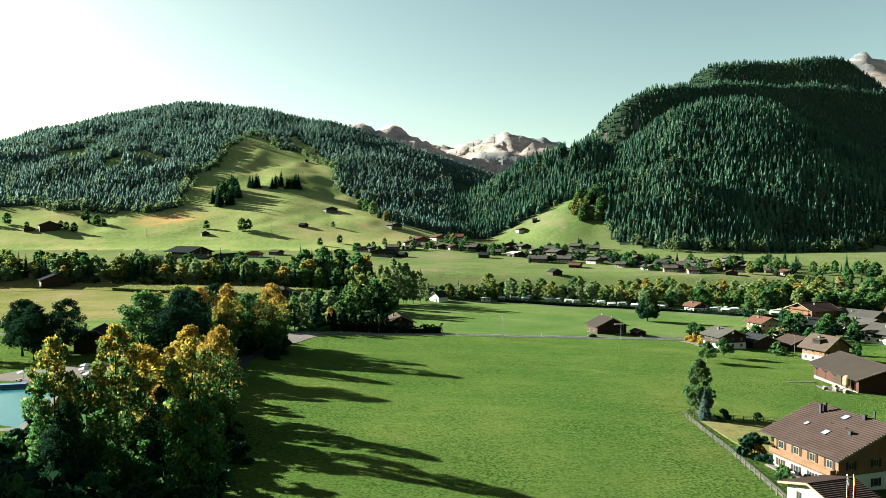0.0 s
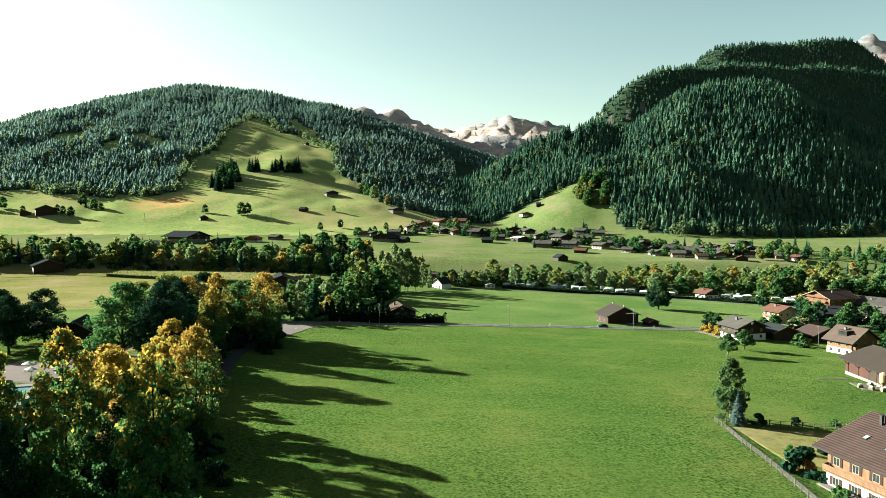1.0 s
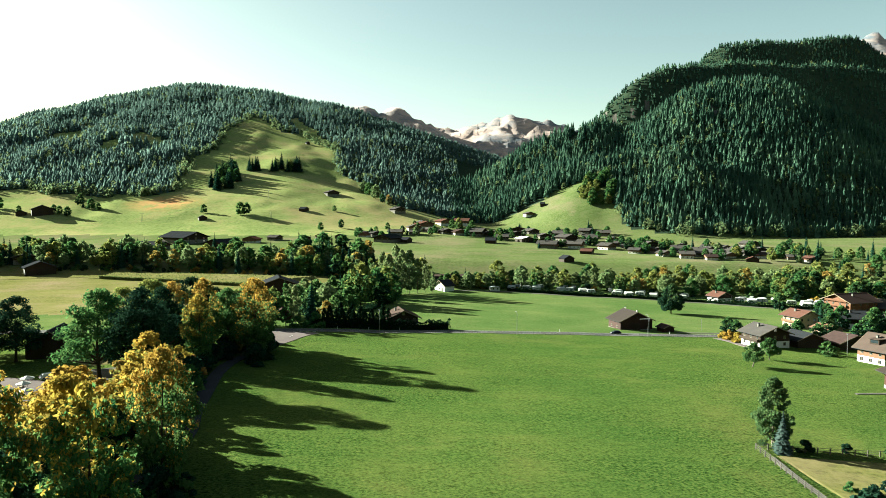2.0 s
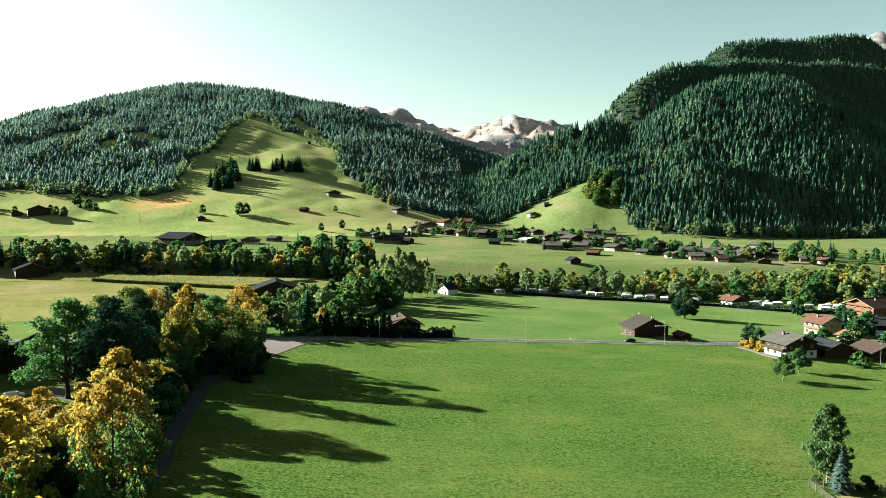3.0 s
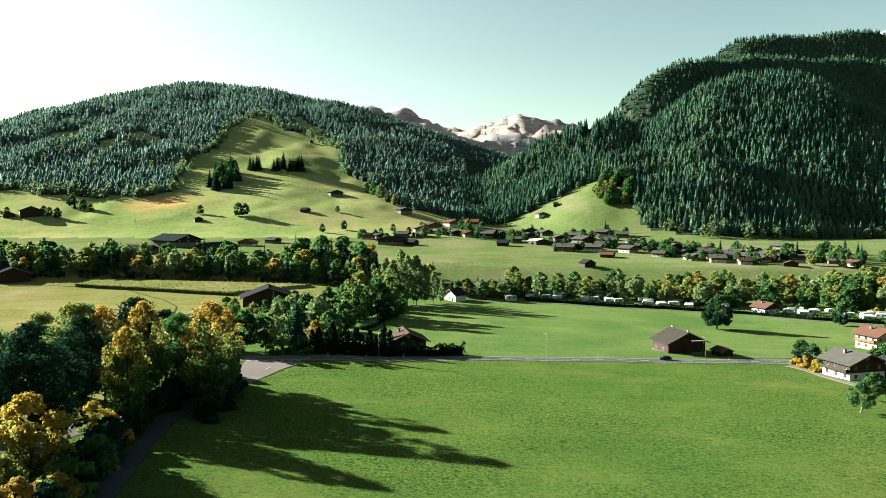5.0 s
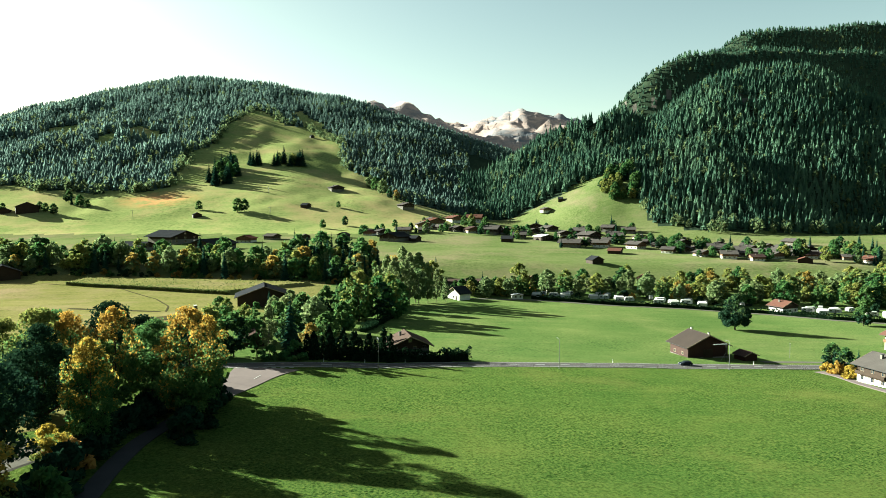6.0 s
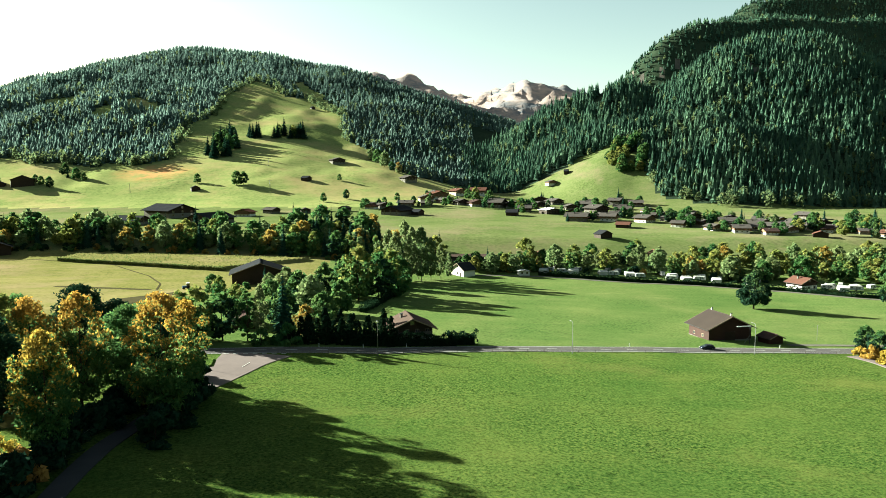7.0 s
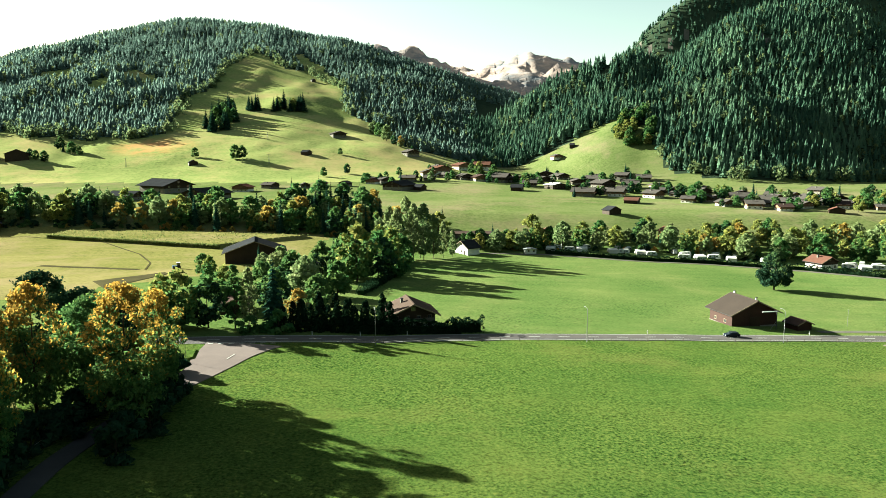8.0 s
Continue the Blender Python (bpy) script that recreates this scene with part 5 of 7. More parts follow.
# the large chalet by the garden fence
HX, HY, HT = 73.85, 107.5, 14.0
big = chalet("chalet", 20.0, 13.0, 6.6, 20, 1.5, PLASTER, TIMBER_WARM, TILE_BROWN, "large timber chalet with brown tiled roof, balconies and roof windows", HX, HY, HT, windows=(4, 4), storeys=2,
             balcony=("x-",), chimneys=0, courses=22, rail=TIMBER_WARM, shutters=TIMBER_RED, base_h=3.0, rows_on=("x-", "y-"), frame_mat=TRIM_WOOD)
tn = math.tan(radians(20))
for (x, y, w, h) in ((-6.0, 3.6, 0.9, 1.1), (-6.6, -0.8, 1.2, 1.4), (-1.6, 0.0, 1.2, 1.5)):
    skylight(big, x, y, 6.6 + 10 * tn - abs(x) * tn + 0.2, -radians(20), w, h)
for (x, y, w, h) in ((-2.3, 4.3, 0.4, 1.6), (-1.7, 3.9, 0.4, 1.6), (-0.7, -2.8, 0.5, 0.9), (-5.2, -4.2, 0.5, 0.7), (0.2, -3.8, 0.22, 1.5)):
    zc = 6.6 + 10 * tn - abs(x) * tn
    add_chimney(big, x, y, zc - 0.3, zc + h, METAL_DARK, w)
for y in (-2.5, 0.4):
    part("pipe_vent", rods(((-4.2, y, 6.6 + 10 * tn - 4.2 * tn), (-4.2, y, 6.6 + 10 * tn - 4.2 * tn + 0.5), 0.12)), METAL_DARK, big)
# its garage with the two flag poles
garage = chalet("garage", 9.0, 6.6, 2.7, 17, 0.9, None, PLASTER, TILE_BROWN, "low plastered garage with brown tiled roof beside the chalet", 60.0, 91.8, -77.0, windows=(2, 2), storeys=1, balcony=(), chimneys=0, courses=14, rows_on=("x-", "y-"))
for k, (x, y, ma, mb) in enumerate(((55.75, 82.0, WHITE_PAINT, RED_PAINT), (56.6, 82.0, YELLOW_PAINT, RED_PAINT))):
    fp = thing("flag_pole", x, y, None, 0, "tall white flag pole with a limp hanging flag", "flag pole", "flag poles")
    part("pole", rods(((0, 0, -0.5), (0, 0, 8.4), 0.045, 0.03)), WHITE_PAINT, fp)
    part("knob", rods(((0, 0, 8.4), (0, 0, 8.55), 0.09, 0.03)), METAL, fp)
    bm = bmesh.new()
    cols = 5
    prev = None
    for q in range(cols + 1):
        xo = 0.05 + 0.05 * q
        yo = 0.07 * math.sin(q * 2.1 + k)
        cur = [bm.verts.new((xo, yo, 8.2 - 0.05 * q)), bm.verts.new((xo, yo + 0.03, 7.1)), bm.verts.new((xo * 0.9, yo * 1.4, 5.7 - 0.08 * q))]
        if prev:
            for a in range(2):
                bm.faces.new((prev[a], cur[a], cur[a + 1], prev[a + 1])).material_index = a
        prev = cur
    fl = part("flag", bm, [ma, mb], fp, "limp two coloured cloth flag")
    sd = fl.modifiers.new("thick", "SOLIDIFY")
    sd.thickness = 0.02
# the big farm barn
barn = chalet("farm_barn", 18.0, 23.0, 4.6, 19, 1.6, None, TIMBER_BARN, SHEET_ROOF, "large red boarded farm barn with broad brown sheet roof", 137.5, 195.0, -3.0, windows=(0, 0), storeys=1, balcony=(), chimneys=0, z=2.2)
for k in range(5):
    y = -10 + 5 * k
    part("brace", rods(((-9.0, y, 2.6), (-10.4, y, 4.0), 0.09), ((-9.05, y, 0.0), (-9.05, y, 4.4), 0.11)), TIMBER_DARK, barn)
part("barn_door", boxes((-9.12, -8.98, -3.2, 0.8, 0.1, 3.4)), TIMBER_DARK, barn)
part("stone_foot", boxes((-9.18, -8.9, -11.4, 11.4, -2.0, 0.5)), STONE, barn)
silo = thing("feed_silo", 126.6, 187.4, None, 0, "tan plastic feed silo standing beside the barn", "silo")
bm = bmesh.new()
prof = [(0.15, 0.7), (0.95, 1.7), (1.0, 1.9), (1.0, 3.7), (0.85, 4.1), (0.3, 4.4)]
rings = [[bm.verts.new((r_ * math.cos(a * math.pi / 8), r_ * math.sin(a * math.pi / 8), z_)) for a in range(16)] for r_, z_ in prof]
for ra, rb in zip(rings, rings[1:]):
    for a in range(16):
        bm.faces.new((ra[a], ra[(a + 1) % 16], rb[(a + 1) % 16], rb[a]))
bm.faces.new(rings[-1])
bm.faces.new(rings[0][::-1])
part("tank", bm, SILO, silo)
for a in range(4):
    cx, cy = 0.9 * math.cos(a * math.pi / 2 + 0.7), 0.9 * math.sin(a * math.pi / 2 + 0.7)
    part("leg", rods(((cx, cy, -0.4), (cx, cy, 1.9), 0.06)), METAL, silo)
sheet("farm_yard", [(119, 185), (126, 181.5), (127.5, 194), (121, 195)], 0.14, GRAVEL, "pale gravel yard before the red barn", "yard", 10, 10)
sheet("farm_yard", [(114, 197), (126, 198.5), (126.2, 201), (114, 198.6)], 0.14, GRAVEL, "pale gravel apron before the red barn", "yard", 10, 6)
for k, (x, y, sx) in enumerate(((124.0, 183.6, 0.7), (122.0, 185.4, 0.6), (124.6, 186.4, 0.7), (120.4, 187.6, 0.5), (125.3, 190.6, 0.6))):
    pl = thing("pallet_stack", x, y, None, 25 * k, "small stack of pale wooden pallets and feed sacks", "pallets", "barn clutter")
    for q in range(4):
        part("board", boxes((-sx, sx, -0.6, 0.6, 0.05 + 0.2 * q, 0.17 + 0.2 * q)), TRIM_WOOD, pl)
    part("sack", boxes((-sx * 0.7, sx * 0.5, -0.4, 0.4, 0.78, 1.1)), CANVAS, pl)

# houses beyond it
chalet("chalet", 13.0, 10.5, 5.6, 22, 1.3, PLASTER, TIMBER_DARK, TILE_WEATHERED, "dark timber house with grey slate roof beside the lane", 135.7, 282.0, 12, windows=(3, 3), balcony=("x-",), chimneys=1, shutters=None, rows_on=("x-", "y-"))
chalet("shed", 12, 9, 3.6, 20, 1.0, None, TIMBER_DARK, TILE_GREY, "dark timber barn behind the grey roofed house", 151.5, 284, 12, windows=(0, 0), balcony=(), chimneys=0)
chalet("shed", 16, 9, 3.2, 18, 1.0, None, TIMBER_DARK, TILE_BROWN, "dark low timber barn in the hamlet", 168.5, 283, 14, windows=(0, 0), balcony=(), chimneys=0)
chalet("house", 11.5, 9.5, 6.2, 22, 1.4, PLASTER_CREAM, PLASTER_CREAM, TILE_RED, "cream plastered house with red tiled roof and balcony", 185.0, 342.0, 16, windows=(3, 3), balcony=("x-",), rail=TIMBER_WARM, chimneys=1, rows_on=("x-", "y-"), base_h=3.1)
chalet("annex", 9, 8, 3.4, 18, 0.8, None, PLASTER_CREAM, TILE_ORANGE, "low cream annex with orange tiled roof", 182.0, 316.0, 16, windows=(2, 2), storeys=1, balcony=(), chimneys=0, rows_on=("x-", "y-"))
apartments = chalet("apartment_house", 17.0, 19.0, 8.8, 22, 1.8, PLASTER_CREAM, TIMBER_CHALET, TILE_BROWN, "tall timber apartment house with stacked balconies and brown roof", 239.0, 386.0, 105, windows=(4, 4), storeys=3, balcony=("y+", "x-"), rail=TIMBER_CHALET, chimneys=2, rows_on=("y+", "x-", "y-"), base_h=3.0)
pale_house = chalet("house", 14.0, 9.4, 5.6, 30, 1.3, PLASTER, TIMBER_WARM, TILE_PALE, "timber house with pale shingle roof and dormer", 160.8, 250.8, 21, windows=(3, 3), balcony=("y-",), chimneys=1, rows_on=("x-", "y-"))
chalet("chalet", 16.0, 14.0, 5.0, 20, 1.5, PLASTER, TIMBER_DARK, TILE_WEATHERED, "broad dark house with grey slate roof", 236.0, 338.0, 18, windows=(4, 4), balcony=("y-",), chimneys=1)
chalet("chalet", 17.0, 16.0, 5.2, 20, 1.5, PLASTER, TIMBER_DARK, TILE_WEATHERED, "broad dark house with grey slate roof", 222.0, 296.0, 22, windows=(4, 4), balcony=("y-",), chimneys=1)
chalet("chalet", 12.0, 10.0, 5.4, 24, 1.3, PLASTER, TIMBER_DARK, TILE_GREY, "white gabled house with grey roof among trees", 209.0, 340.0, 70, windows=(2, 3), balcony=("y-",), chimneys=1, rows_on=("y-", "y+", "x-"))
chalet("chalet", 20.0, 22.0, 5.4, 18, 1.5, PLASTER, TIMBER_DARK, TILE_WEATHERED, "wide dark house with grey slate roof", 262.0, 378.0, 30, windows=(4, 5), balcony=("y-",), chimneys=1)
chalet("chalet", 13.0, 12.0, 5.4, 24, 1.3, PLASTER_CREAM, TIMBER_WARM, TILE_RED, "cream house with red tiled roof", 300.0, 395.0, 40, windows=(3, 3), balcony=("y-",), chimneys=1)
chalet("chalet", 13.0, 12.0, 5.4, 24, 1.3, PLASTER_CREAM, TIMBER_WARM, TILE_RED, "cream house with red tiled roof", 262.0, 412.0, 200, windows=(3, 3), balcony=("y-",), chimneys=1)

for zb in (5.9, 8.6):
    add_balcony(apartments, -6.8, 6.8, 9.5, 10.8, zb, TIMBER_CHALET, "y-")
# the pale house's dormer
dm = part("dormer", boxes((-5.4, -2.6, -1.6, 1.6, 6.4, 8.5)), TIMBER_DARK, pale_house)
part("dormer_roof", boxes((-5.9, -2.2, -1.9, 1.9, 8.52, 8.7)), TILE_PALE, dm)
part("pane", boxes((-5.44, -5.38, -1.3, 1.3, 7.3, 8.3)), GLASS, dm)
# the barn by the road, with its crane arm and the little shed
road_barn = chalet("field_barn", 15.4, 11.0, 4.4, 25, 1.1, None, TIMBER_RED, SHEET_ROOF, "dark red boarded field barn with brown sheet roof beside the road", 96.3, 323.6, 11, windows=(0, 0), balcony=(), chimneys=0)
for (y, w) in ((-2.2, 1.2), (2.6, 1.2)):
    add_window(road_barn, -7.7, y, 1.0, w, 1.1, "x-", TRIM_WOOD)
part("barn_door", boxes((-1.8, 1.8, -5.6, -5.48, 0.0, 3.0)), TIMBER_DARK, road_barn)
part("stone_foot", boxes((-7.78, 7.78, -5.58, 5.58, -2.0, 0.4)), STONE, road_barn)
add_chimney(road_barn, 0.3, 5.0, 7.6, 8.9, PLASTER, 0.5)
add_chimney(road_barn, 0.3, -5.2, 7.6, 8.8, PLASTER, 0.45)
chalet("shed", 5.2, 5.0, 1.9, 22, 0.5, None, TIMBER_RED, TILE_BROWN, "small red boarded shed beside the field barn", 109.6, 316.5, 16, windows=(0, 0), balcony=(), chimneys=0)
crane = thing("crane_arm", 101.5, 313.6, None, 8, "white swinging crane arm on a dark post", "crane")
part("post", rods(((0, 0, -0.4), (0, 0, 5.6), 0.12)), METAL_DARK, crane)
part("arm", boxes((-4.6, 0.3, -0.1, 0.1, 5.5, 5.75)), WHITE_PAINT, crane)
part("stay", rods(((-0.1, 0, 2.6), (-1.9, 0, 0.2), 0.05)), METAL, crane)

# the chalet behind the thujas
chalet("chalet", 12.0, 10.5, 4.6, 24, 1.3, PLASTER, TIMBER_DARK, TILE_PALE, "low dark timber chalet with pale roof behind a hedge", -5.6, 305.5, 12, windows=(2, 4), balcony=("y-",), rail=TIMBER_GREY, chimneys=1)
# the white hut at the river
chalet("hut", 10.5, 8.5, 3.8, 32, 0.8, None, PLASTER, TILE_GREY, "small white plastered hut with dark roof at the river", 20.5, 486.0, -52, windows=(1, 1), storeys=1, balcony=(), chimneys=0, rows_on=("y-",), door=True)
chalet("hut", 7.0, 5.0, 2.6, 14, 0.5, None, TIMBER_RED, TILE_RED, "small red wooden hut behind the camp", 56.0, 547.0, 12, windows=(1, 2), storeys=1, balcony=(), chimneys=0, rows_on=("y-",))
chalet("long_shed", 9.0, 26.0, 3.0, 12, 0.8, None, TIMBER_GREY, TILE_PALE, "long low grey shed with pale roof behind the trees", 27.0, 541.0, 90, windows=(0, 0), balcony=(), chimneys=0)
chalet("house", 8.0, 8.0, 6.4, 28, 0.9, PLASTER_ORANGE, PLASTER_ORANGE, TILE_ORANGE, "narrow bright orange house among the trees", 150.0, 541.0, 10, windows=(2, 2), balcony=("y-",), rail=TIMBER_WARM, chimneys=0)
chalet("hut", 7.0, 6.0, 5.4, 26, 0.7, None, TILE_RED, TILE_RED, "rose red gabled hut among the river trees", 74.0, 537.0, 10, windows=(1, 1), balcony=(), chimneys=0, rows_on=("y-",))
chalet("chalet", 11.0, 9.0, 4.0, 24, 1.1, PLASTER, TIMBER_DARK, TILE_RED, "camp house with red roof, dark gable and white walls", 196.0, 451.0, 20, windows=(2, 3), storeys=1, balcony=(), chimneys=1)
chalet("hut", 6.0, 4.0, 2.4, 10, 0.5, None, PLASTER, WHITE_PAINT, "small white camp kiosk with flat pale roof", 55.5, 490.0, 10, windows=(1, 2), storeys=1, balcony=(), chimneys=0, rows_on=("y-",))
# barns left of the lane
chalet("hay_barn", 26.0, 18.0, 5.8, 20, 1.4, None, TIMBER_DARK, TILE_GREY, "wide hay barn with low dark grey roof by the hay field", -82.0, 437.0, 14, windows=(0, 0), balcony=(), chimneys=0)
chalet("shed", 12.0, 12.0, 4.2, 32, 0.8, None, TIMBER_DARK, TILE_GREY, "dark gabled timber shed in the park", -102.0, 224.0, 10, windows=(0, 0), balcony=(), chimneys=0)
chalet("shed", 7.0, 9.0, 2.4, 20, 0.6, None, TIMBER_GREY, TILE_GREY, "low grey shed in the park", -86.0, 256.0, 10, windows=(0, 0), balcony=(), chimneys=0)
chalet("shed", 9.0, 9.0, 2.8, 22, 0.6, None, TIMBER_DARK, TILE_BROWN, "small dark shed behind the trees", -57.0, 318.0, 15, windows=(0, 0), balcony=(), chimneys=0)
chalet("shed", 10.0, 8.0, 2.8, 20, 0.6, None, TIMBER_DARK, TILE_GREY, "small dark shed behind the trees", -52.0, 408.0, 15, windows=(0, 0), balcony=(), chimneys=0)

# ---- the village and the farms: one model of each kind, then copies ----
MODELS = {
    "dark": chalet("village_house", 15, 12, 5.4, 22, 1.5, STONE, TIMBER_DARK, TILE_WEATHERED, "dark timber village house with grey roof", windows=(3, 4), z=0, trim=False, rows_on=("y-", "x-")),
    "grey": chalet("village_house", 15, 13, 4.4, 20, 1.5, STONE, TIMBER_WARM, TILE_WEATHERED, "low timber village house with broad grey roof", windows=(3, 4), z=0, trim=False, rows_on=("y-", "x-")),
    "light": chalet("village_house", 14, 11, 5.4, 22, 1.4, PLASTER, TIMBER_WARM, TILE_WEATHERED, "white and timber village house with grey roof", windows=(3, 4), rail=TIMBER_WARM, z=0, trim=False, rows_on=("y-", "x-")),
    "red": chalet("village_house", 15, 12, 5.4, 22, 1.5, PLASTER, TIMBER_WARM, TILE_RED, "village house with red tiled roof and warm timber", windows=(3, 4), z=0, trim=False, rows_on=("y-", "x-")),
    "brown": chalet("village_house", 15, 12, 5.2, 22, 1.5, PLASTER, TIMBER_WARM, TILE_BROWN, "warm timber village house with brown roof", windows=(3, 4), z=0, trim=False, rows_on=("y-", "x-")),
    "white": chalet("village_house", 15, 12, 4.6, 14, 0.9, None, TIMBER_DARK, WHITE_PAINT, "dark village hall with white metal roof", windows=(3, 5), balcony=(), z=0, trim=False, rows_on=("y-", "x-")),
    "barn": chalet("hay_barn", 15, 20, 4.6, 24, 1.4, STONE, TIMBER_DARK, TILE_GREY, "large dark timber barn with grey roof", windows=(0, 3), balcony=(), chimneys=0, z=0, trim=False, rows_on=("y-", "x-")),
    "redbarn": chalet("hay_barn", 15, 12, 4.2, 22, 0.9, None, TIMBER_DARK, TILE_RED, "dark timber barn with red roof on the pasture", windows=(0, 0), balcony=(), chimneys=0, z=0, trim=False, rows_on=("y-", "x-")),
    "shed": chalet("hay_shed", 15, 12, 5.2, 28, 1.0, None, TIMBER_DARK, TILE_GREY, "small dark timber hay shed on the pasture", windows=(0, 0), balcony=(), chimneys=0, z=0, trim=False, rows_on=("y-", "x-")),
}
VILLAGE_WEST = [(-59, 827, 11, "red"), (-47, 838, 14, "dark"), (-29, 772, 20, "barn"), (-9, 770, 10, "shed"), (-25, 1030, 18, "dark"), (-23, 862, 17, "grey"), (-1, 915, 17, "light"),
                (14, 940, 21, "red"), (42, 985, 19, "red"), (40, 892, 15, "dark"), (70, 1010, 22, "red"), (57, 881, 17, "brown"), (78, 870, 22, "dark"), (97, 876, 16, "light"),
                (105, 823, 15, "dark"), (86, 780, 13, "shed"), (146, 965, 18, "dark"), (159, 940, 17, "dark"), (128, 803, 17, "white")]
VILLAGE_MID = [(142, 738, 20, "grey"), (202, 930, 14, "light"), (185, 877, 18, "dark"), (180, 817, 19, "dark"), (173, 741, 17, "light"), (230, 920, 17, "dark"), (206, 809, 17, "dark"),
               (170, 683, 13, "redbarn"), (247, 896, 17, "dark"), (202, 725, 16, "light"), (233, 808, 13, "light"), (132, 606, 10, "shed"), (219, 686, 13, "light"), (251, 743, 16, "dark"),
               (249, 701, 12, "grey"), (238, 659, 12, "light")]
VILLAGE_EAST = [(272, 708, 15, "grey"), (252, 640, 15, "light"), (279, 673, 15, "dark"), (307, 715, 14, "grey"), (286, 653, 15, "dark"), (321, 716, 13, "grey"), (291, 640, 12, "light"),
                (365, 746, 15, "dark"), (338, 671, 15, "dark"), (334, 650, 12, "light"), (299, 609, 10, "redbarn"), (344, 626, 10, "grey"), (350, 607, 10, "red")]
VILLAGE_MORE = [(20, 905, 14, "dark"), (62, 905, 14, "grey"), (118, 860, 13, "grey"), (150, 790, 14, "dark"), (160, 850, 14, "dark"), (215, 850, 14, "grey"), (190, 775, 14, "dark"), (222, 770, 13, "grey"),
                (265, 770, 14, "dark"), (262, 690, 12, "dark"), (295, 690, 13, "light"), (310, 675, 13, "dark"), (350, 700, 13, "grey"), (325, 690, 13, "dark"), (-60, 850, 12, "grey"), (10, 965, 14, "light"), (170, 765, 13, "dark"), (240, 770, 13, "dark"), (228, 735, 12, "grey"), (236, 690, 11, "dark"), (268, 655, 11, "dark"), (283, 725, 13, "dark"), (300, 655, 11, "grey"), (318, 660, 12, "dark"), (322, 640, 11, "brown"), (268, 625, 11, "brown"), (0, 870, 13, "dark"), (82, 925, 14, "dark"), (100, 905, 13, "grey"), (130, 890, 13, "dark")]
FARMS = [(-244, 752, 28, "barn"), (-248, 678, 17, "barn"), (-182, 678, 22, "barn"), (-173, 751, 15, "red"), (-155, 782, 13, "dark"), (-84, 798, 10, "dark"), (-107, 797, 9, "light"), (-121, 781, 9, "dark"),
         (-133, 1118, 19, "dark"), (-157, 992, 11, "shed"), (-282, 936, 10, "shed"), (172, 1033, 14, "light"), (-231, 1500, 8, "shed"), (-500, 954, 24, "shed"), (194, 1040, 7, "shed"), (-291, 562, 20, "shed"), (-318, 590, 16, "dark"), (-524, 948, 11, "shed")]
rv = np.random.default_rng(17)
for rows, grp in ((VILLAGE_WEST, "houses of the village"), (VILLAGE_MID, "houses of the village"), (VILLAGE_EAST, "houses of the village"), (VILLAGE_MORE, "houses of the village"), (FARMS, "scattered farm buildings")):
    for x, y, w, kind_ in rows:
        turn = float(rv.choice([18, 60, 75, -20, 30])) + rv.uniform(-12, 12)
        c = copy_thing(MODELS[kind_], pose(x, y, ground_z(x, y) - 0.1, 0, 0, turn))
        k = w / 16.5
        c.scale = (1.14 * k, 1.14 * k, max(0.88 * k, 0.64))
        tagged(c, group=grp)
for m in MODELS.values():
    take_away(m)


# leafy trees and spruces among the village houses
village_rows = []
rt = np.random.default_rng(29)
for x, y, w, kind_ in VILLAGE_WEST + VILLAGE_MID + VILLAGE_EAST + VILLAGE_MORE:
    for _ in range(0 if kind_ in ("shed", "redbarn") else 2 if rt.uniform() < 0.6 else 1):
        a, d = rt.uniform(0, 6.28), rt.uniform(0.75, 1.15) * w
        k = int(rt.choice([0, 1, 2, 4, 6, 7], p=[0.3, 0.26, 0.08, 0.14, 0.12, 0.1]))
        model, base = (far_broad[k], 14) if k < 6 else (mid_spruce[k - 6], 16)
        village_rows.append((model, x + d * math.cos(a), y + d * math.sin(a), rt.uniform(6, 12) / base, rt.uniform(0, 360), rt.uniform(0.9, 1.2)))
grove("village_trees", "green and yellowing garden trees among the village houses", village_rows)
for model in (*big_turning, *big_green, *gold_small, *mid_broad, *far_broad, *mid_spruce, poplar, birch, thuja, *shrub, field_tree, apple, blue_spruce, gold_big, hornbeam, *front_maple):
    take_away(model)
# ---- things along the road, in the camp, the park and the garden ----
def street_lamp(x, y, turn):
    ob = thing("street_lamp", x, y, None, turn, "tall grey street lamp with a curved arm at the roadside", "lamp", "street lamps of the road")
    part("mast", rods(((0, 0, -0.5), (0, 0, 8.2), 0.10, 0.06)), METAL, ob)
    part("arm", rods(((0, 0, 8.2), (0, 0.25, 8.75), 0.05), ((0, 0.25, 8.75), (0, 1.0, 9.0), 0.045), ((0, 1.0, 9.0), (0, 1.7, 8.95), 0.04)), METAL, ob)
    part("lamp_head", boxes((-0.16, 0.16, 1.5, 2.2, 8.86, 9.0)), METAL, ob)
    part("base_plate", rods(((0, 0, -0.2), (0, 0, 0.5), 0.14)), METAL, ob)


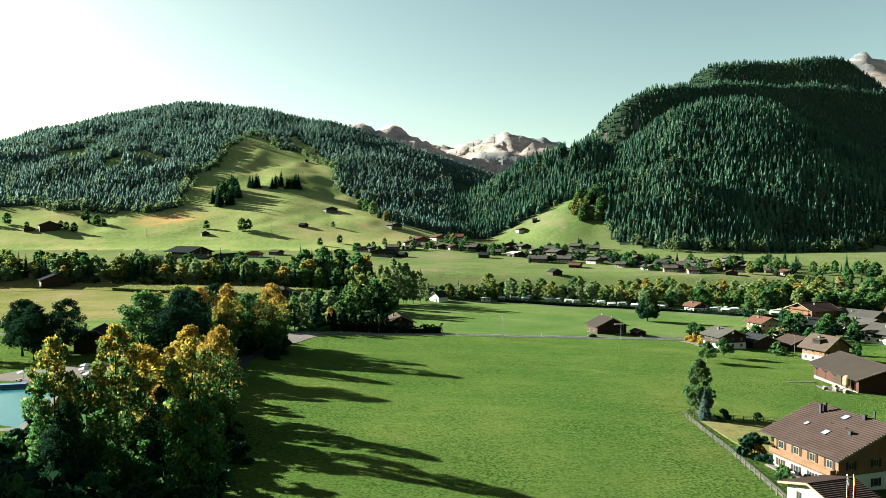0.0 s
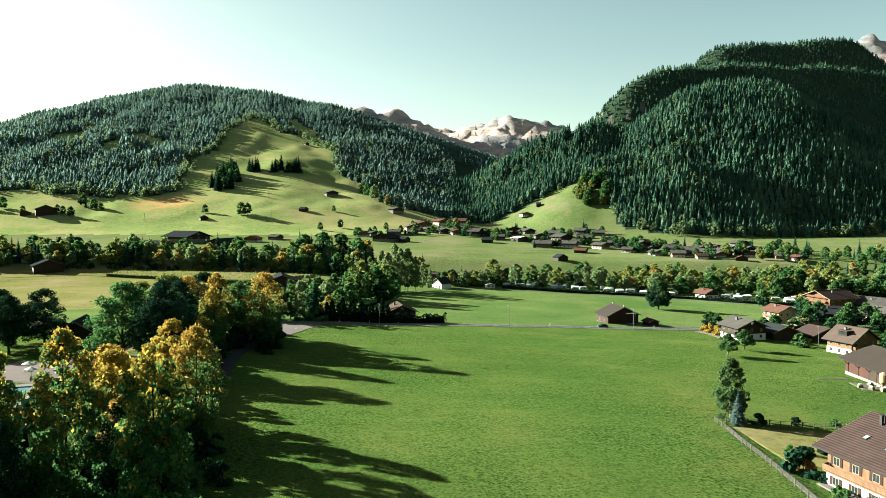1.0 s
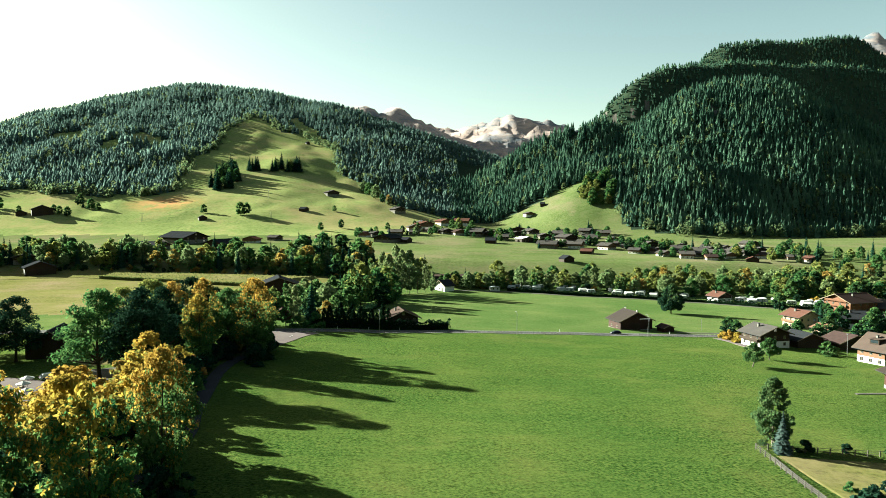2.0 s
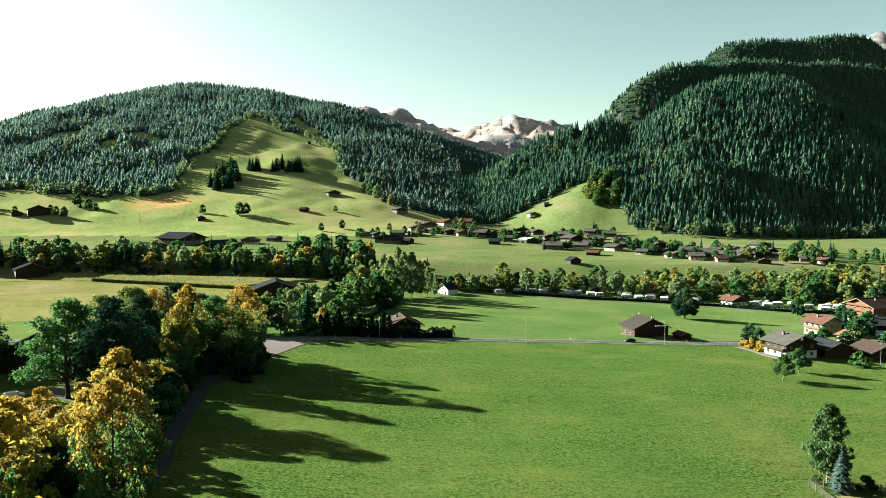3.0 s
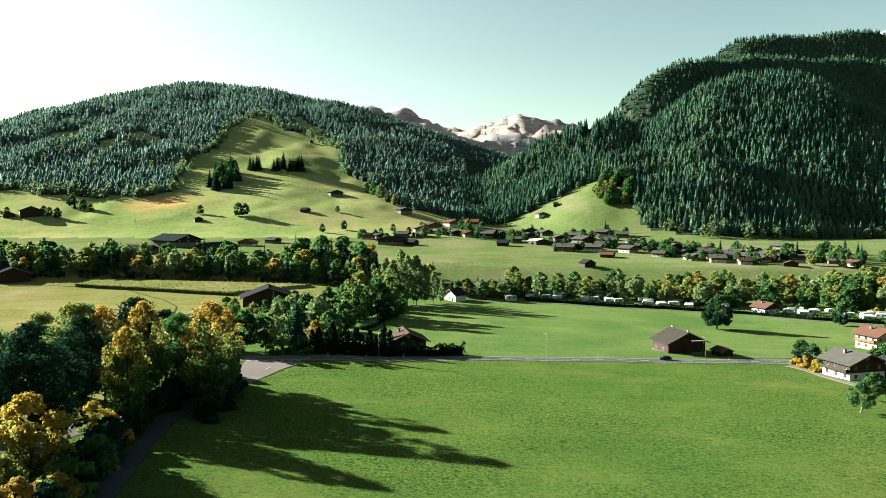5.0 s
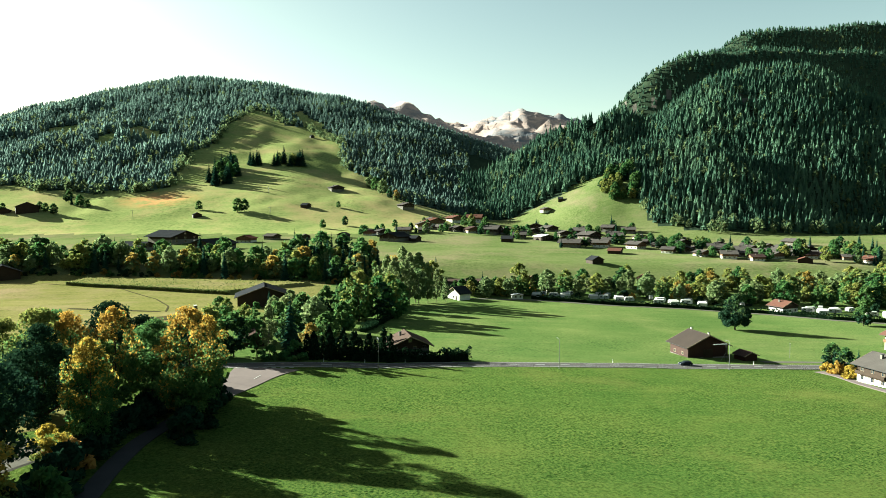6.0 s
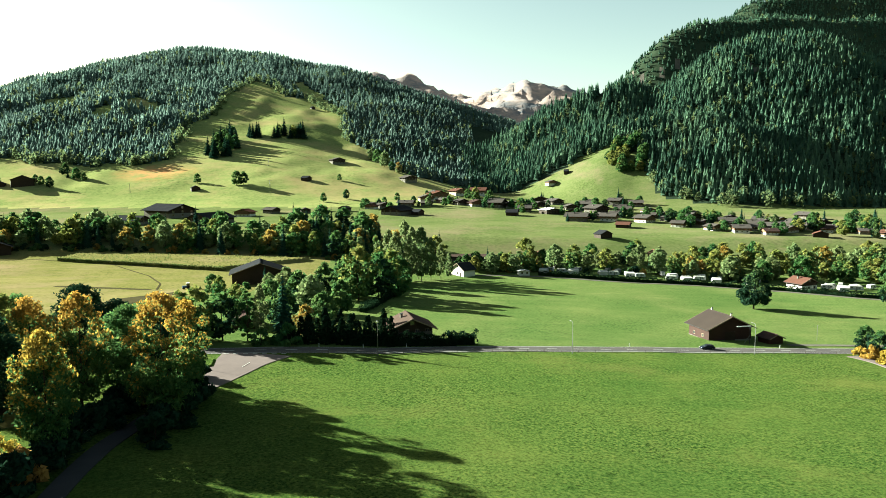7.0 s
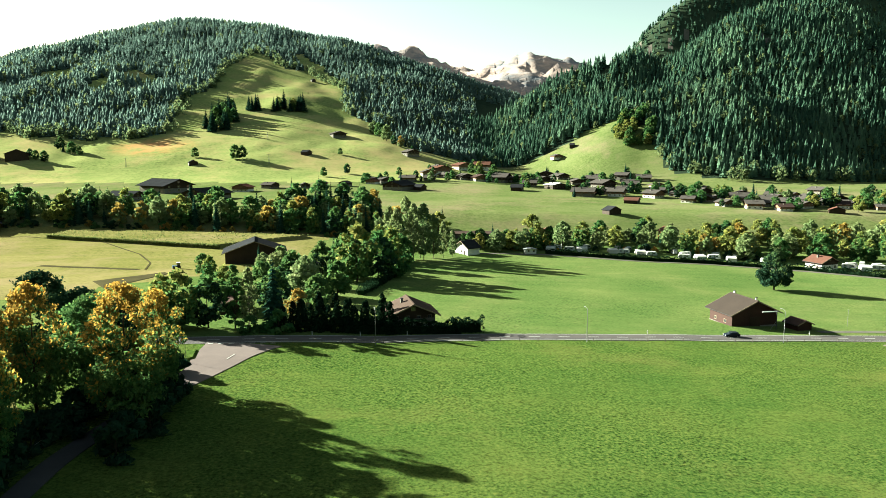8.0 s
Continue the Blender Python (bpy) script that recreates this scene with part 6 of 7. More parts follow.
for x, y, t in ((-13.3, 282.9, 10), (40.4, 291.3, 8), (95.2, 297.6, 6)):
    street_lamp(x, y, t)
pole = thing("street_lamp", 154.5, 261.0, None, 80, "tall grey street lamp beside the hamlet houses", "lamp", "street lamps of the road")
part("mast", rods(((0, 0, -0.5), (0, 0, 8.0), 0.10, 0.06)), METAL, pole)
part("lamp_head", boxes((-0.6, 0.6, -0.25, 0.25, 8.0, 8.16)), METAL, pole)
for x, y, h in ((128.1, 322.1, 5.0), (-52, 263.0, 4.6), (-54, 206, 3.6), (-55, 191, 3.4)):
    ps = thing("small_lamp_post", x, y, None, 0, "short slim metal post with a small lamp", "post")
    part("mast", rods(((0, 0, -0.4), (0, 0, h), 0.06, 0.05)), METAL, ps)
    part("lamp_head", rods(((0, 0, h), (0, 0, h + 0.16), 0.16, 0.22)), METAL, ps)

# white marker posts and a wire fence along the meadow side of the road
fence = thing("road_fence", 20, 288.5, None, 0, "low grey post and rail fence along the roadside meadow", "fence")
fx0, fy0, fz0 = 20, 288.5, ground_z(20, 288.5)
bpost = boxes((-0.06, 0.06, -0.06, 0.06, -0.4, 0.95))
post_me = bpy.data.meshes.new("post")
bpost.to_mesh(post_me)
bpost.free()
post_me.materials.append(TIMBER_GREY)
for k in range(33):
    x = -36 + 4.9 * k
    y = float(np.interp(x, [p[0] for p in ROAD_LINE], [p[1] for p in ROAD_LINE])) - 4.6
    ob = new("post", post_me)
    ob.parent = fence
    ob.location = (x - fx0, y - fy0, ground_z(x, y) - fz0)
    if k:
        z = ground_z(x, y) - fz0
        part("rail", rods(((lx - fx0, ly - fy0, lz + 0.75), (x - fx0, y - fy0, z + 0.75), 0.03, 0.03, 4)), METAL, fence)
    lx, ly, lz = x, y, ground_z(x, y) - fz0
for x in (-30, -18, -6, 60, 84, 108):
    y = float(np.interp(x, [p[0] for p in ROAD_LINE], [p[1] for p in ROAD_LINE])) + 4.2
    mk = thing("marker_post", x, y, None, 0, "white roadside marker post with dark band", "post", "marker posts")
    part("post", boxes((-0.07, 0.07, -0.05, 0.05, -0.3, 1.0)), WHITE_PAINT, mk)
    part("band", boxes((-0.075, 0.075, -0.055, 0.055, 0.72, 0.86)), METAL_DARK, mk)

# the garden fence of the big chalet: posts and rails
gf = thing("garden_fence", 61.8, 147.2, None, 0, "long grey timber garden fence of posts and rails", "fence")
gx0, gy0, gz0 = 61.8, 147.2, ground_z(61.8, 147.2)
gpost = boxes((-0.08, 0.08, -0.08, 0.08, -0.5, 1.15))
gpost_me = bpy.data.meshes.new("post")
gpost.to_mesh(gpost_me)
gpost.free()
gpost_me.materials.append(TIMBER_GREY)
for line in ([(61.8, 147.2), (55.4, 99.0), (52.0, 74.0)], [(61.8, 147.2), (81, 145.5), (92, 144.6)]):
    ln = np.array(line)
    s_ = np.concatenate([[0], np.cumsum(np.hypot(*np.diff(ln, axis=0).T))])
    prev = None
    for d_ in np.arange(0, s_[-1], 2.2):
        x, y = float(np.interp(d_, s_, ln[:, 0])), float(np.interp(d_, s_, ln[:, 1]))
        z = ground_z(x, y) - gz0
        ob = new("post", gpost_me)
        ob.parent = gf
        ob.location = (x - gx0, y - gy0, z)
        if prev is not None:
            for hh in (0.4, 0.75, 1.05):
                part("rail", rods(((prev[0], prev[1], prev[2] + hh), (x - gx0, y - gy0, z + hh), 0.04, 0.04, 4)), TIMBER_GREY, gf)
        prev = (x - gx0, y - gy0, z)
ribbon("garden_path", [(62.6, 144), (60.2, 128), (57.6, 108), (56.4, 98), (53.4, 76)], 0.9, 0.10, GRAVEL, "pale trodden strip along the garden fence", "path")
sheet("terrace", [(60.5, 112.5), (66.5, 114.5), (66.0, 104), (61.5, 102)], 0.14, PALE_ASPHALT, "paved terrace in front of the large chalet", "terrace", 10, 8)
sheet("driveway", [(60.5, 101.8), (66.0, 103.8), (70.0, 80.0), (59.0, 80.0)], 0.13, PALE_ASPHALT, "paved driveway beside the garage", "driveway", 10, 12)
sheet("garden_lawn", [(62.5, 145.5), (86, 143), (82, 120), (61.0, 116)], 0.10, HAYFIELD, "dry uneven garden lawn behind the fence", "lawn", 14, 14)


def car(name, x, y, turn, paint, label, group=""):
    """A small hatchback: body, cabin glass, four wheels with rims, lights."""
    ob = thing(name, x, y, None, turn, label, "car", group)
    bm = bmesh.new()
    prof = [(-2.05, 0.35), (-2.1, 0.75), (-1.95, 0.95), (-1.75, 1.0), (-1.45, 1.42), (0.35, 1.46), (1.0, 1.02), (1.85, 0.88), (2.1, 0.7), (2.08, 0.35)]
    rows = []
    for yy, sx in ((-0.86, 0.0), (-0.70, 1.0), (0.70, 1.0), (0.86, 0.0)):
        rows.append([bm.verts.new((px, yy if pz < 1.05 else yy * 0.82, pz)) for px, pz in prof])
    for a, b in zip(rows, rows[1:]):
        for i in range(len(prof) - 1):
            bm.faces.new((a[i], a[i + 1], b[i + 1], b[i]))
        bm.faces.new((a[-1], a[0], b[0], b[-1]))
    bm.faces.new(rows[0][::-1])
    bm.faces.new(rows[-1])
    body = part("body", bm, paint, ob)
    part("windscreen", boxes((0.42, 0.98, -0.55, 0.55, 1.04, 1.38)), GLASS, ob)
    part("side_window", boxes((-1.35, 0.35, -0.735, 0.735, 1.06, 1.36)), GLASS, ob)
    part("rear_window", boxes((-1.72, -1.45, -0.52, 0.52, 1.06, 1.34)), GLASS, ob)
    for sx in (-1.3, 1.3):
        for sy in (-0.78, 0.78):
            w = part("wheel", rods(((sx, sy - 0.1, 0.33), (sx, sy + 0.1, 0.33), 0.33, 0.33, 12)), RUBBER, ob)
            part("rim", rods(((sx, sy - 0.115, 0.33), (sx, sy + 0.115, 0.33), 0.2, 0.2, 10)), METAL, w)
    for sy in (-0.62, 0.62):
        part("headlight", boxes((2.03, 2.11, sy - 0.16, sy + 0.16, 0.66, 0.80)), WHITE_PAINT, ob)
        part("tail_light", boxes((-2.14, -2.06, sy - 0.14, sy + 0.14, 0.72, 0.88)), RED_PAINT, ob)
    return ob


car("car", 83.5, 303.0, 184, CAR_DARK, "small dark blue hatchback on the country road")
for k, (x, y, t, pm) in enumerate(((214, 372, 30, WHITE_PAINT), (219, 371, 40, METAL), (222, 300, 90, WHITE_PAINT), (205, 330, 20, BLUE_PAINT), (240, 425, 60, WHITE_PAINT), (247, 419, 70, METAL), (-86, 190, 40, WHITE_PAINT))):
    car("car", x, y, t, pm, "parked hatchback beside the hamlet houses", "parked cars")


def caravan(x, y, turn, long_=6.4, awning=False, label="white touring caravan with dark windows in the camp"):
    """A touring caravan: rounded body, stripe, windows, door, drawbar, wheels; some with an awning."""
    ob = thing("caravan", x, y, None, turn, label, "caravan", "caravans of the camp")
    h = long_ / 2
    prof = [(-h, 0.5), (-h - 0.05, 1.1), (-h + 0.2, 2.3), (-h + 0.5, 2.62), (h - 0.7, 2.66), (h - 0.25, 2.3), (h, 1.2), (h - 0.1, 0.5)]
    bm = bmesh.new()
    a = [bm.verts.new((px, -1.1, pz)) for px, pz in prof]
    b = [bm.verts.new((px, 1.1, pz)) for px, pz in prof]
    for i in range(len(prof)):
        j = (i + 1) % len(prof)
        bm.faces.new((a[i], a[j], b[j], b[i]))
    bm.faces.new(a[::-1])
    bm.faces.new(b)
    bmesh.ops.bevel(bm, geom=bm.edges[:], offset=0.06, segments=1, affect="EDGES")
    part("body", bm, CARAVAN_PAINT, ob)
    part("stripe", boxes((-h + 0.1, h - 0.15, -1.13, 1.13, 1.0, 1.16)), BLUE_PAINT, ob)
    for px in (-h * 0.62, h * 0.42):
        part("window", boxes((px - 0.55, px + 0.55, -1.14, 1.14, 1.4, 2.0)), GLASS, ob)
    part("door", boxes((-0.1, 0.55, -1.135, -1.05, 0.55, 2.3)), METAL, ob)
    part("drawbar", rods(((h - 0.1, -0.5, 0.5), (h + 1.1, 0, 0.48), 0.05), ((h - 0.1, 0.5, 0.5), (h + 1.1, 0, 0.48), 0.05)), METAL_DARK, ob)
    for sy in (-1.0, 1.0):
        part("wheel", rods(((0, sy - 0.1, 0.33), (0, sy + 0.1, 0.33), 0.33, 0.33, 12)), RUBBER, ob)
    if awning:
        bm = bmesh.new()
        vs = [bm.verts.new(p) for p in ((-h + 0.5, -1.12, 2.5), (h - 0.5, -1.12, 2.5), (h - 0.5, -3.4, 2.0), (-h + 0.5, -3.4, 2.0), (-h + 0.5, -1.12, 0), (h - 0.5, -1.12, 0), (h - 0.5, -3.4, 0), (-h + 0.5, -3.4, 0))]
        for f in ((0, 3, 2, 1), (0, 4, 7, 3), (3, 7, 6, 2), (2, 6, 5, 1)):
            bm.faces.new([vs[i] for i in f])
        part("awning", bm, CANVAS, ob, "pale canvas awning tent")
    return ob


CAMP = [(68, 495), (78, 494.5), (86, 495), (94, 492), (101, 494), (108, 489.5), (117, 489), (124, 485.5), (131, 486), (138, 480), (147, 480), (154, 478), (163, 475), (171, 470), (178, 468), (208, 446), (214, 443), (220, 440), (226, 436), (233, 433), (240, 426), (247, 424)]
rc = np.random.default_rng(23)
for k, (x, y) in enumerate(CAMP):
    if k % 5 == 3:
        continue
    x += rc.uniform(-2, 2)
    if k % 3 != 1:
        caravan(x + rc.uniform(2, 5), y + 8.5 + rc.uniform(-1, 2), 20 + rc.uniform(-40, 40), rc.uniform(5.0, 6.4))
    if k % 2:
        caravan(x + rc.uniform(-3, 1), y + 14.5 + rc.uniform(-1, 2), 60 + rc.uniform(-40, 40), rc.uniform(5.0, 6.2))
    caravan(x, y + 1.2 + rc.uniform(-0.5, 3.5), -12 + rc.uniform(-10, 10) - (14 if x > 190 else 0), rc.uniform(5.4, 7.0), k % 2 == 0)


def hedge(name, line, height, width, label, seed, mat=None, size=0.34, dense=110):
    """A clipped hedge: a core of twigs, and leaves all over its faces."""
    r = np.random.default_rng(seed)
    ln = np.array(line, float)
    s = np.concatenate([[0], np.cumsum(np.hypot(*np.diff(ln, axis=0).T))])
    root = thing(name, float(ln[0, 0]), float(ln[0, 1]), 0.0, 0, label, "hedge")
    n = int(s[-1] * dense)
    d = r.uniform(0, s[-1], n)
    x, y = np.interp(d, s, ln[:, 0]), np.interp(d, s, ln[:, 1])
    h = height * (1 + 0.3 * vnoise(d, d * 0, 2.3, seed) + 0.12 * vnoise(d, d * 0 + 9, 0.9, seed))
    side = r.integers(0, 3, n)
    off = np.where(side == 2, r.uniform(-1, 1, n), np.where(side == 0, -1.0, 1.0)) * width / 2 + r.normal(0, 0.22, n)
    z = np.where(side == 2, h, r.uniform(0, 1, n) * h) + r.normal(0, 0.08, n)
    t = np.gradient(ln, axis=0)
    ang = np.arctan2(np.interp(d, s, t[:, 1]), np.interp(d, s, t[:, 0]))
    c = np.stack([x - np.sin(ang) * off - ln[0, 0], y + np.cos(ang) * off - ln[0, 1], land(x, y) + z], -1)
    v, f = leaves_at(r, c, size, 0.2)
    raw("leaves", v, f, mat or HEDGE, root)
    q = np.arange(0, s[-1], 1.5)
    bm = bmesh.new()
    pts_ = [(float(np.interp(a, s, ln[:, 0])), float(np.interp(a, s, ln[:, 1]))) for a in q]
    for (ax, ay), (bx, by) in zip(pts_, pts_[1:]):
        az_ = math.atan2(by - ay, bx - ax)
        m = Matrix.Translation((ax - ln[0, 0], ay - ln[0, 1], ground_z(ax, ay))) @ Matrix.Rotation(az_, 4, "Z")
        box(bm, 0, math.hypot(bx - ax, by - ay), -width * 0.3, width * 0.3, -0.3, height * 0.62, 0, m)
    part("core", bm, HEDGE, root)
    return root


hedge("camp_hedge", [(64, 489.5), (103, 477), (147, 467), (185, 448), (208, 424), (236, 408), (258, 394)], 2.5, 1.6, "long clipped dark hedge in front of the camp", 3, dense=42, size=0.42)
hedge("garden_hedge", [(-22, 294.6), (-12, 295.6), (0, 297.0), (8, 297.9)], 3.0, 2.4, "dense dark hedge before the low chalet", 4)
hedge("garden_hedge", [(6.0, 299.6), (14.5, 300.6)], 4.2, 3.4, "rounded dark hedge beside the low chalet", 5)
hedge("field_hedge", [(-24, 352), (-19, 380), (-14, 410), (-10, 450)], 2.6, 3.4, "dark overgrown hedge between meadow and river trees", 6, dense=40, size=0.34)

# the maize field: rows of stalks, joined, beyond counting
def maize(corners, h, label, seed):
    r = np.random.default_rng(seed)
    p = np.array(corners, float)
    n = 9000
    u, v = r.uniform(0, 1, (n, 1)), r.uniform(0, 1, (n, 1))
    edge = r.uniform(0, 1, (n, 1)) < 0.85
    v = np.where(edge, v * 0.05, v)
    xy = (1 - u) * (1 - v) * p[0] + u * (1 - v) * p[1] + u * v * p[2] + (1 - u) * v * p[3]
    z = land(xy[:, 0], xy[:, 1]) + np.where(edge[:, 0], r.uniform(0.2, 1.0, n), r.uniform(0.8, 1.0, n)) * h
    vv, ff = leaves_at(r, np.concatenate([xy, z[:, None]], 1), 0.55, 0.1)
    tagged(raw("maize", vv, ff, CORN), label, "crop", kind="stuff")
    sheet("maize_stand", corners, h * 0.86, HAYFIELD, "ripe yellow green maize field with dark leafy edge", "field", 40, 20, h * 0.86)


maize([(-232, 531), (-116, 486), (-70, 528), (-236, 560)], 2.3, "maize leaves and tassels standing in rows", 8)
tr = thing("tractor", -108, 408, None, 30, "small blue tractor standing on the hay field", "tractor")
part("body", boxes((-1.6, 0.2, -0.5, 0.5, 0.6, 1.5)), BLUE_PAINT, tr)
part("cab", boxes((0.2, 1.5, -0.75, 0.75, 0.8, 2.6)), GLASS, tr)
part("cab_roof", boxes((0.1, 1.6, -0.8, 0.8, 2.6, 2.75)), WHITE_PAINT, tr)
for sx, rr_ in ((-1.1, 0.45), (0.9, 0.8)):
    for sy in (-0.9, 0.9):
        part("wheel", rods(((sx, sy - 0.2, rr_), (sx, sy + 0.2, rr_), rr_, rr_, 14)), RUBBER, tr)

# the open-air pool in the park
pool = thing("swimming_pool", -86, 138, ground_z(-86, 138) + 0.25, 14, "open air swimming pool with pale concrete rim and turquoise water", "pool")
part("basin", boxes((-11, 11, -17, 17, -1.6, -0.25)), POOL_TILE, pool)
part("water", boxes((-10.9, 10.9, -16.9, 16.9, -0.249, -0.05)), WATER, pool)
for b in ((-13, -11, -19, 19), (11, 13, -19, 19), (-11, 11, 17, 19), (-11, 11, -19, -17)):
    part("rim_slab", boxes((*b, -1.0, 0.12)), STONE, pool)
part("diving_block", boxes((-3, 3, 17.2, 19, 0.12, 0.9)), BLUE_PAINT, pool)
sheet("pool_terrace", [(-112, 172), (-74, 162), (-72, 184), (-104, 196)], 0.16, PALE_ASPHALT, "pale paved terrace beside the pool", "terrace", 16, 12)
for k, (x, y) in enumerate(((-88, 172), (-84, 176), (-92, 178), (-80, 170), (-96, 170), (-86, 181), (-79, 178))):
    um = thing("parasol", x, y, None, 20 * k, "closed pale canvas parasol and bench on the terrace", "parasol", "parasols of the pool")
    part("pole", rods(((0, 0, 0), (0, 0, 2.6), 0.04)), METAL, um)
    bm = bmesh.new()
    tip = bm.verts.new((0, 0, 2.75))
    rim_ = [bm.verts.new((1.5 * math.cos(a * math.pi / 4), 1.5 * math.sin(a * math.pi / 4), 2.2)) for a in range(8)]
    low_ = [bm.verts.new((1.5 * math.cos(a * math.pi / 4), 1.5 * math.sin(a * math.pi / 4), 2.08)) for a in range(8)]
    for a in range(8):
        bm.faces.new((tip, rim_[a], rim_[(a + 1) % 8]))
        bm.faces.new((rim_[a], low_[a], low_[(a + 1) % 8], rim_[(a + 1) % 8]))
    part("canopy", bm, CANVAS, um)
    part("bench", boxes((-0.9, 0.9, 1.0, 1.4, 0.35, 0.45), (-0.8, -0.7, 1.0, 1.4, 0, 0.35), (0.7, 0.8, 1.0, 1.4, 0, 0.35)), TRIM_WOOD, um)
# a wooden handrail where the lane passes the trees
hr = thing("handrail", -55.5, 214, None, 0, "grey metal handrail along the lane under the trees", "railing")
for k in range(9):
    y = -12 + 3 * k
    part("post", rods(((0.1 * k - 0.4, y, -0.4), (0.1 * k - 0.4, y, 1.05), 0.04)), METAL, hr)
    if k:
        for hh in (0.55, 1.05):
            part("rail", rods(((0.1 * (k - 1) - 0.4, y - 3, hh), (0.1 * k - 0.4, y, hh), 0.035)), METAL, hr)
# pylons of the little ski lift on the pasture
for k, (x, y) in enumerate(((-192, 938), (-220, 1054), (-205, 1275), (-282, 1262), (-357, 926))):
    py = thing("lift_pylon", x, y, None, 10, "grey steel lattice pylon on the hillside pasture", "pylon", "pylons of the hillside")
    part("mast", rods(((-0.8, 0, -1), (0, 0, 11), 0.16, 0.1), ((0.8, 0, -1), (0, 0, 11), 0.16, 0.1)), METAL, py)
    part("crossbar", rods(((-2.4, 0, 10.4), (2.4, 0, 10.4), 0.12)), METAL, py)

# ---- the woods of the hills ----
def stand(name, label, points, heights, widths, mat, seed, tiers=4, teeth=6):
    """One mesh of many conifers: stacked toothed skirts, each tree turned and sized for itself."""
    r = np.random.default_rng(seed)
    n = len(points)
    tv = []
    for k in range(tiers):
        lo, hi = 0.04 + 0.80 * k / tiers, 0.04 + 0.80 * k / tiers + (0.32 if k < tiers - 1 else 0.36)
        for i in range(teeth):
            a, da = 2 * math.pi * (i + 0.5 * (k % 2)) / teeth, 4.3 / teeth
            q = (1 - k / tiers) ** 0.7
            tv += [(0, 0, min(1.0, hi)), (q * math.cos(a - da), q * math.sin(a - da), lo), (q * math.cos(a + da), q * math.sin(a + da), lo)]
    tv = np.array(tv)
    tf = np.arange(len(tv)).reshape(-1, 3)
    a = r.uniform(0, 2 * np.pi, n)
    ca, sa = np.cos(a)[:, None], np.sin(a)[:, None]
    w, h = np.asarray(widths)[:, None], np.asarray(heights)[:, None]
    jit = 1 + 0.18 * r.normal(size=(n, len(tv)))
    x = points[:, 0:1] + (tv[:, 0] * ca - tv[:, 1] * sa) * w * jit + tv[:, 2] * h * r.normal(0, 0.015, (n, 1))
    y = points[:, 1:2] + (tv[:, 0] * sa + tv[:, 1] * ca) * w * jit
    z = points[:, 2:3] + (tv[:, 2] + 0.025 * r.normal(size=(n, len(tv)))) * h - 0.5
    v = np.stack([x, y, z], -1).reshape(-1, 3)
    f = (np.arange(n)[:, None, None] * len(tv) + tf[None]).reshape(-1, 3)
    return tagged(raw(name, v, f, mat), label, "forest", kind="stuff")


def round_stand(name, label, points, heights, mat, seed, per=34):
    """One mesh of many broadleaved trees far off: each a loose crown of leaf clumps on a stem."""
    r = np.random.default_rng(seed)
    n = len(points)
    h = np.repeat(heights, per)
    base = np.repeat(points, per, 0)
    f = r.uniform(0.12, 1.0, n * per)
    an = r.uniform(0, 2 * np.pi, n * per)
    rr = 0.34 * h * np.sin(np.pi * np.clip(0.15 + 0.85 * f, 0, 1)) ** 0.6 * np.sqrt(r.uniform(0.3, 1, n * per))
    c = base + np.stack([rr * np.cos(an), rr * np.sin(an), f * h * 0.95], -1)
    v, q = leaves_at(r, c, 1.9, 0.4)
    return tagged(raw(name, v, q, mat), label, "forest", kind="stuff")


def scatter(poly_box, spacing, seed, test, near):
    x0, x1, y0, y1 = poly_box
    r = np.random.default_rng(seed)
    gx, gy = np.meshgrid(np.arange(x0, x1, spacing), np.arange(y0, y1, spacing))
    x = gx.ravel() + r.uniform(-0.48, 0.48, gx.size) * spacing
    y = gy.ravel() + r.uniform(-0.48, 0.48, gx.size) * spacing
    k = test(x, y) & (np.degrees(np.arctan2(x, y)) > -40) & (np.degrees(np.arctan2(x, y)) < 44)
    x, y = x[k], y[k]
    z = land(x, y)
    # only slopes that rise out of the valley bear woods
    return np.stack([x, y, z], -1)


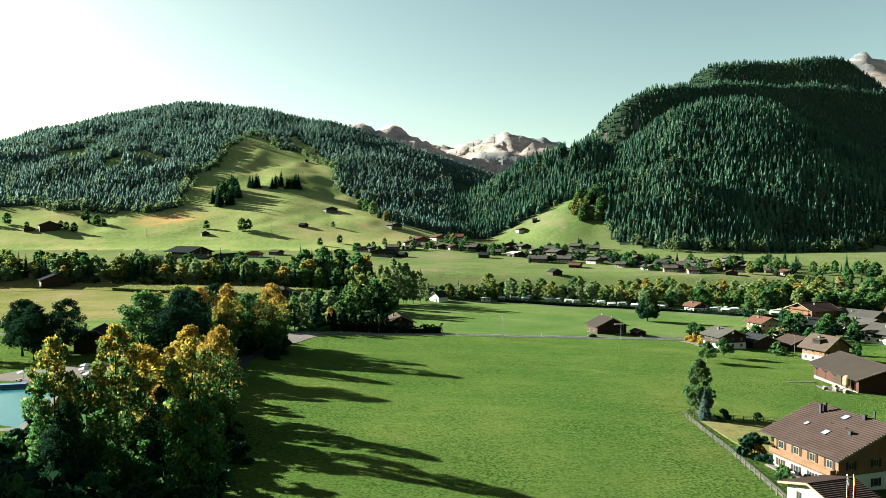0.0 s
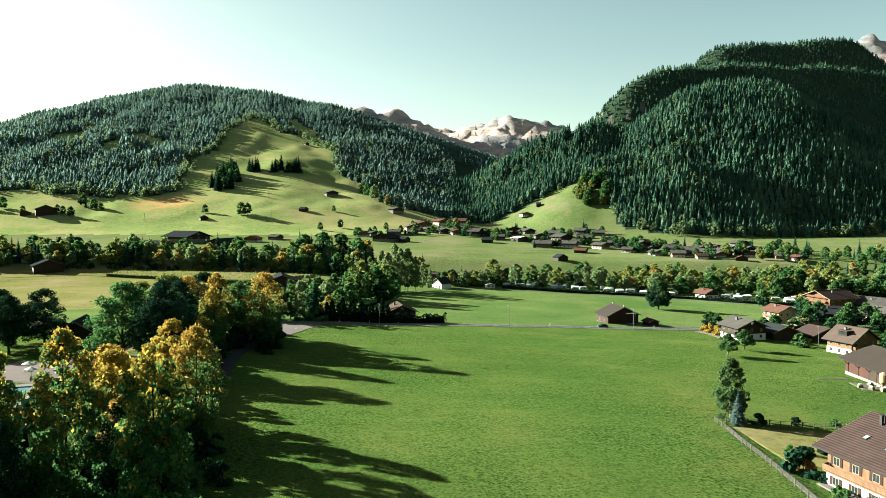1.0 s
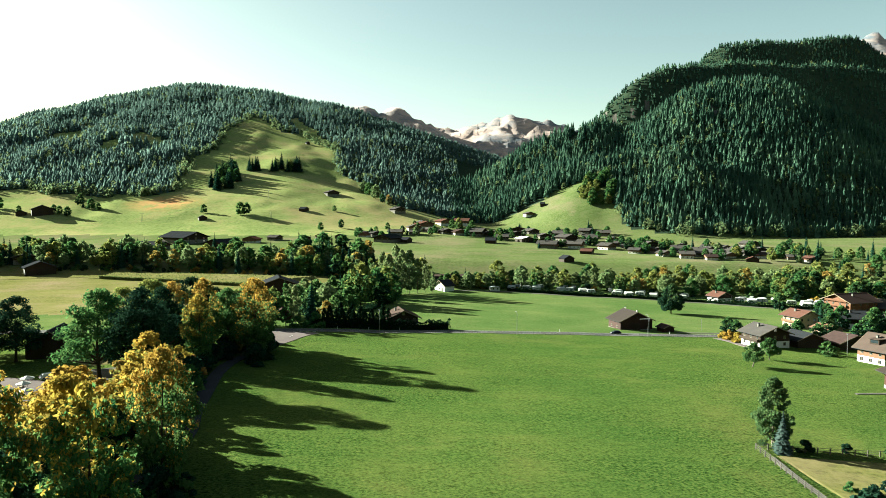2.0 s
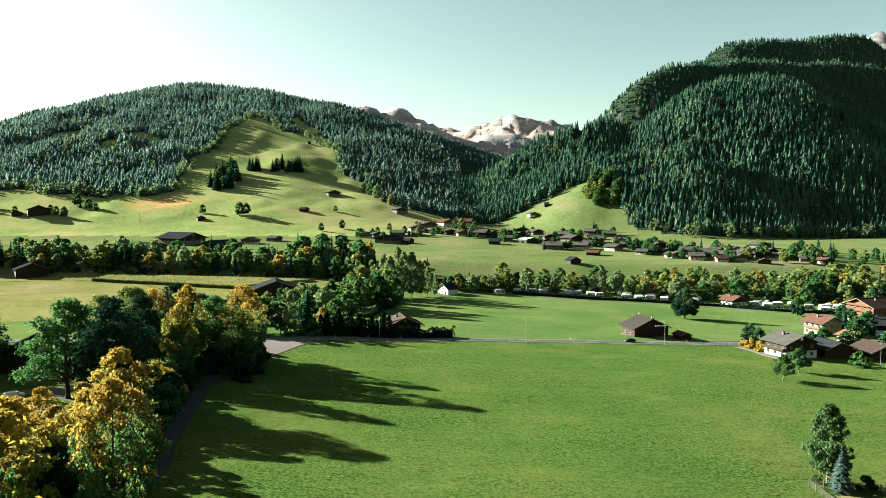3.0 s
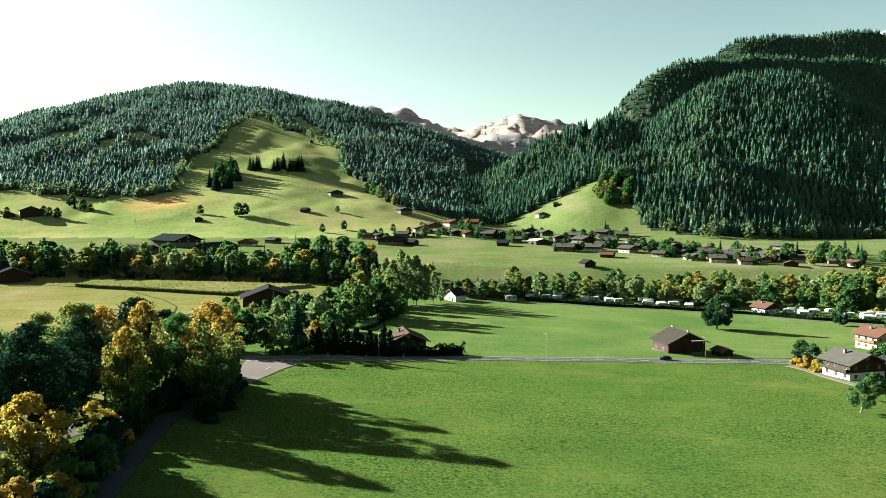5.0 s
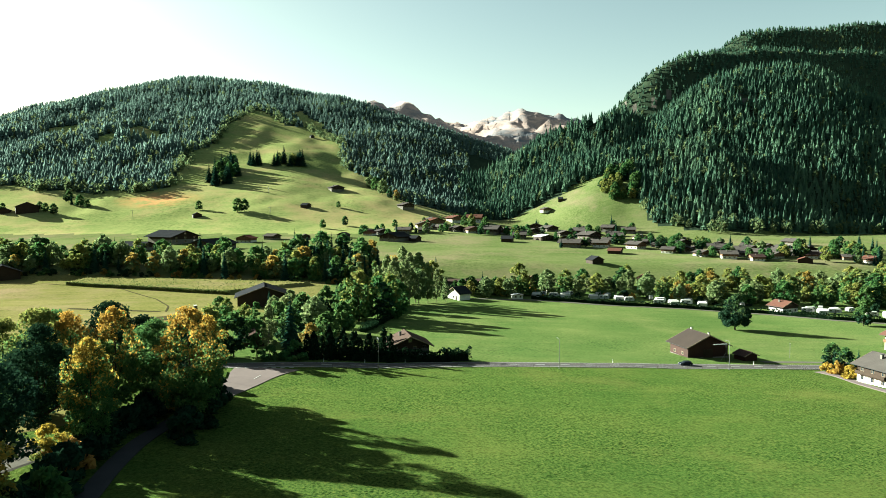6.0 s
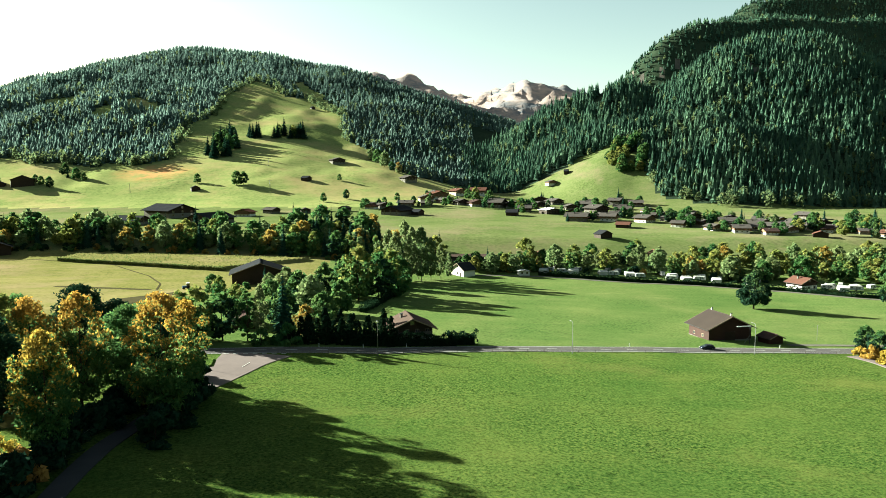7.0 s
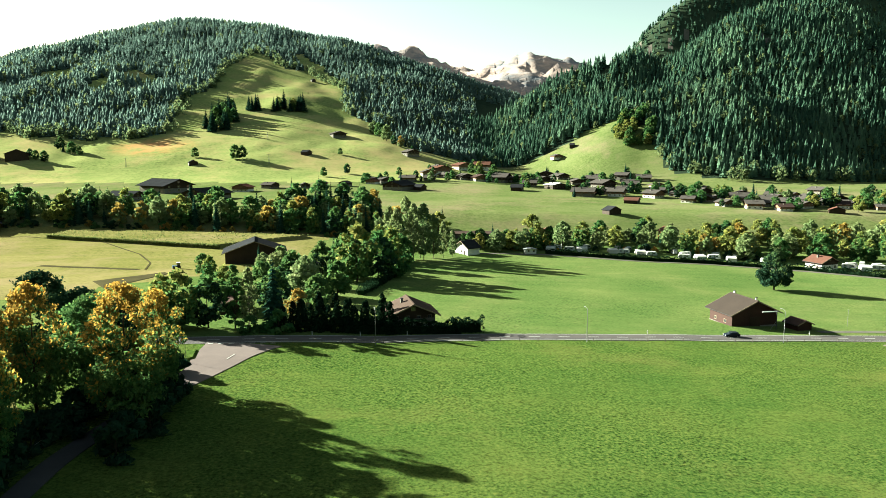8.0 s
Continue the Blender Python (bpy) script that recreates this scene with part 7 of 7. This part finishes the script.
def shaped(name, label, pts, seed, lo, hi, share, mat=None, tiers=4, teeth=6, slim=(0.24, 0.36)):
    r = np.random.default_rng(seed)
    size = 0.5 + 0.5 * vnoise(pts[:, 0], pts[:, 1], 60, seed)
    h = (lo + (hi - lo) * size) * r.uniform(0.6, 1.2, len(pts))
    soft = r.uniform(0, 1, len(pts)) < share
    if soft.any():
        round_stand(name + "_broadleaf", "scattered yellowing broadleaved trees among dark spruce woods", pts[soft], h[soft] * 0.72, LEAF_FAR, seed + 1)
    stand(name, label, pts[~soft], h[~soft], h[~soft] * r.uniform(*slim, (~soft).sum()), mat or NEEDLES_FAR, seed, tiers, teeth)


# leaf colours paled towards grey green as if seen through haze
LEAF_FAR = leaf("far_leaves", (0.05, 0.078, 0.042), (0.095, 0.125, 0.058), (0.17, 0.165, 0.07), 0.5)
right_front = scatter((20, 1100, 850, 1320), 6.5, 51, lambda x, y: wooded(x, y) & (x > 60) & ~rocky(x, y), 0)
gap = (vnoise(right_front[:, 0], right_front[:, 1], 26, 5) < -0.72) & (right_front[:, 2] > 120)
shaped("spruce_wood", "dense dark spruce wood on the steep bluff", right_front[~gap], 71, 14, 24, 0.10, None, 5, 7, (0.16, 0.25))
right_back = scatter((380, 1750, 1320, 2060), 9.6, 52, lambda x, y: wooded(x, y) & (x > 0.3 * y - 60) & ~rocky(x, y), 0)
shaped("spruce_wood", "dark spruce wood on the high plateau", right_back, 72, 9, 15, 0.05, None, 3, 5)
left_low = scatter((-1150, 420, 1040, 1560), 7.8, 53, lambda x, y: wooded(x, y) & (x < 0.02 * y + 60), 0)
shaped("spruce_wood", "spruce wood tinted blue green for haze on the long hillside", left_low, 73, 11, 19, 0.16, NEEDLES_HAZY, 4, 5)
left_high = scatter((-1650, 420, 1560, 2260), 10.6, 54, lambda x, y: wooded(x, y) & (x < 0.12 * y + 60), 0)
shaped("spruce_wood", "spruce wood tinted blue green for haze below the hill crest", left_high, 74, 11, 17, 0.06, NEEDLES_HAZY, 3, 5)
# the woods' margin against the pastures, mostly broadleaved
rim = np.array(EDGE_LEFT[2:21] + EDGE_RIGHT[4:13], float)
s = np.concatenate([[0], np.cumsum(np.hypot(*np.diff(rim, axis=0).T))])
r5 = np.random.default_rng(55)
t = r5.uniform(0, s[-1], 420)
ex, ey = np.interp(t, s, rim[:, 0]) + r5.normal(0, 6, 420), np.interp(t, s, rim[:, 1]) + r5.normal(3, 6, 420)
k = ~((ex > -60) & (ex < 280))
edge_pts = np.stack([ex[k], ey[k], land(ex[k], ey[k])], -1)
round_stand("wood_margin", "green and yellowing broadleaved trees along the wood's edge", edge_pts, r5.uniform(9, 18, k.sum()), LEAF_FAR, 56, 44)
